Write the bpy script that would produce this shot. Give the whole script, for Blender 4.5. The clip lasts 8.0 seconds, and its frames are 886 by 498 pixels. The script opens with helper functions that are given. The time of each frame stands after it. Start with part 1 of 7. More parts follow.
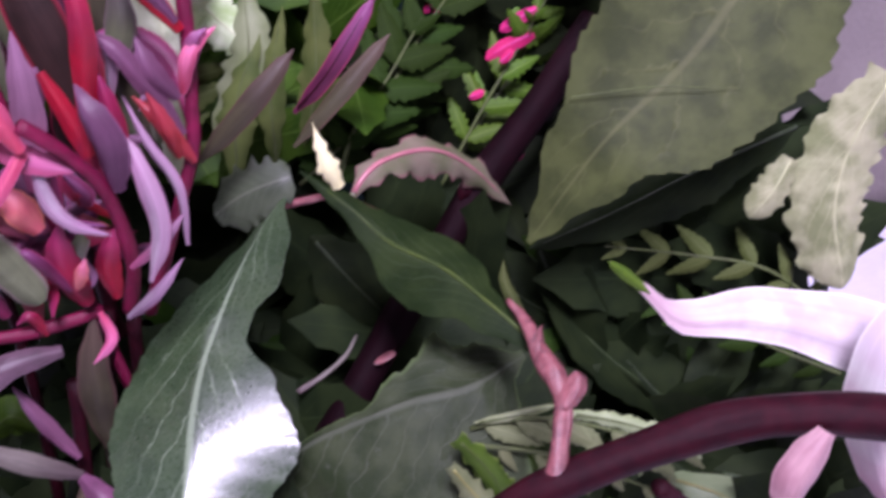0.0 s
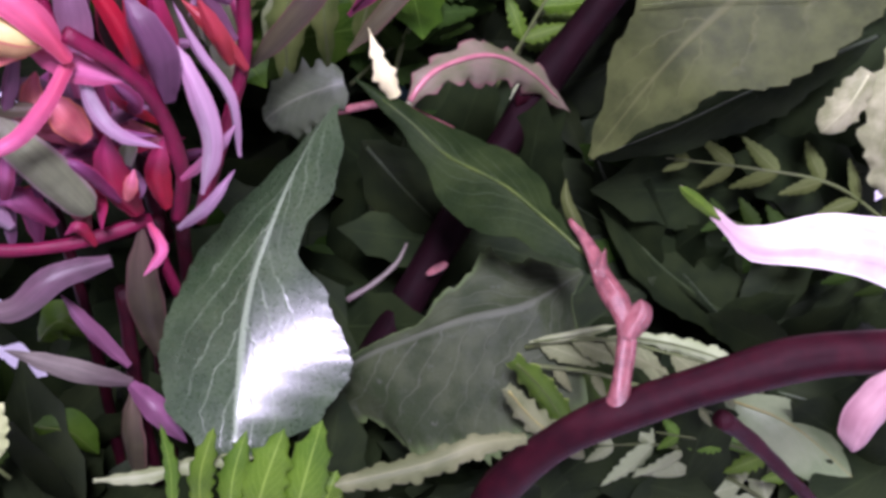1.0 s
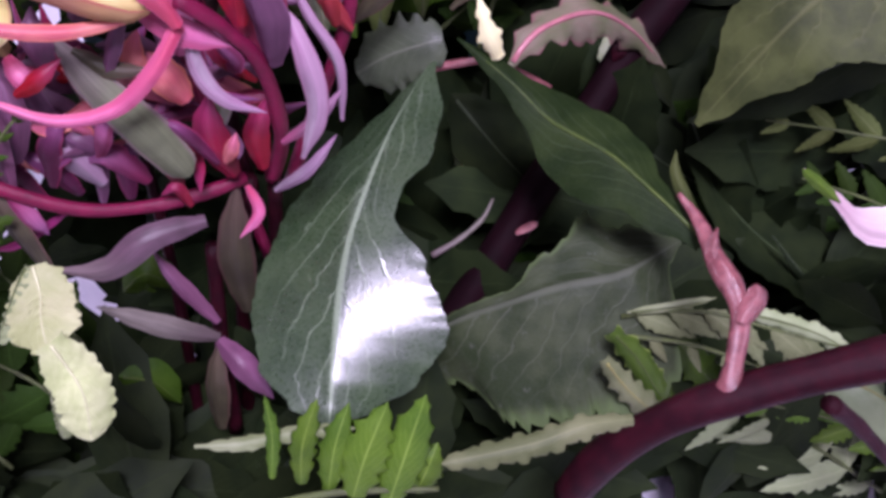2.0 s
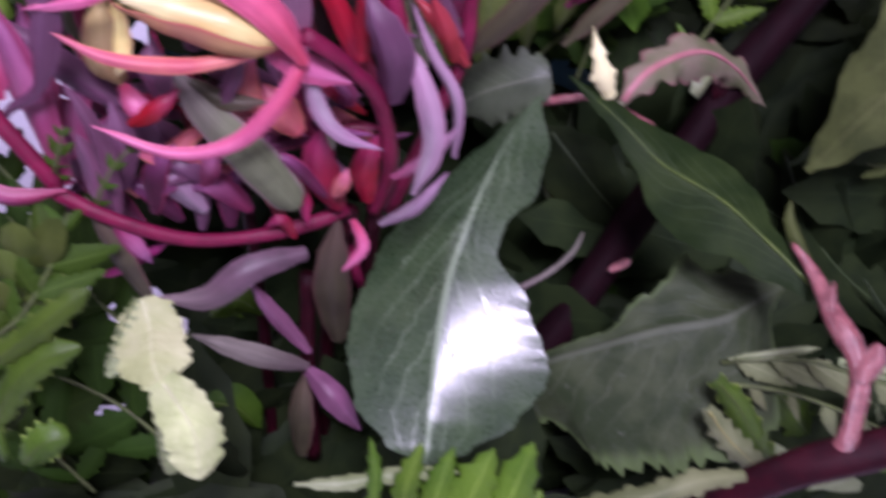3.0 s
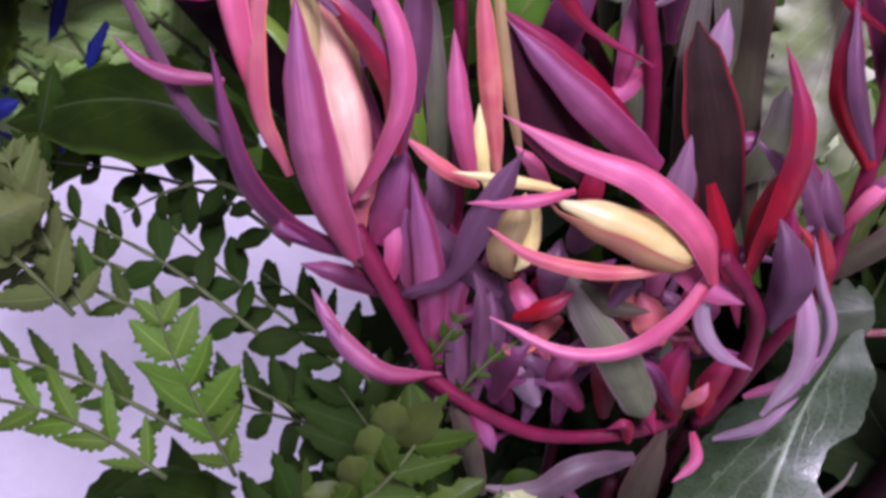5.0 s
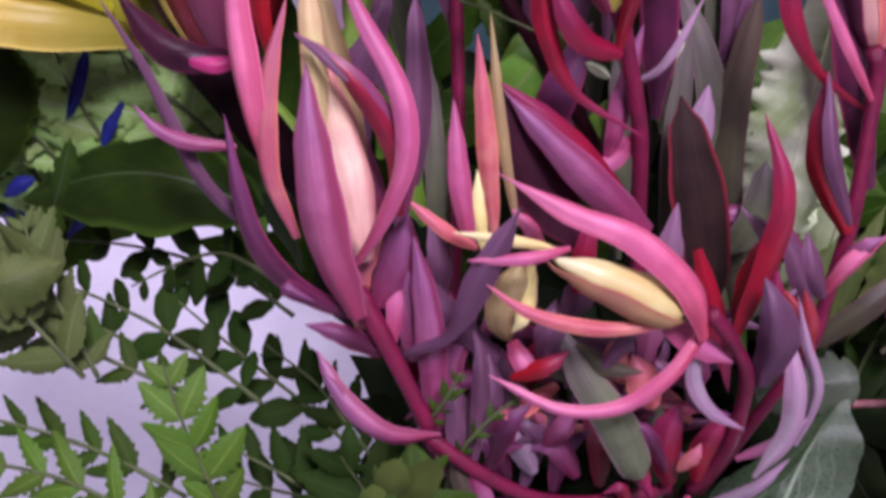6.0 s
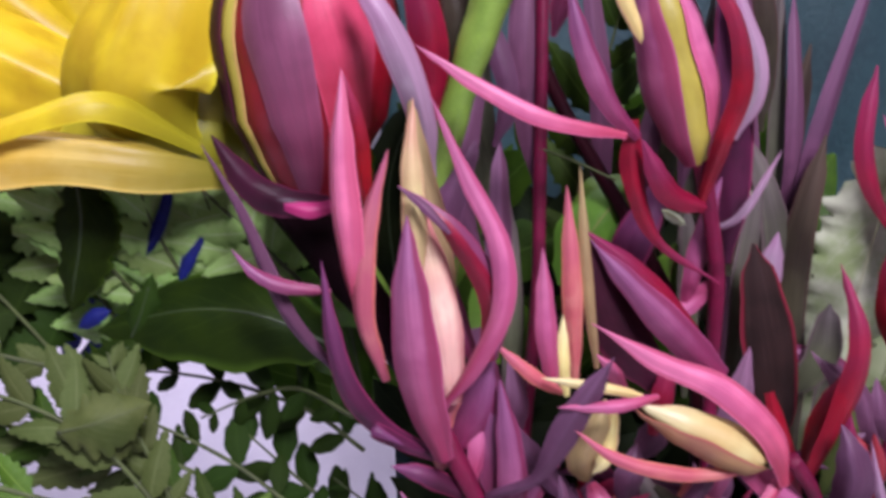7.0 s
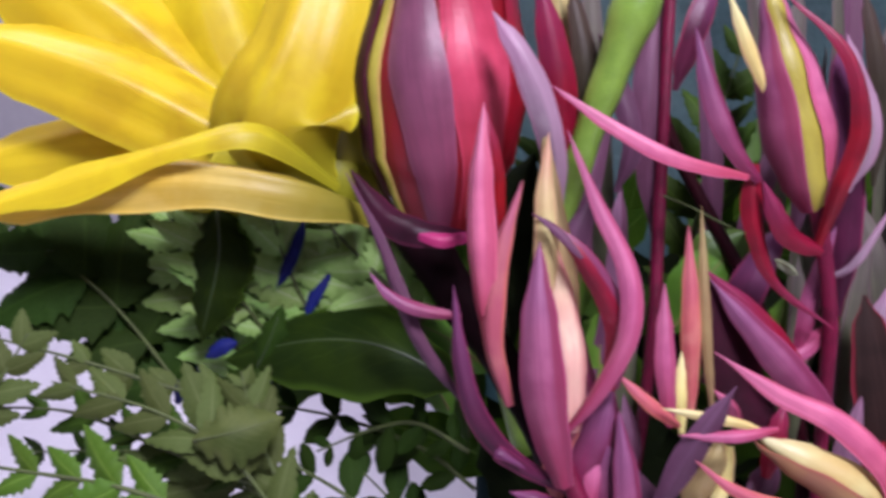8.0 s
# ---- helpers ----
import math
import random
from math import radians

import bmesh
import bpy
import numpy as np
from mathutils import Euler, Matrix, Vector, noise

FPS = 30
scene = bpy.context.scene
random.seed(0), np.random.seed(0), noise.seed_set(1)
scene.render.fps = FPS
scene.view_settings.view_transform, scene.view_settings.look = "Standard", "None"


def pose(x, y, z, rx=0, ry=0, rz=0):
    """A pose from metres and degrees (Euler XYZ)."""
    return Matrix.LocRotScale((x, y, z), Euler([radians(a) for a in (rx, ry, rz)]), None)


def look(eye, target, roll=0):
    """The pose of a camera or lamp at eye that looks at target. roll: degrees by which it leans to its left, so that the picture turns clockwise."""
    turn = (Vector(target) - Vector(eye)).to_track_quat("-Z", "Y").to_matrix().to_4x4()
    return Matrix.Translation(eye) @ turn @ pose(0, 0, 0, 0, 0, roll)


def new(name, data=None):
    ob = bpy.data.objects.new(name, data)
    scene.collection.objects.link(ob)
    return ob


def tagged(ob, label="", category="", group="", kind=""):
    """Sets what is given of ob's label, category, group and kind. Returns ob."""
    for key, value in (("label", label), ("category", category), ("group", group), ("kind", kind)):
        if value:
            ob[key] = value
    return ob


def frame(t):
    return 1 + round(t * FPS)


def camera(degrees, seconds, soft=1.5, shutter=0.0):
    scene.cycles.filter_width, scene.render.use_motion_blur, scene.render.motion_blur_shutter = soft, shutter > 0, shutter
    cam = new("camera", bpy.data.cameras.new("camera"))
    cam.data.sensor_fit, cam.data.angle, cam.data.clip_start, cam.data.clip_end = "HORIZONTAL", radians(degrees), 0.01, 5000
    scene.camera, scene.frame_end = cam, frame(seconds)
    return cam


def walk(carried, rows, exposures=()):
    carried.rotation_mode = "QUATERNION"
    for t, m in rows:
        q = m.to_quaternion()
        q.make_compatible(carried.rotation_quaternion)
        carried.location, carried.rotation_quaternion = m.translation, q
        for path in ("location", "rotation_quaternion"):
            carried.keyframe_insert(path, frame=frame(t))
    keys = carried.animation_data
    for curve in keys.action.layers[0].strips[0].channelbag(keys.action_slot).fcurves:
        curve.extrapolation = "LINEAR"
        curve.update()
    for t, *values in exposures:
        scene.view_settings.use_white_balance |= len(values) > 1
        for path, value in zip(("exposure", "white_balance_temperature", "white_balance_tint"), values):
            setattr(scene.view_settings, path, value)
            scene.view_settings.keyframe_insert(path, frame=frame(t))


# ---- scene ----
cam = camera(42, 8.0, soft=3.4, shutter=0.5)
PATH = [
    (0, (0.08654, -0.23436, 0.33203), (0.10210, 0.02734, 0.18619), -12.26),
    (0.5, (0.08269, -0.23169, 0.33059), (0.08758, 0.02507, 0.17550), -12.38),
    (1, (0.08276, -0.21974, 0.33763), (0.08322, 0.02541, 0.16471), -12.80),
    (1.5, (0.06905, -0.20472, 0.34925), (0.06517, 0.03017, 0.16267), -12.27),
    (1.7, (0.06726, -0.20414, 0.35016), (0.06074, 0.02806, 0.16032), -12.49),
    (2.8, (0.05998, -0.19565, 0.35466), (0.04862, 0.03105, 0.15850), -12.30),
    (3, (0.04719, -0.19204, 0.35871), (0.03685, 0.03629, 0.16439), -10.99),
    (3.5, (0.03247, -0.18807, 0.36501), (0.02478, 0.04587, 0.17736), -9.30),
    (4, (0.02780, -0.19161, 0.36692), (0.01778, 0.05402, 0.19498), -8.65),
    (4.5, (-0.00139, -0.19559, 0.36965), (-0.01606, 0.05927, 0.21208), -6.59),
    (4.7, (-0.02252, -0.18452, 0.37681), (-0.03324, 0.06713, 0.21384), -4.45),
    (5.8, (-0.02899, -0.20419, 0.36376), (-0.02942, 0.06545, 0.23225), -3.35),
    (6, (-0.03033, -0.20385, 0.36586), (-0.03005, 0.06771, 0.23836), -3.19),
    (6.5, (-0.03619, -0.20192, 0.37523), (-0.03221, 0.07373, 0.25691), -2.73),
    (7, (-0.05505, -0.20263, 0.37993), (-0.04380, 0.07708, 0.27206), -1.52),
    (7.5, (-0.06018, -0.21138, 0.37108), (-0.05524, 0.07469, 0.28088), -1.00),
    (8, (-0.07264, -0.22007, 0.36190), (-0.07264, 0.07102, 0.28932), -0.00),
]
walk(cam, [(t, look(eye, target, roll)) for t, eye, target, roll in PATH], [(0, 0.50, 5850, 36), (0.6, 0.78, 5850, 36), (1.6, 0.50, 5850, 37), (3.5, 0.28, 5800, 36), (6, 0.13, 6050, 29), (8, 0.06, 6100, 15)])

# ---------------- world, sun, lamps ----------------
world = bpy.data.worlds.new("sky")
scene.world = world
world.use_nodes = True
sky = world.node_tree.nodes.new("ShaderNodeTexSky")
sky.sky_type, sky.sun_disc = "NISHITA", False
sky.sun_elevation, sky.sun_rotation = radians(40), radians(170)
world.node_tree.links.new(sky.outputs[0], world.node_tree.nodes["Background"].inputs[0])
world.node_tree.nodes["Background"].inputs[1].default_value = 0.1


def area_lamp(name, eye, target, sx, sy, watts, colour):
    data = bpy.data.lights.new(name, "AREA")
    data.shape, data.size, data.size_y, data.energy, data.color = "RECTANGLE", sx, sy, watts, colour
    ob = new(name, data)
    ob.matrix_world = look(eye, target)
    return ob


# daylight in the high window behind the camera, and the ceiling light over the table
area_lamp("window_daylight", (0.30, -1.04, 1.53), (0.03, 0.0, 0.22), 0.42, 0.46, 52, (0.95, 0.90, 1.0))
area_lamp("ceiling_light_glow", (-0.55, 0.55, 2.03), (-0.45, 0.45, 0.0), 0.50, 0.30, 24, (0.96, 0.91, 1.0))


# ---------------- helpers ----------------
def part(name, bm, material, parent, label=""):
    me = bpy.data.meshes.new(name)
    bm.normal_update()
    bm.to_mesh(me)
    bm.free()
    for p in me.polygons:
        p.use_smooth = True
    me.materials.append(material)
    ob = new(name, me)
    if parent is not None:
        ob.parent = parent
        root = parent
        while root.parent is not None:
            root = root.parent
        ob.matrix_parent_inverse = Matrix.Translation(-root.location)
        if parent is not root:
            ob.matrix_parent_inverse = Matrix.Identity(4)
    return tagged(ob, label) if label else ob


def thing(name, at, label, category, group="", kind=""):
    ob = new(name)
    ob.location = at
    ob.empty_display_size = 0.01
    return tagged(ob, label, category, group, kind)


def spline(pts, n):
    """n + 1 points on a smooth curve through pts."""
    p = [Vector(q) for q in pts]
    p = [2 * p[0] - p[1]] + p + [2 * p[-1] - p[-2]]
    lens = [(p[i + 1] - p[i]).length for i in range(1, len(p) - 2)]
    total = sum(lens)
    out = []
    for k in range(n + 1):
        s = total * k / n
        i = 0
        while i < len(lens) - 1 and s > lens[i]:
            s -= lens[i]
            i += 1
        u = min(1.0, s / max(lens[i], 1e-9))
        a, b, c, d = p[i : i + 4]
        out.append(0.5 * ((2 * b) + (c - a) * u + (2 * a - 5 * b + 4 * c - d) * u * u + (3 * b - a - 3 * c + d) * u**3))
    return out


def between(table, u):
    """A value between the (u, value) rows of table, smoothly."""
    for (a, x), (b, y) in zip(table, table[1:]):
        if u <= b:
            k = (u - a) / (b - a)
            k = k * k * (3 - 2 * k)
            return x + (y - x) * k
    return table[-1][1]


BRACT = [(0, 0.42), (0.2, 0.8), (0.45, 1.0), (0.7, 0.8), (0.9, 0.34), (1, 0.02)]
OVATE = [(0, 0.05), (0.12, 0.5), (0.4, 1.0), (0.7, 0.78), (0.9, 0.34), (1, 0.02)]
STRAP = [(0, 0.22), (0.25, 0.85), (0.6, 1.0), (0.85, 0.7), (1, 0.05)]
BLUNT = [(0, 0.5), (0.3, 0.9), (0.6, 1.0), (0.85, 0.85), (0.96, 0.5), (1, 0.1)]


MIDLINE = []


def blade(pts, width, shape=BRACT, face=(0, -0.85, 0.5), cup=0.25, twist=(0, 0), teeth=0, tooth=0.06, n=18, m=6, thick=0.0005, wave=0.0, lobes=0.0, ribs=0.0, pleat=0.0, keel=0.5, other=None):
    """A leaf or petal of real thickness along the curve through pts: width in millimetres at its widest, its upper side towards face,
    cupped across, twisted (degrees at base and tip), with toothed edges; other is the outline of its right half where that differs."""
    if teeth:
        n = max(n, teeth * 4)
    line = spline(pts, n)
    bm = bmesh.new()
    uvs = bm.loops.layers.uv.new("uv")
    top, low, at, rim = [], [], {}, []
    MIDLINE.clear()
    face = Vector(face).normalized()
    ph = random.random() * 6
    for i, c in enumerate(line):
        u = i / n
        tan = (line[min(i + 1, n)] - line[max(i - 1, 0)]).normalized()
        side = tan.cross(face)
        side = side.normalized() if side.length > 1e-4 else Vector((1, 0, 0))
        nor = side.cross(tan).normalized()
        a = radians(twist[0] + (twist[1] - twist[0]) * u)
        side, nor = side * math.cos(a) + nor * math.sin(a), nor * math.cos(a) - side * math.sin(a)
        left = between(shape, u) * width * 0.0005
        right = between(other, u) * width * 0.0005 if other else left
        cut = 1.0
        if teeth:
            saw = (u * teeth) % 1.0
            cut = 1.0 - tooth * 2.0 * saw + tooth * 0.6 * math.sin(u * 37 + ph)
            if lobes:
                cut -= lobes * (0.5 + 0.5 * math.cos(u * teeth * 2 * math.pi))
        ra, rb = [], []
        for j in range(m + 1):
            v = 2 * j / m - 1
            half = right if v > 0 else left
            w = half * (1 + (cut - 1) * abs(v) ** 5)
            lift = -cup * half * 2 * ((1 - keel) * v * v + keel * abs(v) - 0.4) + wave * half * math.sin(u * 17 + ph) * abs(v) * v
            lift += pleat * half * math.sin(2 * math.pi * (u * 9 - abs(v) * 2.2)) * min(1, 3 * abs(v))
            lift += ribs * half * math.cos(v * 9.5 + ph) * math.sin(math.pi * u)
            p = c + side * w * v + nor * lift
            if 2 * j == m:
                MIDLINE.append(p + nor * thick * 0.4)
            t = thick * (1 - 0.75 * abs(v)) * (0.35 + 0.65 * math.sin(math.pi * min(1, max(0, u))) ** 0.5)
            x, y = bm.verts.new(p + nor * t * 0.5), bm.verts.new(p - nor * t * 0.5)
            at[x] = at[y] = (u, (v + 1) / 2)
            ra.append(x), rb.append(y)
        top.append(ra), low.append(rb)
    for i in range(n):
        for j in range(m):
            bm.faces.new((top[i][j], top[i + 1][j], top[i + 1][j + 1], top[i][j + 1]))
            bm.faces.new((low[i][j], low[i][j + 1], low[i + 1][j + 1], low[i + 1][j]))
        for j in (0, m):
            q = (top[i][j], low[i][j], low[i + 1][j], top[i + 1][j])
            rim.append(bm.faces.new(q if j == 0 else q[::-1]))
    for i in (0, n):
        for j in range(m):
            q = (top[i][j], top[i][j + 1], low[i][j + 1], low[i][j])
            rim.append(bm.faces.new(q if i == 0 else q[::-1]))
    for f in rim:
        for e in f.edges:
            e.smooth = False
    for f in bm.faces:
        for l in f.loops:
            l[uvs].uv = at[l.vert]
    return bm


def tube(pts, radii, n=16, sides=10, rough=0.05):
    """A stem along the curve through pts; radii in millimetres, spread over its length."""
    line = spline(pts, n)
    bm = bmesh.new()
    uvs = bm.loops.layers.uv.new("uv")
    rings, at = [], {}
    ref = Vector((0.3, 1, 0.2)).normalized()
    ph = random.random() * 6
    for i, c in enumerate(line):
        u = i / n
        tan = (line[min(i + 1, n)] - line[max(i - 1, 0)]).normalized()
        s = tan.cross(ref).normalized()
        w = s.cross(tan)
        k = u * (len(radii) - 1)
        a = min(int(k), len(radii) - 2) if len(radii) > 1 else 0
        r = radii[0] if len(radii) == 1 else radii[a] + (radii[a + 1] - radii[a]) * (k - a)
        r *= 0.001 * (1 + rough * math.sin(u * 23 + ph))
        ring = []
        for j in range(sides):
            g = 2 * math.pi * j / sides
            x = bm.verts.new(c + (s * math.cos(g) + w * math.sin(g)) * r * (1 + 0.05 * math.sin(3 * g + ph)))
            at[x] = (u, j / sides)
            ring.append(x)
        rings.append(ring)
    for i in range(n):
        for j in range(sides):
            k = (j + 1) % sides
            bm.faces.new((rings[i][j], rings[i][k], rings[i + 1][k], rings[i + 1][j]))
    bm.faces.new(rings[0][::-1]), bm.faces.new(rings[-1])
    for f in bm.faces:
        for l in f.loops:
            l[uvs].uv = at[l.vert]
    return bm


BUD = [(0, 0.35), (0.12, 0.75), (0.32, 1.0), (0.55, 0.86), (0.8, 0.42), (1, 0.03)]


def wrap(base, tip, radius, turn, span, grow=1.0, open_tip=0.0, bend=(0, 0, 0), shape=BUD, n=18, m=8, thick=0.0006, slant=0):
    """A bract wrapped round a bud's axis: radius in millimetres, turned by degrees about the axis, spanning so many degrees at its
    widest; open_tip leans its tip outwards."""
    base, tip, bend = Vector(base), Vector(tip), Vector(bend)
    axis = tip - base
    length = axis.length
    axis.normalize()
    s = axis.cross(Vector((0, 1, 0.1))).normalized()
    w = axis.cross(s)
    bm = bmesh.new()
    uvs = bm.loops.layers.uv.new("uv")
    top, low, at, rim = [], [], {}, []
    for i in range(n + 1):
        u = i / n
        c = base + axis * length * u * grow + bend * math.sin(math.pi * u)
        r = radius * 0.001 * between(shape, u) + open_tip * 0.001 * u * u
        half = radians(span / 2) * (between(BRACT, u) if u > 0.45 else 0.75 + 0.25 * u / 0.45)
        ra, rb = [], []
        for j in range(m + 1):
            v = 2 * j / m - 1
            g = radians(turn + slant * u) + v * half
            d = s * math.cos(g) + w * math.sin(g)
            edge = 1 - 0.05 * v * v
            x, y = bm.verts.new(c + d * r * edge), bm.verts.new(c + d * (r * edge - thick * (1 - 0.7 * abs(v))))
            at[x] = at[y] = (u, (v + 1) / 2)
            ra.append(x), rb.append(y)
        top.append(ra), low.append(rb)
    for i in range(n):
        for j in range(m):
            bm.faces.new((top[i][j], top[i][j + 1], top[i + 1][j + 1], top[i + 1][j]))
            bm.faces.new((low[i][j], low[i + 1][j], low[i + 1][j + 1], low[i][j + 1]))
        for j in (0, m):
            q = (top[i][j], top[i + 1][j], low[i + 1][j], low[i][j])
            rim.append(bm.faces.new(q if j == 0 else q[::-1]))
    for i in (0, n):
        for j in range(m):
            q = (top[i][j], low[i][j], low[i][j + 1], top[i][j + 1])
            rim.append(bm.faces.new(q if i == 0 else q[::-1]))
    for f in rim:
        for e in f.edges:
            e.smooth = False
    for f in bm.faces:
        for l in f.loops:
            l[uvs].uv = at[l.vert]
    return bm


# ---------------- materials ----------------
def node(nt, kind, **sets):
    nd = nt.nodes.new(kind)
    for k, v in sets.items():
        if k == "op":
            nd.operation = v
        elif k == "blend":
            nd.blend_type = v
    return nd


def math_node(nt, op, a, b=None, c=None):
    nd = nt.nodes.new("ShaderNodeMath")
    nd.operation = op
    for i, x in enumerate((a, b, c)):
        if x is None:
            continue
        if isinstance(x, (int, float)):
            nd.inputs[i].default_value = x
        else:
            nt.links.new(x, nd.inputs[i])
    return nd.outputs[0]


def mix_colour(nt, fac, a, b, blend="MIX"):
    nd = nt.nodes.new("ShaderNodeMix")
    nd.data_type, nd.blend_type = "RGBA", blend
    for i, x in ((0, fac), (6, a), (7, b)):
        if isinstance(x, (int, float)):
            nd.inputs[i].default_value = x
        elif isinstance(x, tuple):
            nd.inputs[i].default_value = (*x, 1)
        else:
            nt.links.new(x, nd.inputs[i])
    return nd.outputs[2]


def noise_node(nt, vec, scale, detail=3.0, rough=0.55):
    nd = nt.nodes.new("ShaderNodeTexNoise")
    nd.inputs["Scale"].default_value, nd.inputs["Detail"].default_value, nd.inputs["Roughness"].default_value = scale, detail, rough
    nt.links.new(vec, nd.inputs["Vector"])
    return nd.outputs["Fac"]


def ramp(nt, fac, lo, hi):
    nd = nt.nodes.new("ShaderNodeMapRange")
    nd.interpolation_type = "SMOOTHSTEP"
    nt.links.new(fac, nd.inputs[0])
    nd.inputs[1].default_value, nd.inputs[2].default_value = lo, hi
    return nd.outputs[0]


def plant(name, base, dark, tip=None, edge=None, root=None, vein=None, veins=0, vein_amount=0.5, streak=0.0, rough=0.45, through_light=0.25, gloss=0.5, bump=0.3, tip_at=(0.4, 1.0), jitter=0.18, spots=None, lean=0.45, flank=None, flank_at=(0.55, 0.66)):
    """A leaf, bract or petal: two tones in patches, tip, edge and root colours along the blade, side veins, streaks and fine relief."""
    m = bpy.data.materials.new(name)
    m.use_nodes = True
    nt = m.node_tree
    bsdf = nt.nodes["Principled BSDF"]
    tc = nt.nodes.new("ShaderNodeTexCoord")
    sep = nt.nodes.new("ShaderNodeSeparateXYZ")
    nt.links.new(tc.outputs["UV"], sep.inputs[0])
    u, v = sep.outputs[0], sep.outputs[1]
    a = math_node(nt, "ABSOLUTE", math_node(nt, "MULTIPLY_ADD", v, 2.0, -1.0))
    big, fine = noise_node(nt, tc.outputs["Object"], 95, 3), noise_node(nt, tc.outputs["Object"], 1100, 4, 0.65)
    col = mix_colour(nt, ramp(nt, big, 0.34, 0.66), base, dark)
    if tip:
        col = mix_colour(nt, ramp(nt, math_node(nt, "MULTIPLY_ADD", big, 0.25, math_node(nt, "ADD", u, -0.12)), *tip_at), col, tip)
    if root:
        col = mix_colour(nt, ramp(nt, u, 0.55, 0.0), col, root)
    if flank:
        wander = math_node(nt, "MULTIPLY_ADD", big, 0.14, v)
        col = mix_colour(nt, math_node(nt, "MULTIPLY", ramp(nt, wander, *flank_at), 0.9), col, flank)
    if edge:
        col = mix_colour(nt, ramp(nt, a, 0.78, 1.0), col, edge)
    height = math_node(nt, "MULTIPLY", fine, 0.35)
    comb = nt.nodes.new("ShaderNodeCombineXYZ")
    nt.links.new(math_node(nt, "MULTIPLY", u, 1.6), comb.inputs[0])
    nt.links.new(math_node(nt, "MULTIPLY", v, 11.0), comb.inputs[1])
    lines = noise_node(nt, comb.outputs[0], 1.0, 4, 0.7)
    if streak:
        col = mix_colour(nt, math_node(nt, "MULTIPLY", ramp(nt, lines, 0.38, 0.66), min(1.0, streak * 1.0)), col, tuple(x * 0.62 for x in dark))
        col = mix_colour(nt, math_node(nt, "MULTIPLY", ramp(nt, lines, 0.44, 0.30), min(1.0, streak * 1.2)), col, tuple(min(1.0, x * 1.3 + 0.004) for x in base))
        col = mix_colour(nt, math_node(nt, "MULTIPLY", ramp(nt, a, 0.90, 1.0), 0.45), col, tuple(min(1.0, x * 1.45 + 0.012) for x in base))
        height = math_node(nt, "ADD", height, math_node(nt, "MULTIPLY", lines, 0.8))
    if veins:
        wob = math_node(nt, "MULTIPLY_ADD", noise_node(nt, tc.outputs["Object"], 160, 2), 0.9, -0.45)
        ph = math_node(nt, "ADD", math_node(nt, "MULTIPLY", math_node(nt, "SUBTRACT", u, math_node(nt, "MULTIPLY", a, lean)), float(veins)), wob)
        tri = math_node(nt, "ABSOLUTE", math_node(nt, "SUBTRACT", math_node(nt, "FRACT", ph), 0.5))
        side = math_node(nt, "MULTIPLY", ramp(nt, tri, 0.06, 0.0), ramp(nt, a, 1.05, 0.2))
        mid = ramp(nt, a, 0.055, 0.015)
        vm = math_node(nt, "MAXIMUM", math_node(nt, "MULTIPLY", side, 0.75), mid)
        net = nt.nodes.new("ShaderNodeTexVoronoi")
        net.feature = "DISTANCE_TO_EDGE"
        net.inputs["Scale"].default_value = 900
        nt.links.new(tc.outputs["Object"], net.inputs["Vector"])
        mesh_lines = ramp(nt, net.outputs["Distance"], 0.09, 0.0)
        vm2 = math_node(nt, "MAXIMUM", vm, math_node(nt, "MULTIPLY", mesh_lines, 0.16))
        if vein:
            col = mix_colour(nt, math_node(nt, "MULTIPLY", vm2, vein_amount), col, vein)
        height = math_node(nt, "SUBTRACT", height, math_node(nt, "MULTIPLY", vm2, 0.4))
    if spots:
        col = mix_colour(nt, math_node(nt, "MULTIPLY", ramp(nt, noise_node(nt, tc.outputs["Object"], 330, 5, 0.7), 0.60, 0.68), 0.8), col, spots)
    info = nt.nodes.new("ShaderNodeObjectInfo")
    hsv = nt.nodes.new("ShaderNodeHueSaturation")
    nt.links.new(col, hsv.inputs["Color"])
    nt.links.new(math_node(nt, "MULTIPLY_ADD", info.outputs["Random"], 2 * jitter, 1 - jitter), hsv.inputs["Value"])
    nt.links.new(math_node(nt, "MULTIPLY_ADD", info.outputs["Random"], 0.02, 0.49), hsv.inputs["Hue"])
    col = hsv.outputs[0]
    nt.links.new(col, bsdf.inputs["Base Color"])
    nt.links.new(math_node(nt, "MULTIPLY_ADD", fine, 0.25, rough - 0.12), bsdf.inputs["Roughness"])
    bsdf.inputs["Specular IOR Level"].default_value = gloss
    bp = nt.nodes.new("ShaderNodeBump")
    bp.inputs["Strength"].default_value, bp.inputs["Distance"].default_value = bump, 0.0006
    nt.links.new(height, bp.inputs["Height"])
    nt.links.new(bp.outputs[0], bsdf.inputs["Normal"])
    if through_light:
        tr = nt.nodes.new("ShaderNodeBsdfTranslucent")
        nt.links.new(col, tr.inputs["Color"])
        mx = nt.nodes.new("ShaderNodeMixShader")
        mx.inputs[0].default_value = through_light
        nt.links.new(bsdf.outputs[0], mx.inputs[1])
        nt.links.new(tr.outputs[0], mx.inputs[2])
        nt.links.new(mx.outputs[0], nt.nodes["Material Output"].inputs[0])
    return m


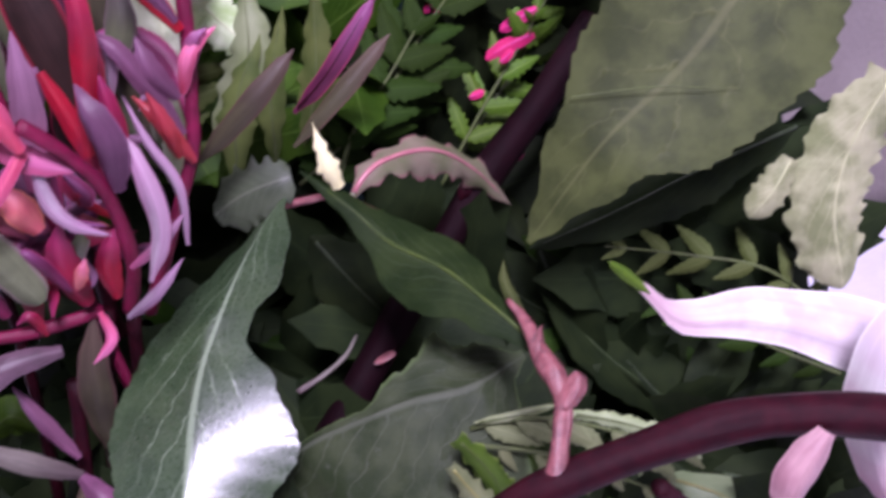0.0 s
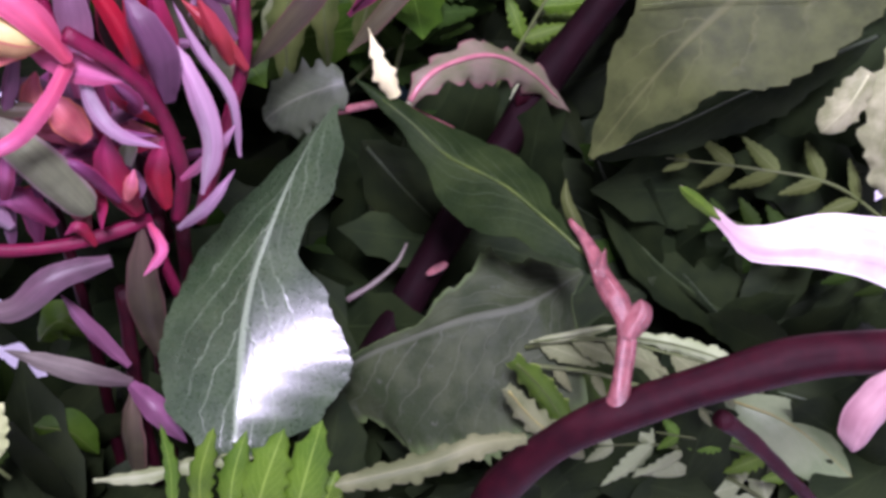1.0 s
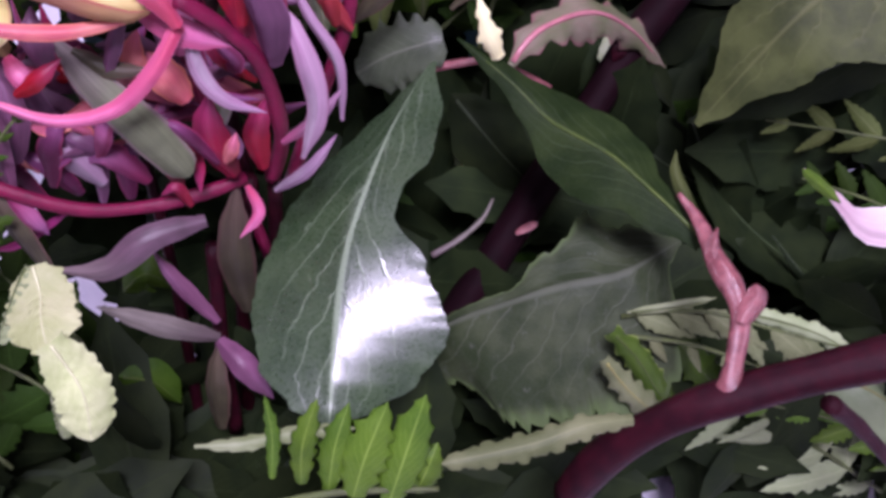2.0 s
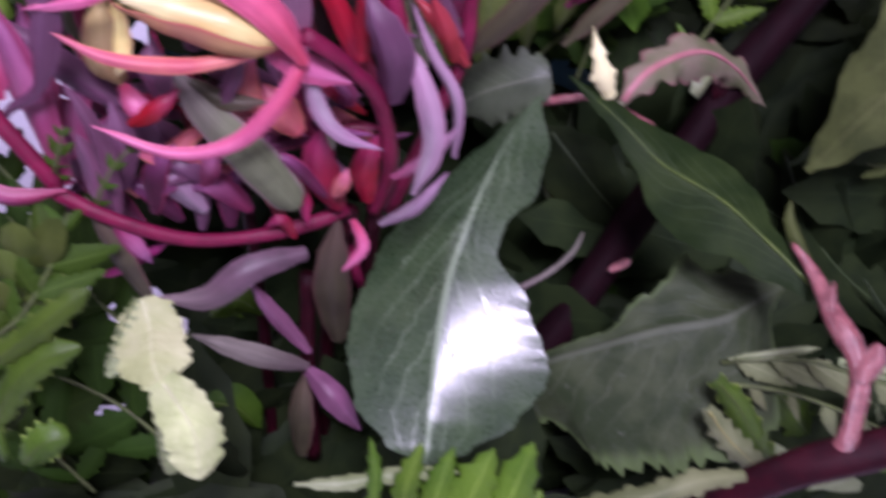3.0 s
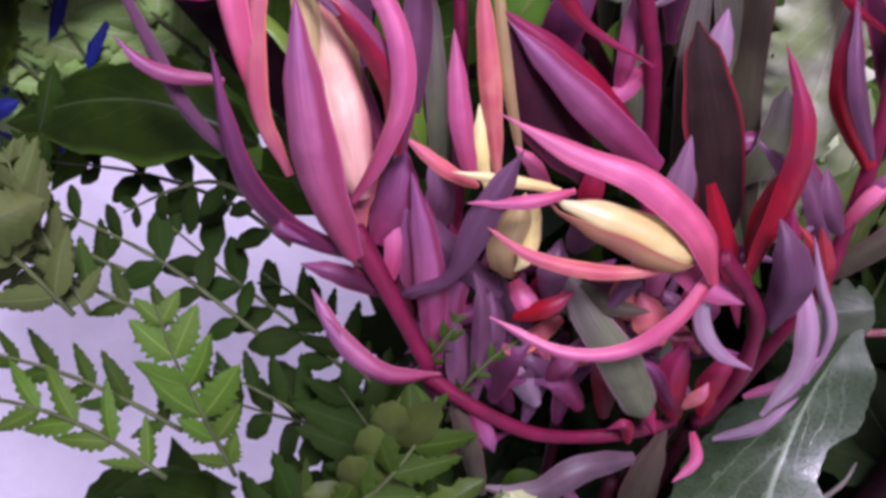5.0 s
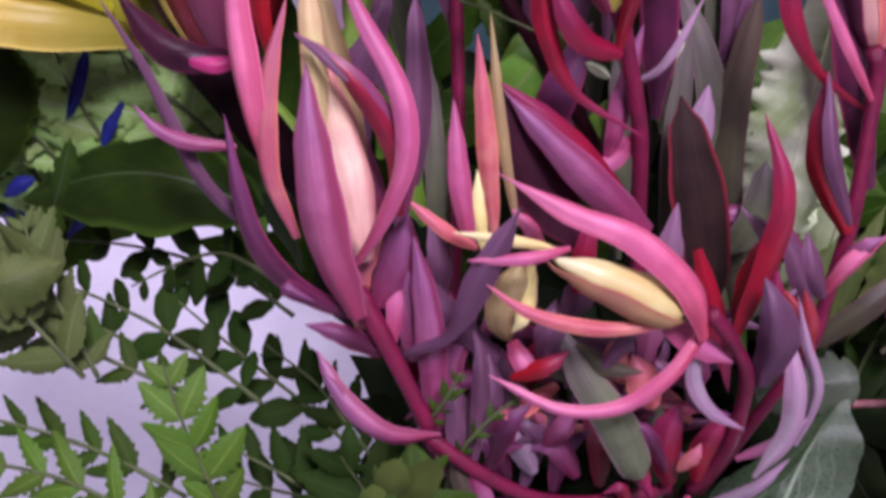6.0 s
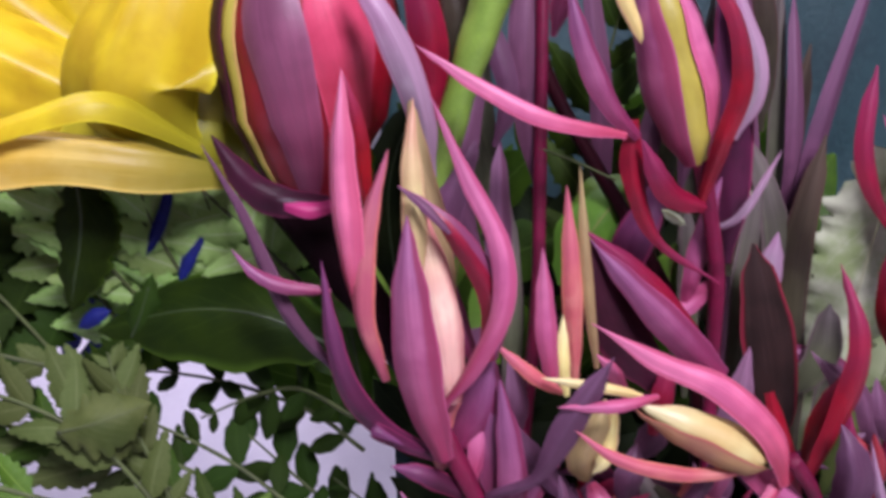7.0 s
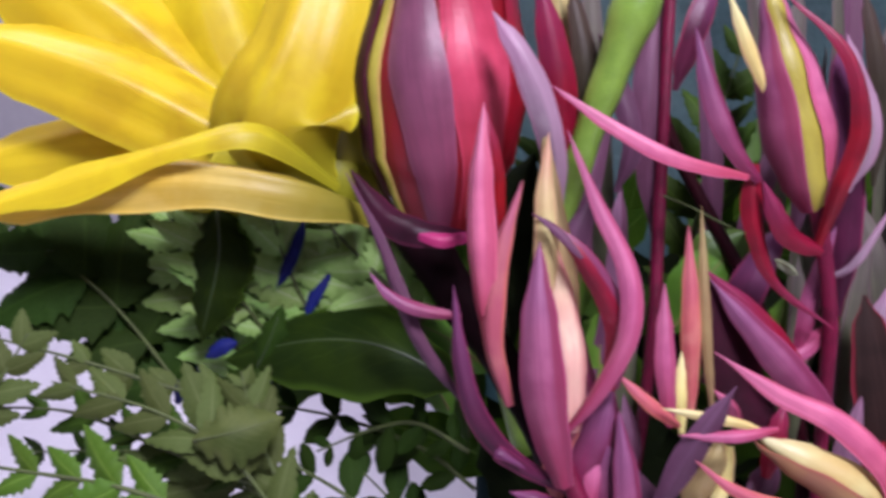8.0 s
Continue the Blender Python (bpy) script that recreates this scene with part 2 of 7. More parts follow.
def plain(name, base, dark, rough, scale, bump=0.1, metal=0.0, gloss=0.5):
    m = bpy.data.materials.new(name)
    m.use_nodes = True
    nt = m.node_tree
    bsdf = nt.nodes["Principled BSDF"]
    tc = nt.nodes.new("ShaderNodeTexCoord")
    a, b = noise_node(nt, tc.outputs["Object"], scale, 4), noise_node(nt, tc.outputs["Object"], scale * 14, 4, 0.65)
    nt.links.new(mix_colour(nt, ramp(nt, math_node(nt, "MULTIPLY_ADD", b, 0.35, math_node(nt, "MULTIPLY", a, 0.65)), 0.35, 0.65), base, dark), bsdf.inputs["Base Color"])
    nt.links.new(math_node(nt, "MULTIPLY_ADD", b, 0.2, rough - 0.1), bsdf.inputs["Roughness"])
    bsdf.inputs["Metallic"].default_value = metal
    bsdf.inputs["Specular IOR Level"].default_value = gloss
    bp = nt.nodes.new("ShaderNodeBump")
    bp.inputs["Strength"].default_value, bp.inputs["Distance"].default_value = bump, 0.002
    nt.links.new(b, bp.inputs["Height"])
    nt.links.new(bp.outputs[0], bsdf.inputs["Normal"])
    return m


MAUVE = plant("mauve_bract", (0.37, 0.105, 0.21), (0.25, 0.050, 0.13), edge=(0.26, 0.025, 0.085), tip=(0.28, 0.10, 0.22), root=(0.27, 0.020, 0.075), flank=(0.22, 0.025, 0.075), flank_at=(0.78, 0.90), streak=0.35, rough=0.42)
PINK = plant("pink_bract", (0.71, 0.195, 0.36), (0.52, 0.11, 0.25), tip=(0.50, 0.15, 0.28), root=(0.46, 0.045, 0.11), edge=(0.42, 0.05, 0.12), flank=(0.50, 0.085, 0.19), flank_at=(0.72, 0.88), streak=0.3, rough=0.4, through_light=0.3)
CRIMSON = plant("crimson_bract", (0.34, 0.006, 0.030), (0.20, 0.005, 0.022), tip=(0.32, 0.035, 0.11), streak=0.3, rough=0.36, through_light=0.35)
CORAL = plant("coral_bract", (0.66, 0.22, 0.20), (0.55, 0.12, 0.16), tip=(0.52, 0.13, 0.22), edge=(0.68, 0.20, 0.10), streak=0.3, rough=0.4, through_light=0.35)
CRIMSON_DUSK = plant("crimson_bract_with_dusky_back", (0.33, 0.006, 0.032), (0.22, 0.005, 0.025), tip=(0.20, 0.07, 0.14), tip_at=(0.80, 1.10), flank=(0.24, 0.06, 0.14), flank_at=(0.74, 0.84), streak=0.25, rough=0.38, through_light=0.3)
TANRED = plant("tan_bract_with_red_edge", (0.46, 0.25, 0.10), (0.36, 0.17, 0.09), edge=(0.42, 0.09, 0.09), root=(0.50, 0.34, 0.12), streak=0.3, rough=0.4, through_light=0.25)
DUSK = plant("dusky_purple_bract", (0.175, 0.065, 0.125), (0.10, 0.036, 0.072), tip=(0.23, 0.11, 0.19), flank=(0.12, 0.045, 0.085), streak=0.35, rough=0.42, gloss=0.35)
PLUM = plant("dark_plum_bract", (0.11, 0.015, 0.05), (0.06, 0.01, 0.03), tip=(0.22, 0.06, 0.16), edge=(0.30, 0.03, 0.09), streak=0.3, rough=0.36, gloss=0.35)
LILAC = plant("pale_lilac_bract", (0.34, 0.26, 0.31), (0.22, 0.145, 0.20), tip=(0.40, 0.20, 0.33), edge=(0.30, 0.10, 0.20), flank=(0.36, 0.22, 0.31), streak=0.3, rough=0.42)
SAGE = plant("grey_green_bract", (0.140, 0.155, 0.085), (0.09, 0.10, 0.055), tip=(0.14, 0.11, 0.11), edge=(0.19, 0.10, 0.14), streak=0.4, rough=0.45, gloss=0.3)
OLIVE = plant("olive_brown_leaf", (0.062, 0.055, 0.030), (0.038, 0.032, 0.020), tip=(0.09, 0.06, 0.045), edge=(0.09, 0.03, 0.035), streak=0.4, rough=0.4, gloss=0.25)
CREAM = plant("cream_yellow_bud", (0.86, 0.79, 0.33), (0.76, 0.60, 0.22), tip=(0.82, 0.78, 0.42), edge=(0.62, 0.26, 0.18), streak=0.2, rough=0.38, through_light=0.3)
TAN = plant("tan_bract", (0.50, 0.38, 0.16), (0.38, 0.26, 0.12), tip=(0.56, 0.46, 0.20), edge=(0.46, 0.22, 0.12), streak=0.35, rough=0.42, through_light=0.3)
CREAMTAN = plant("pale_straw_bract", (0.74, 0.66, 0.30), (0.62, 0.48, 0.22), tip=(0.66, 0.34, 0.24), edge=(0.62, 0.26, 0.18), streak=0.3, rough=0.4, through_light=0.3)
BLUSH = plant("blush_cream_bud", (0.88, 0.73, 0.54), (0.82, 0.46, 0.40), tip=(0.66, 0.52, 0.24), edge=(0.66, 0.12, 0.14), root=(0.80, 0.42, 0.36), flank=(0.74, 0.22, 0.24), flank_at=(0.70, 0.84), streak=0.45, rough=0.38, through_light=0.3)
WINE = plain("wine_red_stem", (0.024, 0.003, 0.006), (0.012, 0.002, 0.004), 0.42, 220, 0.25, gloss=0.08)
MAGENTA = plain("magenta_stem", (0.145, 0.006, 0.034), (0.085, 0.005, 0.022), 0.40, 240, 0.25, gloss=0.25)
DARKSTEM = plain("dark_purple_rose_stem", (0.0095, 0.0025, 0.0042), (0.006, 0.002, 0.003), 0.55, 160, 0.25, gloss=0.04)
PETIOLE = plain("pink_petiole", (0.24, 0.080, 0.085), (0.11, 0.032, 0.036), 0.22, 300, 0.35, gloss=0.8)
LIMESTEM = plain("lime_green_stem", (0.20, 0.33, 0.045), (0.13, 0.23, 0.03), 0.36, 150, 0.15)
ROSE = plant("dark_rose_leaf", (0.015, 0.025, 0.006), (0.007, 0.014, 0.003), vein=(0.10, 0.14, 0.07), veins=9, vein_amount=0.3, rough=0.5, gloss=0.08, bump=0.5, through_light=0.1)
# leaf green taken down to near black, so the bouquet's deep shade is in the colour
DEEPSHADE = plant("shade_green_leaf", (0.014, 0.021, 0.007), (0.008, 0.013, 0.005), vein=(0.024, 0.036, 0.012), veins=9, vein_amount=0.4, rough=0.55, gloss=0.06, bump=0.45, through_light=0.1)
UNDER = plant("pale_leaf_underside", (0.055, 0.068, 0.019), (0.027, 0.036, 0.009), vein=(0.12, 0.125, 0.05), veins=6, vein_amount=0.35, rough=0.55, gloss=0.15, bump=0.35, through_light=0.25, lean=0.3)
PALE = plant("pale_cream_green_leaf", (0.42, 0.43, 0.25), (0.20, 0.23, 0.10), vein=(0.68, 0.68, 0.42), veins=8, vein_amount=0.5, rough=0.5, bump=0.6, through_light=0.25)
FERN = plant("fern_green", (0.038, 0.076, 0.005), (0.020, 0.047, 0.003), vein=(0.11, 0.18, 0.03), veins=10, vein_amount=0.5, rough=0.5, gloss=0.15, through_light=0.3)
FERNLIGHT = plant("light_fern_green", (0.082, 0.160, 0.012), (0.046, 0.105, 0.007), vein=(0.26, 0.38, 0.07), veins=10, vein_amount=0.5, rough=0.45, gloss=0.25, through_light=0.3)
# fern green at about half its tone: shade painted into the fronds
FERNSHADE = plant("shaded_fern_green", (0.020, 0.042, 0.005), (0.011, 0.026, 0.003), vein=(0.04, 0.08, 0.012), veins=10, vein_amount=0.4, rough=0.6, gloss=0.08, through_light=0.2)
FERNGREY = plant("grey_fern_underside", (0.098, 0.125, 0.033), (0.052, 0.078, 0.017), vein=(0.19, 0.22, 0.09), veins=10, vein_amount=0.5, rough=0.55, gloss=0.15, through_light=0.3)
FERNDUN = plant("dun_green_fern_underside", (0.16, 0.18, 0.085), (0.085, 0.105, 0.042), vein=(0.24, 0.26, 0.13), veins=11, vein_amount=0.5, rough=0.5, gloss=0.2, through_light=0.25)
FERNTIP = plant("toothed_fern_green", (0.058, 0.110, 0.010), (0.034, 0.072, 0.006), vein=(0.15, 0.24, 0.04), veins=12, vein_amount=0.4, edge=(0.20, 0.28, 0.06), rough=0.42, gloss=0.25, through_light=0.3)
DULLFERN = plant("dull_green_leaflet", (0.075, 0.105, 0.020), (0.045, 0.070, 0.012), vein=(0.10, 0.13, 0.03), veins=8, vein_amount=0.3, rough=0.5, gloss=0.2, through_light=0.35)
ROSERIB = plain("olive_midrib", (0.05, 0.075, 0.012), (0.03, 0.05, 0.010), 0.45, 200, 0.1, gloss=0.2)
BRIGHT = plant("bright_green_leaf", (0.14, 0.30, 0.03), (0.09, 0.21, 0.02), vein=(0.2, 0.36, 0.06), veins=8, vein_amount=0.4, rough=0.4, through_light=0.3)
ROSY = plant("pink_tinged_young_leaf", (0.21, 0.18, 0.12), (0.13, 0.15, 0.07), edge=(0.22, 0.11, 0.10), vein=(0.34, 0.14, 0.15), veins=7, vein_amount=0.55, rough=0.42, through_light=0.25, bump=0.5)
SPROUT = plant("cream_young_leaf", (0.74, 0.70, 0.42), (0.66, 0.62, 0.34), vein=(0.55, 0.5, 0.25), veins=6, vein_amount=0.4, rough=0.45, through_light=0.25)
YELLOW = plant("lily_yellow", (0.81, 0.67, 0.016), (0.66, 0.48, 0.010), tip=(0.83, 0.68, 0.022), root=(0.44, 0.41, 0.02), streak=0.08, rough=0.42, through_light=0.45, bump=0.25, jitter=0.04)
BUFF = plant("lily_outer_buff", (0.72, 0.54, 0.13), (0.62, 0.42, 0.06), tip=(0.84, 0.60, 0.03), root=(0.24, 0.23, 0.02), streak=0.22, rough=0.45, through_light=0.3, bump=0.3, jitter=0.04)
BLOOM = plant("white_pink_petal", (0.66, 0.65, 0.60), (0.56, 0.47, 0.48), tip=(0.56, 0.36, 0.42), root=(0.62, 0.56, 0.60), streak=0.2, rough=0.45, through_light=0.3, jitter=0.04)
HOTPINK = plant("hot_pink_petal", (0.68, 0.04, 0.19), (0.45, 0.02, 0.13), streak=0.3, rough=0.5, gloss=0.2, through_light=0.3)
BLUE = plain("blue_paper", (0.010, 0.015, 0.11), (0.007, 0.009, 0.07), 0.6, 60, 0.1, gloss=0.1)
TEAL = plain("teal_paper", (0.04, 0.095, 0.105), (0.025, 0.06, 0.07), 0.55, 30, 0.3)
CLOTH = plain("white_cloth", (0.80, 0.77, 0.84), (0.74, 0.71, 0.79), 0.8, 12, 0.3)
PLASTER = plain("grey_plaster", (0.32, 0.30, 0.335), (0.28, 0.265, 0.30), 0.85, 5, 0.2)
BOARD = plain("brown_floor", (0.22, 0.16, 0.11), (0.16, 0.11, 0.08), 0.5, 8, 0.2)
WHITEPAINT = plain("white_paint", (0.78, 0.77, 0.78), (0.72, 0.71, 0.73), 0.5, 9, 0.1)


MAGENTA_LEAF = plant("magenta_bract", (0.42, 0.03, 0.16), (0.30, 0.02, 0.13), streak=0.3, rough=0.38)
DUSK_ROSE = plant("dusky_rose_bract", (0.22, 0.105, 0.16), (0.15, 0.07, 0.11), tip=(0.34, 0.17, 0.27), root=(0.34, 0.07, 0.15), streak=0.35, rough=0.42)
RED = plant("red_bud", (0.30, 0.010, 0.028), (0.19, 0.007, 0.02), root=(0.26, 0.012, 0.03), streak=0.25, rough=0.33)
PINKRED = plant("pink_red_bract", (0.55, 0.06, 0.15), (0.42, 0.035, 0.10), root=(0.30, 0.015, 0.035), streak=0.25, rough=0.34)
LEMON = plant("lemon_bud", (0.45, 0.38, 0.06), (0.34, 0.27, 0.04), edge=(0.5, 0.2, 0.12), streak=0.25, rough=0.38)
OLIVE_RED = plant("dark_leaf_with_red_edge", (0.030, 0.015, 0.014), (0.018, 0.010, 0.009), edge=(0.26, 0.015, 0.05), streak=0.4, rough=0.4, gloss=0.15)
CORAL_RED = plant("orange_red_bract", (0.50, 0.07, 0.045), (0.40, 0.04, 0.04), streak=0.3, rough=0.38, through_light=0.35)
FADED = plant("faded_mauve_leaf", (0.115, 0.062, 0.088), (0.065, 0.038, 0.050), tip=(0.15, 0.11, 0.11), streak=0.5, rough=0.42)
WITHERED = plant("withered_grey_leaf", (0.21, 0.185, 0.155), (0.12, 0.105, 0.085), root=(0.12, 0.08, 0.085), streak=0.6, rough=0.5)
LILYBASE = plant("lily_green_base", (0.36, 0.31, 0.012), (0.27, 0.25, 0.010), root=(0.20, 0.20, 0.012), tip=(0.44, 0.37, 0.015), streak=0.3, rough=0.42)
GLOSSY = plant("glossy_rose_leaf", (0.031, 0.053, 0.021), (0.018, 0.035, 0.013), vein=(0.22, 0.28, 0.18), veins=7, vein_amount=0.65, rough=0.29, gloss=1.0, bump=0.2, through_light=0.08, lean=0.5)
DULLROSE = plant("dull_rose_leaf", (0.034, 0.045, 0.020), (0.016, 0.025, 0.009), vein=(0.10, 0.11, 0.08), veins=10, vein_amount=0.5, rough=0.5, gloss=0.12, bump=0.6, through_light=0.08, edge=(0.06, 0.09, 0.03), spots=(0.055, 0.065, 0.045))
GREYROSE = plant("grey_green_rose_leaf", (0.058, 0.076, 0.042), (0.034, 0.048, 0.024), vein=(0.14, 0.15, 0.11), veins=8, vein_amount=0.5, rough=0.45, bump=0.6, through_light=0.1)
DEEPOLIVE = plant("dark_olive_leaf", (0.016, 0.032, 0.003), (0.010, 0.022, 0.003), edge=(0.04, 0.08, 0.008), vein=(0.05, 0.09, 0.012), veins=8, vein_amount=0.4, rough=0.55, gloss=0.08, through_light=0.25)
WHITEGREEN = plant("white_green_leaf", (0.60, 0.64, 0.46), (0.30, 0.40, 0.16), vein=(0.7, 0.72, 0.55), veins=7, vein_amount=0.5, rough=0.5, bump=0.5, through_light=0.25)
UNDERGREY = plant("grey_green_leaf", (0.20, 0.25, 0.13), (0.13, 0.18, 0.08), vein=(0.28, 0.3, 0.2), veins=8, vein_amount=0.4, rough=0.42, bump=0.5, through_light=0.2)
PETALPINK = plant("dusty_pink_petal", (0.42, 0.25, 0.27), (0.30, 0.15, 0.18), streak=0.3, rough=0.45)
FERNSOFT = plant("soft_green_fern_underside", (0.27, 0.32, 0.17), (0.17, 0.22, 0.09), vein=(0.38, 0.42, 0.24), veins=10, vein_amount=0.5, rough=0.5, through_light=0.25)
# base colour raised in place of light from behind, which no lamp gives
FERNBACKLIT = plant("backlit_fern_green", (0.42, 0.57, 0.20), (0.16, 0.35, 0.03), vein=(0.6, 0.65, 0.46), veins=10, vein_amount=0.5, rough=0.5, through_light=0.5)
DEEPVEIN = plain("deep_green_midrib", (0.035, 0.055, 0.018), (0.02, 0.035, 0.012), 0.5, 200, 0.1)
PALEVEIN = plain("cream_midrib", (0.44, 0.46, 0.26), (0.36, 0.38, 0.20), 0.5, 200, 0.1)
HOTVEIN = plain("pink_midrib", (0.6, 0.05, 0.25), (0.5, 0.03, 0.2), 0.5, 200, 0.1)
ROSEVEIN = plain("rose_midrib", (0.36, 0.14, 0.15), (0.27, 0.09, 0.11), 0.4, 200, 0.1)
VEIN = plain("pale_midrib", (0.20, 0.19, 0.05), (0.15, 0.15, 0.04), 0.45, 200, 0.1)
LILACPAPER = plain("lilac_grey_paper", (0.25, 0.215, 0.205), (0.21, 0.178, 0.172), 0.6, 30, 0.2)
DUSTMAUVE = plant("dusty_mauve_bract", (0.28, 0.088, 0.155), (0.20, 0.060, 0.11), root=(0.30, 0.05, 0.11), streak=0.35, rough=0.4)
PALECREAM = plant("cream_serrated_leaf", (0.50, 0.53, 0.29), (0.36, 0.41, 0.18), vein=(0.66, 0.66, 0.40), veins=8, vein_amount=0.5, rough=0.5, gloss=0.25, bump=0.6, through_light=0.3)
DEEPPLUM = plant("deep_plum_bract", (0.055, 0.008, 0.024), (0.03, 0.006, 0.014), edge=(0.12, 0.012, 0.04), streak=0.3, rough=0.4, gloss=0.3)
FERNSTALK = plain("fern_stalk", (0.075, 0.10, 0.03), (0.05, 0.06, 0.025), 0.5, 200, 0.2, gloss=0.2)


# ---------------- the room ----------------
def box(bm, lo, hi, bevel=0.0):
    r = bmesh.ops.create_cube(bm, size=1.0)
    for v in r["verts"]:
        v.co = Vector((lo[k] + (v.co[k] + 0.5) * (hi[k] - lo[k]) for k in range(3)))
    if bevel:
        bmesh.ops.bevel(bm, geom=list({e for v in r["verts"] for e in v.link_edges}), offset=bevel, segments=2, affect="EDGES")


def structure(name, boxes, material, label, category):
    bm = bmesh.new()
    for lo, hi in boxes:
        box(bm, lo, hi)
    me = bpy.data.meshes.new(name)
    bm.to_mesh(me)
    bm.free()
    me.materials.append(material)
    return tagged(new(name, me), label, category, kind="structure")


structure("floor", [((-1.5, -1.4, -0.75), (1.5, 1.4, -0.70))], BOARD, "brown wooden floor of the room", "floor")
structure("ceiling", [((-1.5, -1.4, 2.10), (1.5, 1.4, 2.15))], PLASTER, "grey plastered ceiling", "ceiling")
structure("wall_north", [((-1.4, 1.3, -0.70), (1.4, 1.4, 2.10))], PLASTER, "grey plastered wall behind the table", "wall")
structure("wall_west", [((-1.5, -1.4, -0.70), (-1.4, 1.4, 2.10))], PLASTER, "grey plastered side wall", "wall")
structure("wall_east", [((1.4, -1.4, -0.70), (1.5, 1.4, 2.10))], PLASTER, "grey plastered side wall", "wall")
structure("wall_south", [((-1.4, -1.12, -0.70), (0.00, -1.02, 2.10)), ((0.60, -1.12, -0.70), (1.4, -1.02, 2.10)), ((0.00, -1.12, -0.70), (0.60, -1.02, 1.20)), ((0.00, -1.12, 1.85), (0.60, -1.02, 2.10))], PLASTER, "grey plastered wall with a window opening", "wall")

window = tagged(new("window_1"), "high window with a white frame", "window", kind="structure")
window.location = (0.30, -1.10, 1.20)
for lo, hi in (((0.00, -1.115, 1.20), (0.035, -1.085, 1.85)), ((0.565, -1.115, 1.20), (0.60, -1.085, 1.85)), ((0.035, -1.115, 1.20), (0.565, -1.085, 1.235)), ((0.035, -1.115, 1.815), (0.565, -1.085, 1.85))):
    bm = bmesh.new()
    box(bm, lo, hi, 0.003)
    part("window_frame", bm, WHITEPAINT, window)

lamp = thing("ceiling_light", (-0.55, 0.55, 2.10), "flat white ceiling light over the table", "ceiling light")
for lo, hi in (((-0.83, 0.37, 2.06), (-0.27, 0.40, 2.10)), ((-0.83, 0.70, 2.06), (-0.27, 0.73, 2.10)), ((-0.83, 0.40, 2.06), (-0.80, 0.70, 2.10)), ((-0.30, 0.40, 2.06), (-0.27, 0.70, 2.10))):
    bm = bmesh.new()
    box(bm, lo, hi, 0.002)
    part("frame", bm, WHITEPAINT, lamp)


table = thing("table", (0, 0.1, -0.70), "white table with a cloth-covered top", "table")
bm = bmesh.new()
box(bm, (-0.9, -0.75, -0.005), (0.9, 0.95, 0.045), 0.004)
part("tabletop", bm, WHITEPAINT, table)
for x in (-0.84, 0.84):
    for y in (-0.69, 0.89):
        bm = bmesh.new()
        box(bm, (x - 0.03, y - 0.03, -0.70), (x + 0.03, y + 0.03, -0.005), 0.003)
        part("leg", bm, WHITEPAINT, table)


def tablecloth():
    bm = bmesh.new()
    n = 60
    rows = []
    for i in range(n + 1):
        rows.append([])
        for j in range(n + 1):
            x, y = -0.95 + 1.9 * i / n, -0.80 + 1.8 * j / n
            z = 0.0500 + 0.004 * noise.noise((x * 9, y * 9, 0)) + 0.003 * noise.noise((x * 23 + y * 10, y * 6, 3)) + 0.004
            over = max(abs(x) - 0.9, -0.75 - y, y - 0.95, 0)
            rows[-1].append(bm.verts.new((x, y, z - min(over, 0.05) * 3)))
    for i in range(n):
        for j in range(n):
            bm.faces.new((rows[i][j], rows[i + 1][j], rows[i + 1][j + 1], rows[i][j + 1]))
    bmesh.ops.solidify(bm, geom=bm.faces[:], thickness=0.0015)
    return tagged(part("tablecloth", bm, CLOTH, None), "crumpled white tablecloth spread over the table", "tablecloth")


tablecloth()


# ---------------- leucadendron ----------------
def bracts(parent, rows):
    """Rows of (points, width in mm, material, settings) as single bracts of one plant."""
    for pts, width, material, *more in rows:
        part("bract", blade(pts, width, **(more[0] if more else {})), material, parent)


FRONT = (0.1, -0.9, 0.45)
# upright stem with a half-open bud
one = thing("leucadendron_stem", (-0.0025, 0.0040, 0.1383), "mauve-pink leucadendron stem with a half-open cream bud", "flower stem", "leucadendron stems")
part("stem", tube([(0.0185, 0.0120, 0.2011), (0.0109, 0.0080, 0.2022), (-0.0013, 0.0040, 0.2042), (-0.0145, -0.0010, 0.2105), (-0.0273, -0.0030, 0.2208), (-0.0365, -0.0020, 0.2296), (-0.0350, -0.0020, 0.2296), (-0.0411, 0.0000, 0.2454), (-0.0478, 0.0030, 0.2605)], [1.6, 1.6, 1.5, 1.5, 1.6, 1.7, 1.8, 2.0, 2.2], n=40), MAGENTA, one)
part("lower_stem", tube([(-0.0202, 0.0300, 0.0419), (-0.0069, 0.0280, 0.1099), (0.0059, 0.0260, 0.1594), (0.0190, 0.0140, 0.1994)], [2.4, 2.2, 2.0, 1.8]), WINE, one)
part("bud", wrap((-0.0456, 0.0050, 0.2666), (-0.0525, 0.0100, 0.3148), 5.2, 85, 320), BLUSH, one, "cream and blush pink bud")
part("inner_bract", blade([(-0.0460, 0.0090, 0.2710), (-0.0470, 0.0090, 0.2880), (-0.0490, 0.0110, 0.3050), (-0.0510, 0.0130, 0.3200), (-0.0520, 0.0140, 0.3300)], 7.5, [(0, 0.5), (0.2, 0.8), (0.5, 1.0), (0.75, 0.6), (0.92, 0.25), (1, 0.04)], cup=0.35, n=24), TAN, one)
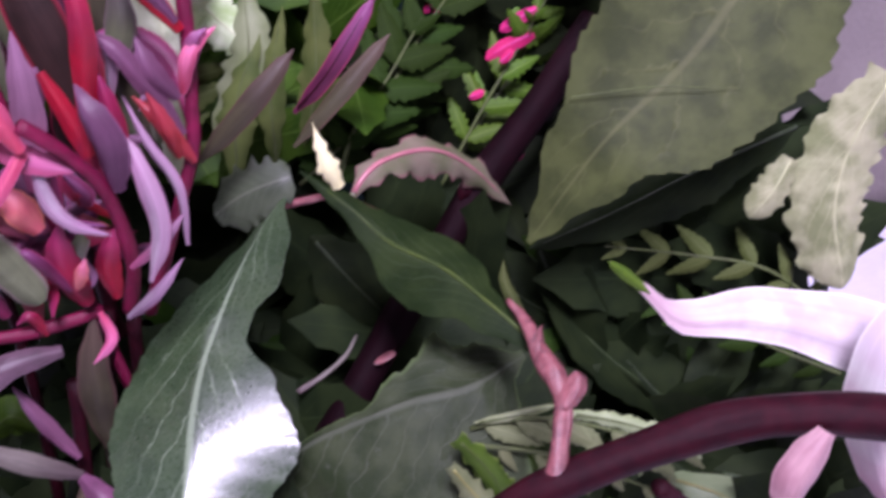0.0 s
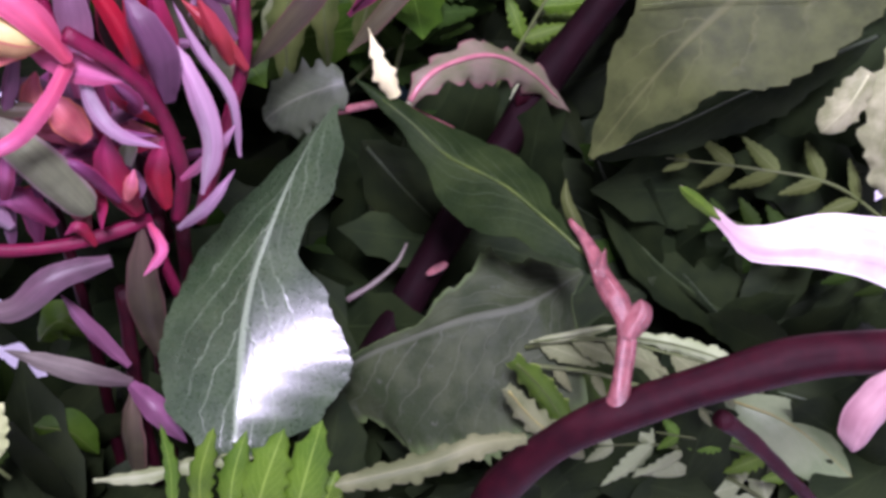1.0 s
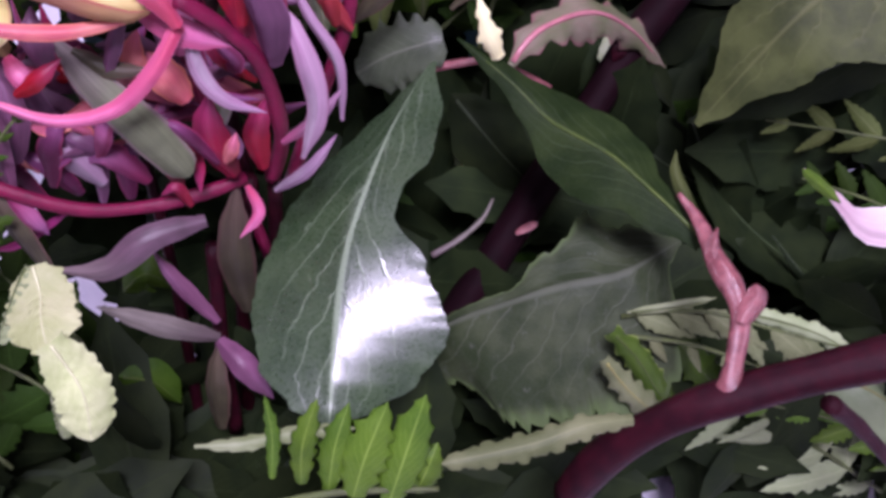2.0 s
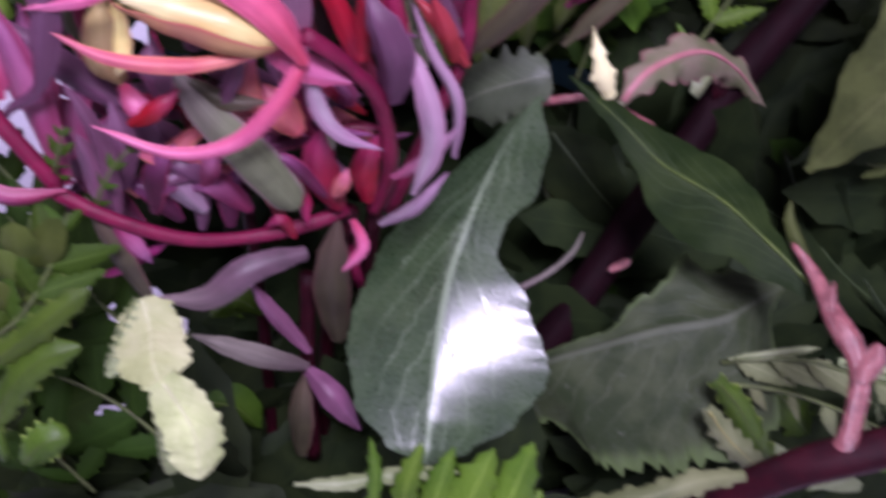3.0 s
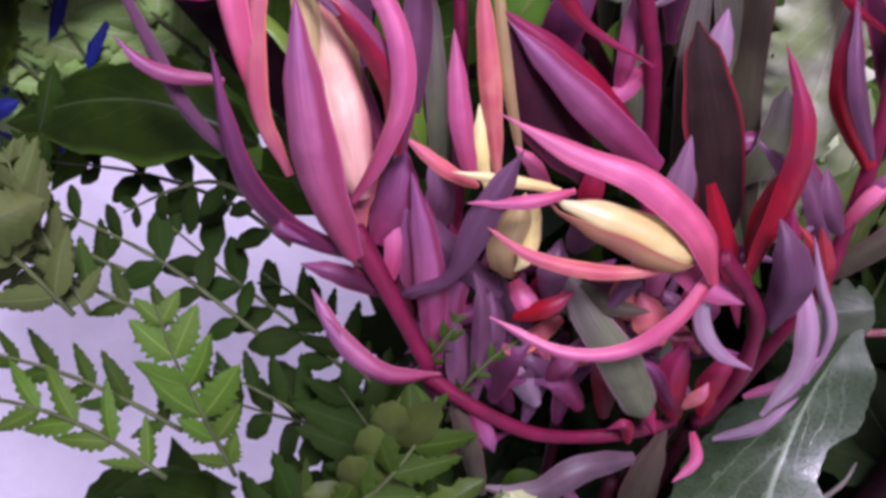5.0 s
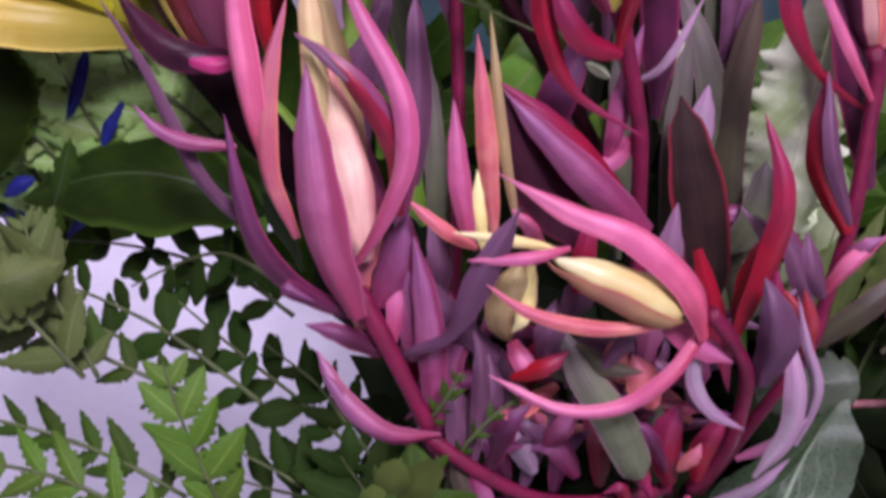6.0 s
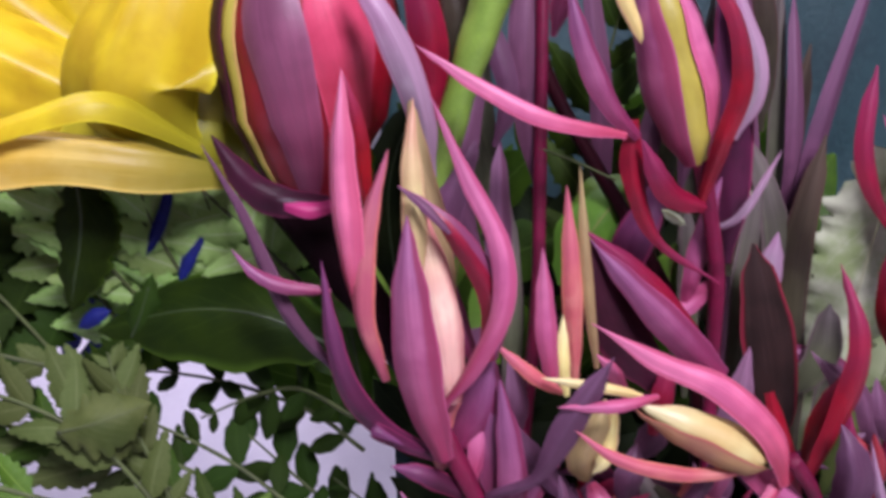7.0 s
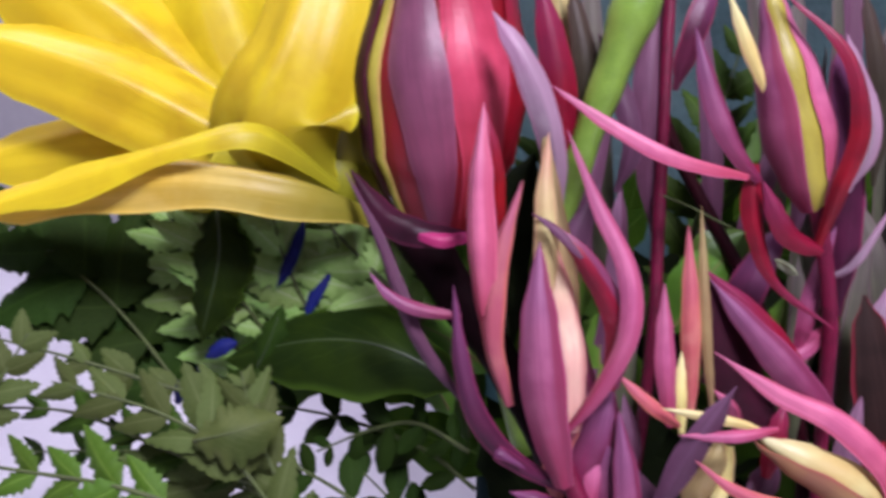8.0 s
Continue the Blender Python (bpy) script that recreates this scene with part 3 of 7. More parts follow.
part("inner_bract", blade([(-0.0522, 0.0030, 0.2932), (-0.0520, 0.0030, 0.3068), (-0.0522, 0.0060, 0.3190), (-0.0514, 0.0100, 0.3286)], 5.0, [(0, 0.6), (0.3, 1.0), (0.6, 0.85), (0.85, 0.4), (1, 0.04)], cup=0.4, n=20), CREAMTAN, one)
bracts(one, [
    (((-0.0479, -0.0020, 0.2568), (-0.0521, -0.0040, 0.2735), (-0.0537, -0.0020, 0.2913), (-0.0534, 0.0030, 0.3079)), 9.6, MAUVE, dict(cup=0.32, face=(-0.25, -0.9, 0.35))),
    (((-0.0636, 0.0060, 0.2865), (-0.0651, 0.0040, 0.3015), (-0.0657, 0.0050, 0.3186), (-0.0645, 0.0100, 0.3346)), 6.6, PINK, dict(cup=0.4, face=(-0.4, -0.8, 0.3))),
    (((-0.0609, 0.0110, 0.3068), (-0.0619, 0.0110, 0.3209), (-0.0633, 0.0110, 0.3290), (-0.0642, 0.0120, 0.3334)), 3.6, CRIMSON, dict(cup=0.3)),
    (((-0.0591, 0.0040, 0.2724), (-0.0630, 0.0030, 0.2875), (-0.0614, 0.0060, 0.3045), (-0.0565, 0.0100, 0.3188)), 5.4, CORAL, dict(cup=0.35, face=(-0.5, -0.8, 0.3))),
    (((-0.0474, 0.0020, 0.2676), (-0.0413, -0.0020, 0.2784), (-0.0362, -0.0040, 0.2910), (-0.0364, -0.0020, 0.3031), (-0.0422, 0.0020, 0.3158), (-0.0482, 0.0060, 0.3299)), 4.6, PINK, dict(cup=0.3, twist=(35, -20), n=26)),
    (((-0.0383, 0.0030, 0.2765), (-0.0372, 0.0000, 0.2908), (-0.0447, 0.0000, 0.3048), (-0.0502, 0.0020, 0.3101), (-0.0549, 0.0040, 0.3133)), 6.0, CRIMSON_DUSK, dict(cup=0.35, twist=(-10, 35), shape=[(0, 0.7), (0.3, 1), (0.6, 0.8), (0.85, 0.35), (1, 0.05)])),
    (((-0.0456, -0.0030, 0.3059), (-0.0505, -0.0010, 0.3110), (-0.0548, 0.0020, 0.3137)), 1.9, DUSK, dict(cup=0.2)),
    (((-0.0459, 0.0020, 0.2542), (-0.0580, 0.0000, 0.2622), (-0.0656, 0.0010, 0.2711), (-0.0690, 0.0040, 0.2823), (-0.0705, 0.0080, 0.2974)), 4.8, PLUM, dict(cup=0.35, twist=(0, 20), n=24)),
    (((-0.0440, 0.0080, 0.2540), (-0.0395, 0.0080, 0.2644), (-0.0368, 0.0090, 0.2742)), 9.0, MAUVE, dict(cup=0.25)),
    (((-0.0689, 0.0100, 0.2719), (-0.0773, 0.0100, 0.2839), (-0.0823, 0.0120, 0.2956), (-0.0863, 0.0140, 0.3061), (-0.0928, 0.0160, 0.3195)), 3.6, DUSK, dict(cup=0.3, twist=(0, 60), n=24)),
    (((-0.0690, 0.0080, 0.2905), (-0.0777, 0.0070, 0.2925), (-0.0836, 0.0080, 0.2953), (-0.0880, 0.0100, 0.2998)), 3.0, MAUVE, dict(cup=0.3, twist=(30, -30))),
    (((-0.0521, 0.0000, 0.2578), (-0.0616, -0.0020, 0.2649), (-0.0558, -0.0030, 0.2617)), 3.5, PLUM),
    (((-0.0327, -0.0040, 0.2296), (-0.0430, -0.0070, 0.2324), (-0.0517, -0.0050, 0.2398), (-0.0569, 0.0000, 0.2491)), 4.4, MAUVE, dict(cup=0.3, shape=STRAP, twist=(20, 10))),
    (((-0.0422, 0.0020, 0.2457), (-0.0520, 0.0000, 0.2527), (-0.0587, 0.0010, 0.2546)), 4.6, PLUM, dict(cup=0.3)),
    (((-0.0412, 0.0020, 0.2442), (-0.0368, -0.0020, 0.2490), (-0.0293, -0.0040, 0.2535), (-0.0224, -0.0060, 0.2678), (-0.0153, -0.0080, 0.2814)), 6.0, DUSK, dict(cup=0.25, shape=[(0, 0.25), (0.3, 0.4), (0.6, 1.0), (0.8, 0.8), (1, 0.05)], n=24)),
    (((-0.0366, 0.0060, 0.2416), (-0.0373, 0.0080, 0.2540), (-0.0380, 0.0080, 0.2670)), 8.0, MAUVE, dict(cup=0.3)),
    (((-0.0337, 0.0000, 0.2283), (-0.0337, 0.0020, 0.2517), (-0.0358, 0.0060, 0.2707)), 6.5, MAUVE, dict(cup=0.3)),
    (((-0.0356, -0.0040, 0.2296), (-0.0429, -0.0070, 0.2319), (-0.0502, -0.0060, 0.2375), (-0.0557, -0.0030, 0.2458)), 4.0, MAUVE, dict(cup=0.3, twist=(20, 10), shape=STRAP)),
    (((-0.0266, -0.0000, 0.2178), (-0.0242, 0.0000, 0.2334), (-0.0238, -0.0030, 0.2474), (-0.0250, -0.0040, 0.2539)), 4.2, DUSK, dict(cup=0.3)),
    (((-0.0199, 0.0080, 0.2393), (-0.0290, 0.0100, 0.2497), (-0.0378, 0.0120, 0.2612)), 6.0, DUSK, dict(cup=0.3)),
    (((-0.0233, 0.0040, 0.2680), (-0.0293, 0.0020, 0.2730), (-0.0371, 0.0040, 0.2798)), 3.0, CORAL, dict(cup=0.3)),
    (((-0.0405, 0.0100, 0.2725), (-0.0443, 0.0120, 0.2830), (-0.0468, 0.0140, 0.2955)), 4.5, MAUVE, dict(cup=0.3)),
    (((-0.0280, 0.0000, 0.2150), (-0.0287, 0.0040, 0.2272), (-0.0293, 0.0040, 0.2374)), 6.5, DUSK, dict(cup=0.3)),
    (((-0.0189, 0.0020, 0.2084), (-0.0312, 0.0010, 0.2034), (-0.0395, 0.0030, 0.2014)), 2.2, MAGENTA_LEAF, dict(cup=0.2)),
    (((-0.0266, -0.0030, 0.2189), (-0.0237, -0.0040, 0.2114), (-0.0225, -0.0030, 0.2070)), 4.2, MAUVE, dict(cup=0.2)),
])

# leaning stem with the cream-yellow bud
two = thing("leucadendron_stem", (0.0037, 0.0100, 0.1297), "leaning leucadendron stem with a cream-yellow bud", "flower stem", "leucadendron stems")
part("stem", tube([(0.0241, 0.0140, 0.1984), (0.0302, 0.0080, 0.2134), (0.0317, 0.0010, 0.2344), (0.0276, -0.0030, 0.2464), (0.0214, -0.0060, 0.2561)], [1.9, 1.8, 1.7, 1.5, 1.7], n=34), MAGENTA, two)
part("lower_stem", tube([(-0.0095, 0.0300, 0.0394), (0.0023, 0.0300, 0.1055), (0.0144, 0.0260, 0.1577), (0.0245, 0.0160, 0.1975)], [2.4, 2.2, 2.0, 1.8]), WINE, two)
part("bud", wrap((0.0161, -0.0055, 0.2558), (-0.0106, -0.0050, 0.2705), 4.5, 80, 350, shape=[(0, 0.3), (0.08, 0.85), (0.3, 1.0), (0.6, 0.8), (0.85, 0.4), (1, 0.05)]), CREAM, two, "cream-yellow bud")
part("inner_bract", wrap((0.0166, -0.0055, 0.2552), (-0.0117, -0.0050, 0.2705), 5.0, 48, 118, shape=[(0, 0.3), (0.1, 0.85), (0.3, 1.0), (0.6, 0.85), (0.85, 0.5), (1, 0.1)]), TANRED, two)
bracts(two, [
    (((0.0206, -0.0070, 0.2507), (0.0170, -0.0090, 0.2630), (0.0068, -0.0070, 0.2732), (-0.0057, -0.0060, 0.2791), (-0.0193, -0.0050, 0.2874)), 6.6, PINK, dict(cup=0.4, face=(0.2, -0.75, 0.65), n=26, shape=[(0, 0.4), (0.18, 0.95), (0.4, 1.0), (0.7, 0.7), (1, 0.04)])),
    (((0.0129, -0.0060, 0.2538), (-0.0007, -0.0080, 0.2549), (-0.0138, -0.0080, 0.2591), (-0.0228, -0.0060, 0.2654)), 3.2, CORAL, dict(cup=0.35, n=24)),
    (((-0.0059, -0.0060, 0.2716), (-0.0147, -0.0080, 0.2709), (-0.0258, -0.0060, 0.2702)), 2.6, PINK, dict(cup=0.35)),
    (((-0.0083, -0.0030, 0.2701), (-0.0142, -0.0030, 0.2719), (-0.0282, 0.0000, 0.2736)), 2.4, CREAM, dict(cup=0.35)),
    (((0.0200, -0.0050, 0.2501), (0.0132, -0.0090, 0.2436), (0.0036, -0.0100, 0.2377), (-0.0087, -0.0090, 0.2374), (-0.0224, -0.0050, 0.2439)), 3.6, PINK, dict(cup=0.3, face=(0, -0.9, 0.2), n=30, shape=[(0, 0.8), (0.3, 1.0), (0.6, 0.8), (0.85, 0.55), (1, 0.1)])),
    (((0.0125, -0.0010, 0.2528), (0.0192, -0.0030, 0.2478), (0.0279, -0.0020, 0.2418)), 6.0, PINK, dict(cup=0.25)),
    (((0.0100, 0.0000, 0.2127), (0.0048, -0.0010, 0.2265), (-0.0016, 0.0010, 0.2375), (-0.0070, 0.0040, 0.2491)), 9.2, SAGE, dict(cup=0.25, shape=[(0, 0.3), (0.06, 0.85), (0.3, 1.0), (0.7, 0.8), (1, 0.2)], n=24)),
    (((-0.0175, 0.0060, 0.2458), (-0.0187, 0.0030, 0.2529), (-0.0163, 0.0020, 0.2610), (-0.0143, 0.0040, 0.2662)), 8.0, TAN, dict(cup=0.4)),
    (((-0.0126, 0.0040, 0.2636), (-0.0147, 0.0020, 0.2532), (-0.0171, 0.0030, 0.2488)), 4.5, CREAM, dict(cup=0.4)),
    (((-0.0170, 0.0040, 0.2462), (-0.0150, 0.0010, 0.2431), (-0.0124, 0.0010, 0.2396)), 4.8, PINK, dict(cup=0.3, shape=BLUNT)),
    (((-0.0175, 0.0010, 0.2392), (-0.0107, -0.0020, 0.2433), (-0.0052, 0.0000, 0.2458)), 4.0, CRIMSON, dict(cup=0.3)),
    (((-0.0102, 0.0030, 0.2416), (-0.0091, 0.0010, 0.2507), (-0.0077, 0.0030, 0.2561)), 6.5, DUSK, dict(cup=0.3)),
    (((0.0009, 0.0020, 0.2388), (0.0063, 0.0000, 0.2477), (0.0099, 0.0020, 0.2542)), 3.6, DUSK, dict(cup=0.3)),
    (((-0.0037, 0.0030, 0.2453), (0.0021, 0.0020, 0.2401), (0.0103, 0.0020, 0.2382)), 4.0, OLIVE, dict(cup=0.3)),
    (((0.0206, -0.0010, 0.2495), (0.0199, -0.0020, 0.2385), (0.0233, -0.0040, 0.2318), (0.0308, -0.0030, 0.2259)), 3.6, LILAC, dict(cup=0.35, twist=(-10, 15), n=24)),
    (((0.0193, 0.0020, 0.2406), (0.0211, 0.0010, 0.2307), (0.0293, 0.0020, 0.2263)), 2.6, PLUM, dict(cup=0.3)),
    (((0.0341, 0.0000, 0.2346), (0.0360, -0.0040, 0.2475), (0.0346, -0.0030, 0.2557), (0.0335, 0.0000, 0.2600)), 8.6, DUSK, dict(cup=0.4, face=(-0.3, -0.9, 0.2))),
    (((0.0370, 0.0040, 0.2369), (0.0378, 0.0040, 0.2498), (0.0375, 0.0060, 0.2598)), 4.6, CRIMSON, dict(cup=0.4)),
    (((0.0344, 0.0000, 0.2113), (0.0405, -0.0020, 0.2237), (0.0411, -0.0020, 0.2361), (0.0390, 0.0020, 0.2470)), 5.0, LILAC, dict(cup=0.3, n=24, shape=STRAP)),
    (((0.0441, 0.0040, 0.2163), (0.0466, 0.0010, 0.2317), (0.0435, 0.0010, 0.2437), (0.0415, 0.0030, 0.2542)), 2.8, LILAC, dict(cup=0.35, twist=(40, 0), n=24)),
    (((0.0308, 0.0020, 0.2149), (0.0395, -0.0000, 0.2202), (0.0466, 0.0020, 0.2254)), 2.8, DUSK_ROSE, dict(cup=0.3)),
    (((0.0206, 0.0020, 0.2059), (0.0214, 0.0000, 0.1993), (0.0160, -0.0020, 0.1951)), 2.8, PINK, dict(cup=0.3)),
    (((0.0257, 0.0040, 0.2016), (0.0347, -0.0000, 0.2081), (0.0427, 0.0020, 0.2143)), 3.0, LILAC, dict(cup=0.35)),
    (((0.0177, 0.0060, 0.2062), (0.0160, 0.0040, 0.2191), (0.0187, 0.0040, 0.2289)), 8.0, CRIMSON, dict(cup=0.35)),
    (((0.0239, 0.0080, 0.2051), (0.0252, 0.0060, 0.2159), (0.0299, 0.0060, 0.2240)), 6.0, CRIMSON, dict(cup=0.35)),
    (((0.0161, 0.0030, 0.2122), (0.0113, 0.0010, 0.2238), (0.0065, 0.0030, 0.2260)), 3.4, PLUM, dict(cup=0.35)),
    (((0.0180, 0.0010, 0.2135), (0.0210, -0.0010, 0.2184), (0.0226, 0.0000, 0.2210)), 3.4, CORAL, dict(cup=0.3)),
    (((0.0137, 0.0060, 0.2269), (0.0113, 0.0060, 0.2331), (0.0089, 0.0080, 0.2391)), 8.0, CORAL, dict(cup=0.3)),
    (((0.0071, 0.0030, 0.2026), (0.0058, 0.0010, 0.2095), (0.0019, 0.0020, 0.2077)), 3.0, CRIMSON, dict(cup=0.3)),
])

# large closed red bud beside the lily
three = thing("leucadendron_stem", (-0.0425, 0.0300, 0.2392), "thick leucadendron stem with a large closed red bud", "flower stem", "leucadendron stems")
part("stem", tube([(-0.0425, 0.0300, 0.2392), (-0.0575, 0.0320, 0.2696), (-0.0706, 0.0340, 0.2894), (-0.0790, 0.0370, 0.3033)], [3.5, 4.0, 5.0, 6.0]), DARKSTEM, three)
BB, BT = (-0.0742, 0.0380, 0.3010), (-0.0706, 0.0460, 0.3790)
FULL = [(0, 0.3), (0.1, 0.62), (0.25, 0.88), (0.45, 1.0), (0.7, 0.8), (1, 0.1)]
part("bud", wrap(BB, BT, 18.6, 90, 340, shape=FULL), RED, three, "glossy red closed bud")
part("outer_bract", wrap(BB, BT, 20.6, 13, 34, shape=FULL), DEEPPLUM, three)
part("outer_bract", wrap(BB, BT, 19.3, 33, 15, shape=FULL), LEMON, three)
part("outer_bract", wrap(BB, BT, 19.6, 96, 44, shape=FULL, slant=-52), DUSTMAUVE, three)
part("outer_bract", wrap(BB, BT, 19.3, 146, 56, shape=FULL, slant=-60), PINKRED, three)
part("outer_bract", wrap(BB, BT, 19.9, 170, 60, shape=FULL), CRIMSON, three)
bracts(three, [
    (((-0.0476, 0.0200, 0.3096), (-0.0506, 0.0140, 0.3274), (-0.0561, 0.0140, 0.3423), (-0.0626, 0.0180, 0.3521)), 6.4, LILAC, dict(cup=0.25, shape=STRAP)),
    (((-0.0670, 0.0220, 0.3042), (-0.0779, 0.0190, 0.3061), (-0.0854, 0.0240, 0.3087), (-0.0930, 0.0300, 0.3176)), 7.0, DEEPPLUM, dict(cup=0.3)),
    (((-0.0659, 0.0200, 0.3053), (-0.0731, 0.0170, 0.3048), (-0.0810, 0.0200, 0.3065)), 3.4, MAGENTA_LEAF, dict(cup=0.3)),
    (((-0.0476, 0.0300, 0.3138), (-0.0475, 0.0300, 0.3361), (-0.0526, 0.0340, 0.3609)), 8.0, CRIMSON, dict(cup=0.3)),
])

# slim stem with a pointed pink bud
four = thing("leucadendron_stem", (0.0120, 0.0220, 0.2601), "slim leucadendron stem with a pointed pink and yellow bud", "flower stem", "leucadendron stems")
part("stem", tube([(0.0160, 0.0200, 0.1712), (0.0124, 0.0200, 0.2359), (0.0119, 0.0200, 0.2702), (0.0113, 0.0190, 0.2873), (0.0081, 0.0190, 0.3049), (0.0067, 0.0190, 0.3117)], [1.6, 1.5, 1.6, 1.6, 1.7, 1.9], n=24), MAGENTA, four)
C0, C1 = (0.0062, 0.0200, 0.3106), (-0.0067, 0.0240, 0.3610)
part("bud", wrap(C0, C1, 7.4, 95, 340), LEMON, four, "lemon-yellow bud")
part("outer_bract", wrap(C0, C1, 8.1, 32, 108), MAUVE, four)
part("outer_bract", wrap(C0, C1, 8.1, 154, 84), PINK, four)
bracts(four, [
    (((0.0067, 0.0140, 0.3030), (-0.0017, 0.0110, 0.3080), (-0.0073, 0.0120, 0.3184)), 5.4, CRIMSON, dict(cup=0.35)),
    (((0.0061, 0.0160, 0.3032), (0.0089, 0.0120, 0.3173), (0.0122, 0.0120, 0.3300), (0.0085, 0.0140, 0.3445), (-0.0042, 0.0180, 0.3560)), 4.4, CRIMSON, dict(cup=0.35, n=26, twist=(10, -20))),
    (((-0.0073, 0.0140, 0.3181), (-0.0135, 0.0120, 0.3254), (-0.0182, 0.0130, 0.3356), (-0.0217, 0.0160, 0.3491)), 5.0, MAUVE, dict(cup=0.35)),
    (((-0.0082, 0.0160, 0.3212), (-0.0080, 0.0140, 0.3097), (-0.0027, 0.0140, 0.2963), (0.0111, 0.0160, 0.2854)), 4.8, CRIMSON, dict(cup=0.35, n=24, shape=[(0, 0.5), (0.2, 1.0), (0.45, 0.75), (0.65, 0.4), (1, 0.1)])),
    (((-0.0100, 0.0130, 0.3192), (-0.0251, 0.0110, 0.3235), (-0.0376, 0.0130, 0.3296), (-0.0507, 0.0160, 0.3375)), 4.6, PINK, dict(cup=0.4, face=(0, -0.6, 0.8), n=24)),
    (((-0.0054, 0.0190, 0.3349), (-0.0106, 0.0170, 0.3454), (-0.0151, 0.0180, 0.3560)), 3.4, CREAM, dict(cup=0.3)),
    (((0.0051, 0.0200, 0.2766), (0.0083, 0.0220, 0.2915), (0.0127, 0.0240, 0.3062)), 4.6, MAUVE, dict(cup=0.3)),
    (((0.0114, 0.0200, 0.2847), (0.0068, 0.0200, 0.2794), (-0.0017, 0.0180, 0.2744)), 4.0, PINK, dict(cup=0.3)),
    (((0.0123, 0.0130, 0.2647), (0.0015, 0.0105, 0.2769), (-0.0078, 0.0115, 0.2872), (-0.0165, 0.0140, 0.2971)), 7.4, MAUVE, dict(cup=0.3, face=(-0.2, -0.9, 0.4), shape=[(0, 0.6), (0.2, 0.95), (0.45, 1.0), (0.75, 0.65), (1, 0.04)])),
    (((0.0099, 0.0155, 0.2692), (0.0013, 0.0140, 0.2812), (-0.0075, 0.0138, 0.2909), (-0.0176, 0.0148, 0.2990)), 5.6, CRIMSON, dict(cup=0.3, face=(0.3, -0.8, 0.5))),
    (((-0.0005, 0.0170, 0.2617), (-0.0078, 0.0165, 0.2730), (-0.0135, 0.0155, 0.2853), (-0.0175, 0.0150, 0.2978)), 13.0, DEEPPLUM, dict(cup=0.15, face=(0.1, -0.95, 0.2))),
    (((0.0130, 0.0160, 0.2324), (0.0167, 0.0180, 0.2481), (0.0201, 0.0200, 0.2684)), 8.0, DUSK_ROSE, dict(cup=0.3)),
    (((0.0291, 0.0240, 0.2370), (0.0270, 0.0220, 0.2578), (0.0243, 0.0240, 0.2742), (0.0216, 0.0280, 0.2894)), 12.5, OLIVE_RED, dict(cup=0.12, shape=STRAP)),
    (((0.0251, 0.0300, 0.2719), (0.0266, 0.0300, 0.2809), (0.0284, 0.0320, 0.2902)), 6.0, LILAC, dict(cup=0.25)),
    (((-0.0243, 0.0080, 0.2662), (-0.0260, 0.0080, 0.2799), (-0.0264, 0.0120, 0.2967)), 4.6, PINK, dict(cup=0.35)),
    (((-0.0194, 0.0120, 0.2666), (-0.0202, 0.0120, 0.2876), (-0.0211, 0.0160, 0.3082)), 4.4, CORAL, dict(cup=0.35)),
    (((-0.0146, 0.0130, 0.2684), (-0.0170, 0.0130, 0.2882), (-0.0184, 0.0170, 0.3122)), 2.6, TAN, dict(cup=0.3)),
    (((-0.0214, 0.0100, 0.2638), (-0.0225, 0.0090, 0.2731), (-0.0224, 0.0100, 0.2825)), 3.2, CREAM, dict(cup=0.3)),
    (((-0.0096, 0.0060, 0.2649), (-0.0130, 0.0040, 0.2723), (-0.0162, 0.0060, 0.2753)), 3.4, PINK, dict(cup=0.3)),
    (((-0.0028, 0.0100, 0.2534), (-0.0002, 0.0120, 0.2641), (0.0013, 0.0140, 0.2695)), 5.0, CRIMSON, dict(cup=0.3)),
])

# stem at the side with a blush bud
five = thing("leucadendron_stem", (0.0410, 0.0200, 0.1989), "leucadendron stem with a blush-pink bud and crimson bracts", "flower stem", "leucadendron stems")
part("stem", tube([(0.0271, 0.0200, 0.1929), (0.0382, 0.0180, 0.2122), (0.0492, 0.0170, 0.2316), (0.0528, 0.0180, 0.2437), (0.0569, 0.0190, 0.2620), (0.0590, 0.0210, 0.2771), (0.0610, 0.0240, 0.2932), (0.0596, 0.0240, 0.2985)], [1.8, 1.7, 1.6, 1.6, 1.7, 1.7, 1.7, 1.8], n=30), MAGENTA, five)
D0, D1 = (0.0613, 0.0280, 0.2974), (0.0580, 0.0340, 0.3438)
part("bud", wrap(D0, D1, 7.0, 90, 340), BLUSH, five, "blush-pink bud")
part("outer_bract", wrap(D0, D1, 7.5, 120, 90), CORAL, five)
part("outer_bract", wrap(D0, D1, 7.5, 30, 50), PLUM, five)
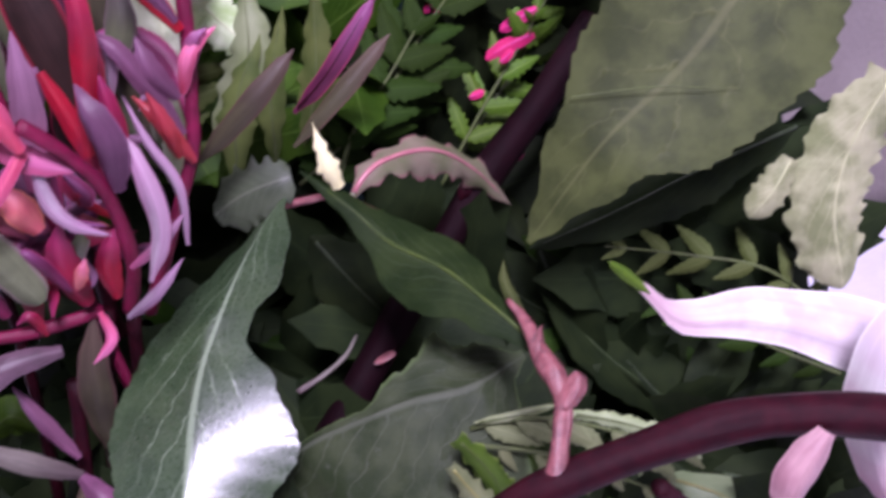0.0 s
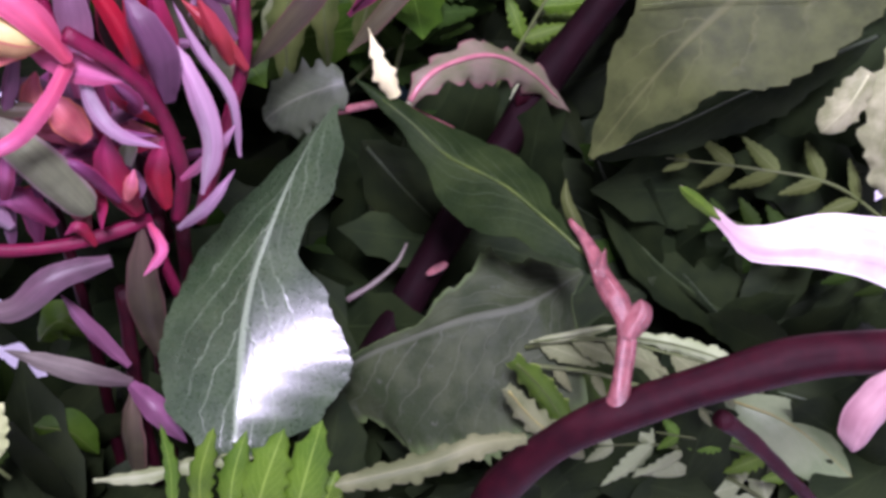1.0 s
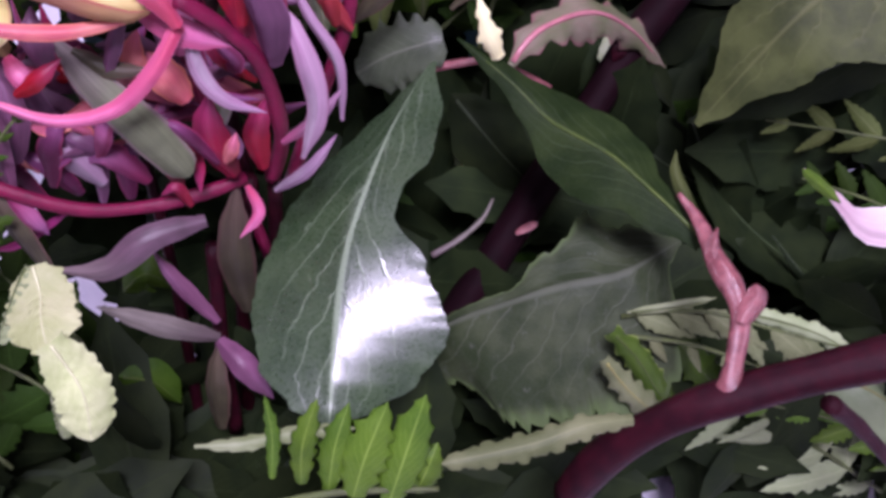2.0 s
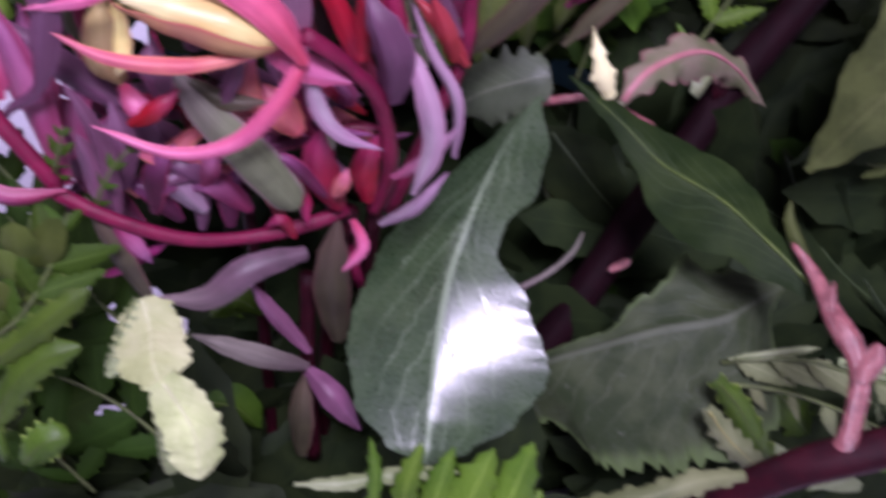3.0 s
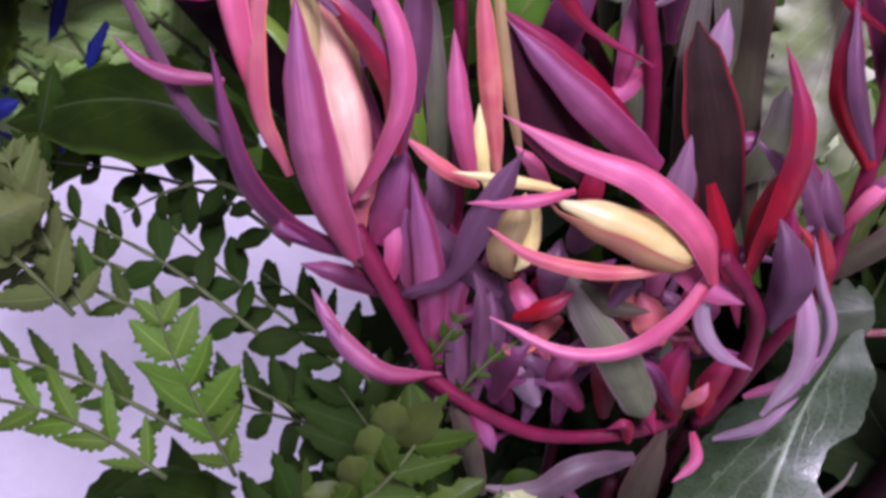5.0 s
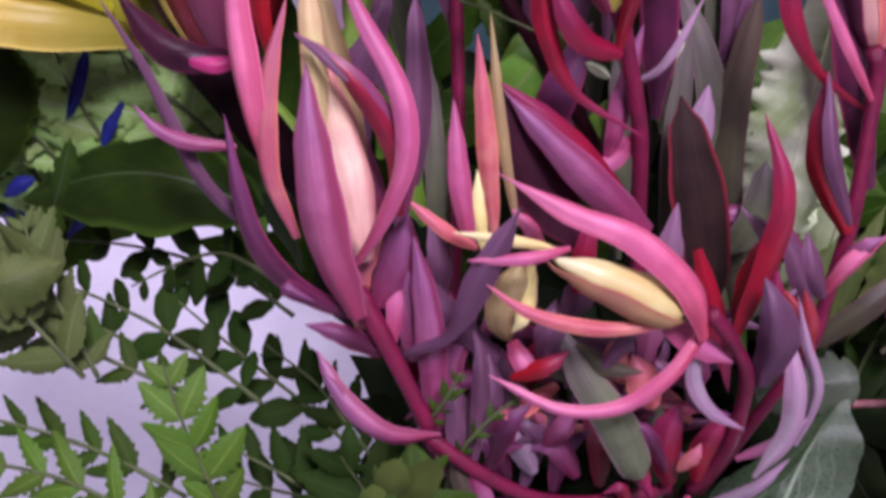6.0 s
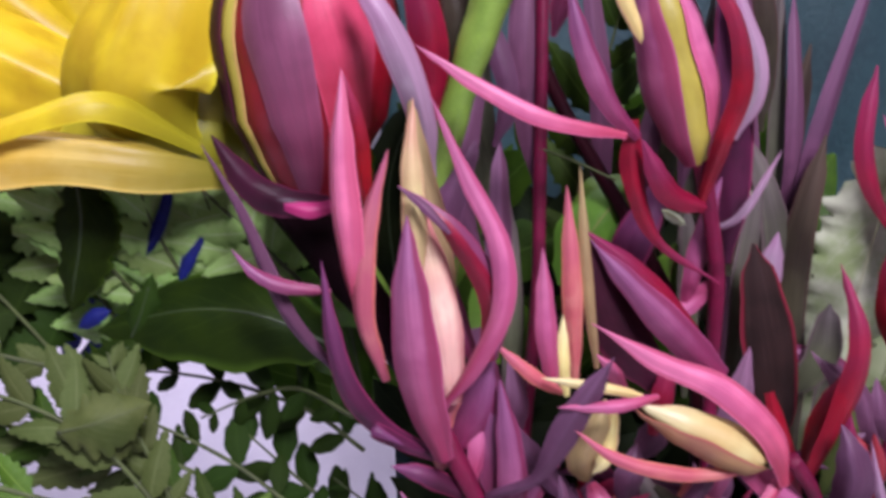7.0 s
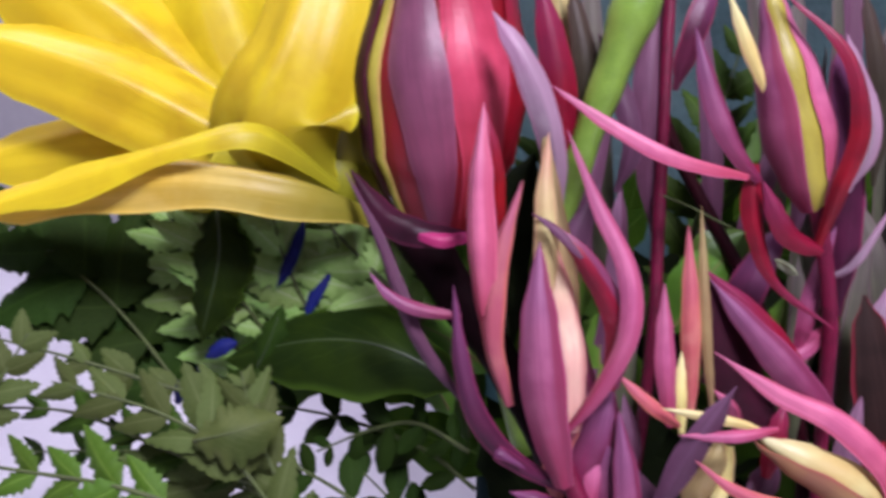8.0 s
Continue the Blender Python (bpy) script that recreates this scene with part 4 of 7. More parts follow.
bracts(five, [
    (((0.0607, 0.0240, 0.2844), (0.0464, 0.0180, 0.2969), (0.0400, 0.0180, 0.3120), (0.0422, 0.0220, 0.3289)), 4.4, CRIMSON, dict(cup=0.35, n=24, shape=[(0, 0.2), (0.3, 0.45), (0.6, 1.0), (0.85, 0.8), (1, 0.1)])),
    (((0.0591, 0.0200, 0.2888), (0.0480, 0.0160, 0.3087), (0.0427, 0.0180, 0.3198)), 2.8, PINK, dict(cup=0.3)),
    (((0.0550, 0.0160, 0.2609), (0.0477, 0.0140, 0.2780), (0.0488, 0.0180, 0.2962)), 7.4, CRIMSON, dict(cup=0.4, face=(-0.5, -0.8, 0.2))),
    (((0.0554, 0.0150, 0.2634), (0.0488, 0.0110, 0.2817), (0.0483, 0.0160, 0.2963)), 4.0, DUSK, dict(cup=0.35)),
    (((0.0640, 0.0280, 0.2656), (0.0571, 0.0280, 0.2961), (0.0517, 0.0320, 0.3242)), 8.0, PLUM, dict(cup=0.3)),
    (((0.0300, 0.0060, 0.2414), (0.0364, 0.0040, 0.2643), (0.0381, 0.0060, 0.2768), (0.0348, 0.0120, 0.2904)), 5.6, CRIMSON, dict(cup=0.35, n=24, twist=(-30, 20))),
    (((0.0495, 0.0140, 0.2383), (0.0423, 0.0120, 0.2602), (0.0347, 0.0160, 0.2666)), 5.0, DUSK, dict(cup=0.3)),
    (((0.0363, 0.0180, 0.2496), (0.0387, 0.0160, 0.2598), (0.0328, 0.0180, 0.2678)), 3.4, LILAC, dict(cup=0.3)),
    (((0.0550, 0.0160, 0.2521), (0.0577, 0.0120, 0.2592), (0.0617, 0.0120, 0.2616)), 4.2, MAUVE, dict(cup=0.3)),
    (((0.0501, 0.0140, 0.2312), (0.0456, 0.0110, 0.2444), (0.0415, 0.0130, 0.2504)), 4.0, CORAL_RED, dict(cup=0.35)),
    (((0.0513, 0.0160, 0.2469), (0.0457, 0.0130, 0.2508), (0.0418, 0.0130, 0.2463)), 2.2, LILAC, dict(cup=0.3)),
    (((0.0111, 0.0260, 0.2931), (0.0171, 0.0220, 0.2987), (0.0250, 0.0240, 0.3115)), 1.9, LILAC, dict(cup=0.3)),
    (((0.0238, 0.0160, 0.2592), (0.0288, 0.0120, 0.2399), (0.0305, 0.0100, 0.2269)), 5.0, CRIMSON, dict(cup=0.3)),
    (((0.0325, 0.0140, 0.2408), (0.0346, 0.0120, 0.2546), (0.0387, 0.0120, 0.2660)), 5.4, CRIMSON, dict(cup=0.35)),
    (((0.0474, 0.0120, 0.2340), (0.0471, 0.0090, 0.2427), (0.0452, 0.0100, 0.2514)), 4.2, CORAL_RED, dict(cup=0.35)),
    (((0.0510, 0.0140, 0.2469), (0.0474, 0.0120, 0.2550), (0.0461, 0.0140, 0.2627)), 5.4, DUSK, dict(cup=0.3)),
    (((0.0518, 0.0160, 0.2470), (0.0564, 0.0120, 0.2572), (0.0635, 0.0140, 0.2610)), 4.0, PINK, dict(cup=0.3)),
])

# narrow leaves standing behind the buds
tuft = thing("leucadendron_foliage", (0.0288, 0.0450, 0.1722), "dusky grey-purple narrow leaves standing behind the buds", "foliage")
part("stem", tube([(0.0128, 0.0400, 0.1771), (0.0126, 0.0380, 0.2556), (-0.0234, 0.0400, 0.3287), (-0.0217, 0.0440, 0.3609)], [2.0, 1.8, 1.7, 1.6]), WINE, tuft)
part("stem", tube([(-0.0293, 0.0300, 0.2299), (-0.0258, 0.0260, 0.2765), (-0.0247, 0.0300, 0.3023), (-0.0239, 0.0340, 0.3357), (-0.0225, 0.0400, 0.3681)], [1.6, 1.5, 1.4, 1.3]), MAGENTA, tuft)
for pts, width, material in (
    (((-0.0248, 0.0340, 0.3013), (-0.0271, 0.0340, 0.3295), (-0.0254, 0.0400, 0.3585)), 7.6, DUSK),
    (((-0.0213, 0.0360, 0.3342), (-0.0180, 0.0340, 0.3467), (-0.0119, 0.0400, 0.3609)), 6.0, PLUM),
    (((-0.0375, 0.0300, 0.2892), (-0.0417, 0.0300, 0.3049), (-0.0364, 0.0340, 0.3295)), 6.0, DUSK),
    (((-0.0342, 0.0320, 0.3121), (-0.0313, 0.0300, 0.3251), (-0.0386, 0.0360, 0.3465)), 5.0, DUSK),
    (((0.0382, 0.0360, 0.2313), (0.0355, 0.0400, 0.2742), (0.0425, 0.0460, 0.3080)), 8.0, OLIVE),
    (((0.0339, 0.0400, 0.2294), (0.0324, 0.0420, 0.2830), (0.0244, 0.0480, 0.3099)), 8.0, SAGE),
    (((0.0213, 0.0340, 0.2424), (0.0231, 0.0360, 0.2777), (0.0257, 0.0380, 0.3011)), 7.0, SAGE),
    (((0.0101, 0.0340, 0.2490), (0.0106, 0.0360, 0.2758), (0.0094, 0.0380, 0.2958)), 6.0, SAGE),
    (((-0.0126, 0.0300, 0.2675), (-0.0049, 0.0300, 0.2891), (0.0039, 0.0340, 0.3045)), 9.0, PLUM),
    (((-0.0405, 0.0300, 0.2596), (-0.0339, 0.0300, 0.2857), (-0.0328, 0.0340, 0.3137)), 6.0, DUSK),
    (((-0.0450, 0.0300, 0.2826), (-0.0448, 0.0280, 0.2993), (-0.0379, 0.0320, 0.3155)), 7.0, DUSK),
    (((-0.0315, 0.0300, 0.2390), (-0.0306, 0.0300, 0.2686), (-0.0307, 0.0340, 0.2992)), 5.0, SAGE),
    (((0.0417, 0.0440, 0.2737), (0.0537, 0.0440, 0.2851), (0.0700, 0.0480, 0.2998)), 5.0, OLIVE),
    (((0.0063, 0.0340, 0.2987), (0.0098, 0.0340, 0.3194), (0.0187, 0.0360, 0.3416)), 5.0, DUSK),
    (((0.0172, 0.0320, 0.2832), (0.0174, 0.0320, 0.3108), (0.0145, 0.0360, 0.3465)), 9.0, PLUM),
    (((0.0122, 0.0400, 0.3132), (0.0057, 0.0400, 0.3313), (0.0076, 0.0440, 0.3560)), 7.0, SAGE),
    (((0.0159, 0.0280, 0.3129), (0.0195, 0.0260, 0.3269), (0.0137, 0.0300, 0.3469)), 4.6, LILAC),
    (((0.0221, 0.0300, 0.3138), (0.0213, 0.0280, 0.3351), (0.0172, 0.0320, 0.3563)), 5.0, OLIVE),
    (((-0.0440, 0.0340, 0.3130), (-0.0409, 0.0340, 0.3357), (-0.0446, 0.0400, 0.3573)), 6.0, OLIVE),
    (((0.0492, 0.0260, 0.2262), (0.0643, 0.0240, 0.2376), (0.0779, 0.0280, 0.2473)), 6.0, OLIVE),
    (((0.0403, 0.0340, 0.2301), (0.0442, 0.0340, 0.2437), (0.0447, 0.0360, 0.2585)), 7.0, SAGE),
    (((0.0205, 0.0260, 0.2354), (0.0265, 0.0240, 0.2520), (0.0315, 0.0260, 0.2628)), 9.0, OLIVE_RED),
    (((0.0146, 0.0240, 0.2446), (0.0197, 0.0220, 0.2541), (0.0247, 0.0240, 0.2636)), 6.0, DUSK),
    (((0.0718, 0.0300, 0.2227), (0.0839, 0.0300, 0.2317), (0.1010, 0.0340, 0.2436)), 5.0, OLIVE),
    (((0.0332, 0.0300, 0.2503), (0.0402, 0.0300, 0.2597), (0.0425, 0.0340, 0.2714)), 8.0, SAGE),
):
    part("leaf", blade(pts, width, STRAP, cup=0.2, twist=(random.uniform(-25, 25), random.uniform(-25, 25))), material, tuft)

rnd = random.Random(33)
for k in range(15):
    x, y, z = rnd.uniform(-0.035, 0.040), rnd.uniform(0.048, 0.072), rnd.uniform(0.235, 0.275)
    lean = rnd.uniform(-0.018, 0.022)
    length = rnd.uniform(0.06, 0.12)
    pts = [(x, y, z), (x + lean * 0.3 + rnd.uniform(-0.004, 0.004), y - 0.004, z + length * 0.5), (x + lean, y + 0.004, z + length)]
    part("leaf", blade(pts, rnd.uniform(4.0, 8.0), STRAP, cup=0.2, twist=(rnd.uniform(-30, 30), rnd.uniform(-40, 40))), rnd.choice((DUSK, SAGE, OLIVE, PLUM, SAGE, DUSK)), tuft)

# loose narrow leaves at the foot of the stems
foot = thing("leucadendron_foliage", (-0.0029, 0.0100, 0.1264), "withered narrow purple-grey leaves at the foot of the stems", "foliage")
part("stem", tube([(-0.0070, 0.0120, 0.1200), (-0.0017, 0.0120, 0.1506), (0.0052, 0.0140, 0.1826)], [2.2, 2.0, 1.8]), WINE, foot)
for pts, width, material in (
    (((0.0087, 0.0040, 0.1973), (-0.0035, -0.0010, 0.1991), (-0.0143, -0.0030, 0.1945), (-0.0261, -0.0010, 0.1957)), 6.8, FADED),
    (((0.0005, 0.0060, 0.1598), (-0.0092, 0.0020, 0.1701), (-0.0218, 0.0000, 0.1823)), 5.6, WITHERED),
    (((0.0023, 0.0040, 0.1666), (-0.0035, 0.0060, 0.1791), (-0.0070, 0.0080, 0.1888)), 4.2, DUSK),
    (((0.0007, 0.0040, 0.1610), (0.0060, -0.0020, 0.1564), (0.0104, -0.0040, 0.1453)), 6.6, DUSK),
    (((0.0088, 0.0100, 0.1629), (0.0112, 0.0080, 0.1835), (0.0166, 0.0100, 0.2015)), 9.0, OLIVE),
    (((-0.0087, 0.0060, 0.1280), (-0.0049, 0.0060, 0.1452), (-0.0007, 0.0080, 0.1568)), 7.0, OLIVE),
    (((-0.0258, -0.0040, 0.1960), (-0.0283, -0.0040, 0.2122), (-0.0312, 0.0000, 0.2248)), 5.4, OLIVE),
    (((-0.0173, 0.0100, 0.2174), (-0.0192, 0.0120, 0.2299), (-0.0192, 0.0140, 0.2400)), 7.0, DUSK),
    (((-0.0123, 0.0120, 0.2068), (-0.0161, 0.0100, 0.2172), (-0.0199, 0.0120, 0.2225)), 6.0, LILAC),
    (((-0.0025, 0.0120, 0.2050), (-0.0078, 0.0100, 0.2156), (-0.0146, 0.0120, 0.2137)), 6.0, MAUVE),
    (((0.0031, 0.0140, 0.2006), (0.0029, 0.0140, 0.2137), (-0.0013, 0.0160, 0.2238)), 6.0, CRIMSON),
    (((-0.0151, 0.0140, 0.2006), (-0.0110, 0.0140, 0.2131), (-0.0050, 0.0160, 0.2183)), 4.0, DUSK),
    (((-0.0227, 0.0100, 0.2104), (-0.0184, 0.0080, 0.2222), (-0.0125, 0.0100, 0.2272)), 6.0, PLUM),
    (((-0.0259, 0.0060, 0.2206), (-0.0214, 0.0060, 0.2332), (-0.0216, 0.0080, 0.2416)), 6.5, DUSK),
    (((-0.0306, 0.0100, 0.2229), (-0.0300, 0.0100, 0.2375), (-0.0236, 0.0120, 0.2489)), 6.0, MAUVE),
    (((-0.0346, 0.0100, 0.2340), (-0.0345, 0.0120, 0.2507), (-0.0334, 0.0140, 0.2623)), 6.0, MAUVE),
    (((-0.0480, 0.0080, 0.2489), (-0.0483, 0.0080, 0.2607), (-0.0419, 0.0100, 0.2707)), 6.0, CORAL),
    (((-0.0416, 0.0060, 0.2465), (-0.0397, 0.0080, 0.2567), (-0.0404, 0.0100, 0.2657)), 5.0, PINK),
    (((0.0102, 0.0140, 0.2335), (0.0050, 0.0140, 0.2372), (-0.0031, 0.0160, 0.2387)), 6.0, DUSK),
    (((-0.0032, 0.0120, 0.2371), (0.0025, 0.0120, 0.2304), (0.0082, 0.0140, 0.2221)), 5.0, CORAL),
    (((-0.0077, 0.0120, 0.2124), (-0.0128, 0.0100, 0.2202), (-0.0177, 0.0120, 0.2222)), 5.0, DUSK),
    (((-0.0104, 0.0100, 0.2156), (-0.0058, 0.0060, 0.2239), (-0.0018, 0.0080, 0.2296)), 5.0, MAUVE),
    (((-0.0181, 0.0120, 0.2054), (-0.0217, 0.0100, 0.2163), (-0.0278, 0.0120, 0.2199)), 5.0, PLUM),
    (((-0.0078, 0.0120, 0.2015), (-0.0051, 0.0120, 0.2123), (0.0015, 0.0140, 0.2166)), 5.0, PLUM),
    (((-0.0097, 0.0160, 0.2190), (-0.0172, 0.0160, 0.2270), (-0.0219, 0.0180, 0.2335)), 6.0, DUSK),
    (((-0.0047, 0.0140, 0.2460), (-0.0011, 0.0140, 0.2513), (0.0016, 0.0160, 0.2555)), 7.0, DUSK),
    (((0.0091, 0.0080, 0.2317), (0.0054, 0.0080, 0.2376), (0.0081, 0.0100, 0.2433)), 6.0, CORAL),
    (((-0.0284, 0.0160, 0.2031), (-0.0353, 0.0160, 0.2207), (-0.0343, 0.0180, 0.2372)), 7.0, PLUM),
    (((-0.0339, 0.0180, 0.2457), (-0.0308, 0.0180, 0.2579), (-0.0326, 0.0200, 0.2690)), 6.0, DUSK),
):
    part("leaf", blade(pts, width, BRACT, cup=0.25, twist=(random.uniform(-20, 20), random.uniform(-30, 30))), material, foot)

thicket = thing("leucadendron_foliage", (-0.0107, 0.0240, 0.1646), "crowded small purple and crimson bracts among the stems", "foliage")
rnd = random.Random(21)
low_left, up_right = Vector((-0.0421, 0.0160, 0.2073)), Vector((0.0313, 0.0300, 0.2311))
for k in range(74):
    at = Vector([rnd.uniform(low_left[i], up_right[i]) for i in range(3)])
    way = Vector((rnd.uniform(-0.8, 0.5), rnd.uniform(-0.5, 0.1), rnd.uniform(-0.2, 1.0))).normalized()
    side = Vector((rnd.uniform(-1, 1), rnd.uniform(-0.6, 0.2), rnd.uniform(-1, 1))) * 0.004
    length = rnd.uniform(0.012, 0.022)
    bm = blade([at, at + way * length * 0.5 + side, at + way * length], rnd.uniform(2.6, 5.6), BRACT, cup=0.3, twist=(rnd.uniform(-50, 50), rnd.uniform(-60, 60)), n=12, m=4)
    part("bract", bm, rnd.choice((DUSK, DUSK, MAUVE, PLUM, PLUM, CRIMSON, MAUVE, DUSK, CORAL, SAGE)), thicket)
part("stem", tube([(-0.0234, 0.0300, 0.1007), (-0.0111, 0.0260, 0.1627), (-0.0049, 0.0240, 0.2074), (-0.0048, 0.0240, 0.2323)], [1.8, 1.6, 1.4, 1.2]), WINE, thicket)

# ---------------- yellow lily ----------------
lily = thing("yellow_lily", (-0.0917, 0.0450, 0.3055), "open yellow lily with satin petals, beside the red bud", "lily")
part("tube", wrap((-0.0853, 0.0500, 0.3093), (-0.1341, 0.0540, 0.3188), 15, 0, 359, shape=[(0, 0.35), (0.3, 0.75), (0.6, 0.95), (1, 1.1)], n=14, m=20), LILYBASE, lily)
part("petal", blade([(-0.0901, 0.0400, 0.3059), (-0.1050, 0.0260, 0.3139), (-0.1281, 0.0260, 0.3173), (-0.1521, 0.0320, 0.3144), (-0.1807, 0.0360, 0.3079)], 14.5, BLUNT, face=(0, -0.6, 0.8), cup=0.45, n=30, m=16, wave=0.1, ribs=0.06), BUFF, lily, "buff-yellow outer petal seen from below")
part("petal", blade([(-0.0963, 0.0380, 0.3123), (-0.1116, 0.0240, 0.3259), (-0.1281, 0.0220, 0.3236), (-0.1471, 0.0240, 0.3174), (-0.1757, 0.0300, 0.3084)], 10, [(0, 0.3), (0.25, 0.7), (0.5, 0.5), (0.75, 1.0), (0.93, 0.5), (1, 0.05)], face=(0, -0.75, 0.65), cup=0.2, n=30, m=10), YELLOW, lily)
part("petal", blade([(-0.1018, 0.0410, 0.3097), (-0.1121, 0.0340, 0.3267), (-0.1052, 0.0370, 0.3440), (-0.0987, 0.0480, 0.3670)], 40, [(0, 0.3), (0.25, 1.0), (0.5, 0.8), (0.75, 0.75), (1, 0.6)], face=(-0.35, -0.9, 0.1), cup=0.35, n=26, m=16, ribs=0.045), YELLOW, lily)
part("petal", blade([(-0.0954, 0.0580, 0.3070), (-0.1220, 0.0550, 0.3200), (-0.1511, 0.0560, 0.3347), (-0.1866, 0.0600, 0.3451)], 26, BLUNT, face=(0.1, -0.8, 0.6), cup=0.35, n=26, m=16, ribs=0.045), YELLOW, lily)
part("petal", blade([(-0.0988, 0.0660, 0.3083), (-0.1299, 0.0700, 0.3277), (-0.1573, 0.0720, 0.3499), (-0.1851, 0.0760, 0.3689)], 38, BLUNT, face=(0.3, -0.9, 0.3), cup=0.3, n=26, m=16, ribs=0.045), YELLOW, lily)
part("petal", blade([(-0.0985, 0.0620, 0.3062), (-0.1294, 0.0640, 0.3158), (-0.1607, 0.0660, 0.3183), (-0.1939, 0.0700, 0.3119)], 20, BLUNT, face=(0, -0.8, 0.6), cup=0.25, n=26, m=16, ribs=0.045), YELLOW, lily)
part("petal", blade([(-0.0992, 0.0700, 0.3076), (-0.1219, 0.0740, 0.3330), (-0.1302, 0.0780, 0.3552), (-0.1332, 0.0840, 0.3746)], 34, BLUNT, face=(0.2, -0.9, 0.3), cup=0.3, n=26, m=16, ribs=0.045), YELLOW, lily)
part("throat", blade([(-0.0943, 0.0520, 0.2998), (-0.0981, 0.0460, 0.3214), (-0.0979, 0.0460, 0.3409), (-0.0961, 0.0480, 0.3609)], 30, STRAP, face=(-0.3, -0.95, 0.1), cup=0.35, n=24, m=10, ribs=0.05), LILYBASE, lily, "olive-green outside of the flower tube")
part("stem", tube([(-0.0897, 0.0560, 0.3046), (-0.0760, 0.0560, 0.2889), (-0.0620, 0.0520, 0.2741), (-0.0518, 0.0500, 0.2418)], [4.0, 3.2, 3.0, 3.0]), LIMESTEM, lily)

lime = thing("lily_stem", (-0.0434, 0.0300, 0.2873), "thick lime-green stem with a swollen node", "stem")
part("stem", tube([(-0.0480, 0.0340, 0.2947), (-0.0449, 0.0310, 0.3111), (-0.0410, 0.0290, 0.3258), (-0.0375, 0.0280, 0.3363), (-0.0343, 0.0280, 0.3458), (-0.0315, 0.0280, 0.3540), (-0.0291, 0.0300, 0.3610)], [2.6, 2.9, 3.2, 3.4, 3.8, 5.2, 4.4], n=30, sides=14), LIMESTEM, lime)
part("leaf", blade([(-0.0462, 0.0440, 0.3124), (-0.0470, 0.0380, 0.3213), (-0.0476, 0.0400, 0.3274)], 3.4, OVATE), BRIGHT, lime)

# ---------------- rose leaves and stems ----------------
rose = thing("rose_sprig", (0.0797, -0.0460, 0.1446), "rose sprig: wine-red cane with pink leaf stalk and dark leaflets", "rose sprig")
cane = part("cane", tube([(0.0763, -0.0440, 0.1378), (0.0858, -0.0460, 0.1517), (0.1003, -0.0500, 0.1649), (0.1167, -0.0530, 0.1716), (0.1334, -0.0560, 0.1765), (0.1474, -0.0580, 0.1789), (0.1634, -0.0600, 0.1773), (0.1831, -0.0620, 0.1709)], [4.2, 4.3, 4.0, 4.0, 4.3, 4.4, 4.6, 4.8], n=40, sides=14), WINE, rose)
part("side_twig", tube([(0.1312, -0.0520, 0.1621), (0.1394, -0.0500, 0.1491), (0.1527, -0.0480, 0.1244)], [2.0, 1.6, 1.4]), WINE, rose)
part("leaf_stalk", tube([(0.1100, -0.0520, 0.1695), (0.1121, -0.0500, 0.1757), (0.1154, -0.0440, 0.1818), (0.1160, -0.0380, 0.1844), (0.1147, -0.0300, 0.1862), (0.1142, -0.0200, 0.1882), (0.1120, -0.0120, 0.1910)], [2.9, 2.0, 2.0, 2.6, 2.1, 1.4, 0.9], n=30, sides=12), PETIOLE, rose)
part("stipule", blade([(0.1150, -0.0460, 0.1836), (0.1190, -0.0430, 0.1860), (0.1199, -0.0400, 0.1878)], 5.0, BLUNT, cup=0.5), PETIOLE, rose)
part("stipule", blade([(0.1141, -0.0340, 0.1848), (0.1145, -0.0290, 0.1885), (0.1168, -0.0240, 0.1903)], 3.5, BRACT, cup=0.5), PETIOLE, rose)
part("stipule", blade([(0.1141, -0.0180, 0.1884), (0.1123, -0.0090, 0.1935), (0.1133, -0.0050, 0.1976)], 3.0, BRACT, cup=0.4), UNDER, rose)
dark_leaflet = part("leaflet", blade([(0.1150, -0.0200, 0.1830), (0.1070, -0.0100, 0.1900), (0.0990, 0.0010, 0.1950), (0.0890, 0.0100, 0.2000), (0.0820, 0.0170, 0.2080), (0.0720, 0.0230, 0.2190)], 24.0, [(0, 0.2), (0.2, 0.55), (0.4, 0.98), (0.52, 0.86), (0.66, 0.36), (0.85, 0.16), (1, 0.02)], other=[(0, 0.12), (0.2, 0.40), (0.4, 0.86), (0.6, 0.82), (0.8, 0.34), (0.92, 0.16), (1, 0.02)], face=(0.30, -0.72, 0.62), cup=0.22, keel=0.9, teeth=7, tooth=0.05, m=12, thick=0.0007), ROSE, rose, "dark green toothed leaflet with a pale edge")
part("midrib", tube(MIDLINE[1:-3:2], [0.5, 0.4, 0.2], n=20, sides=6), ROSERIB, dark_leaflet)
part("young_leaf", blade([(0.0803, 0.0200, 0.2135), (0.0787, 0.0190, 0.2221), (0.0779, 0.0220, 0.2309)], 6.0, [(0, 0.5), (0.3, 1.0), (0.6, 0.6), (1, 0.03)], teeth=3, tooth=0.15, cup=0.3), SPROUT, rose, "small cream-coloured young leaf")
young = part("young_leaf", blade([(0.0820, 0.0220, 0.2090), (0.0900, 0.0280, 0.2130), (0.1040, 0.0400, 0.2080), (0.1150, 0.0480, 0.1970), (0.1250, 0.0520, 0.1810)], 13.5, [(0, 0.15), (0.2, 0.7), (0.45, 1.0), (0.7, 0.7), (0.9, 0.34), (1, 0.02)], teeth=8, tooth=0.22, cup=0.3, face=(0, -0.7, 0.7), wave=0.25), ROSY, rose, "pink-tinged young leaf with red midrib")
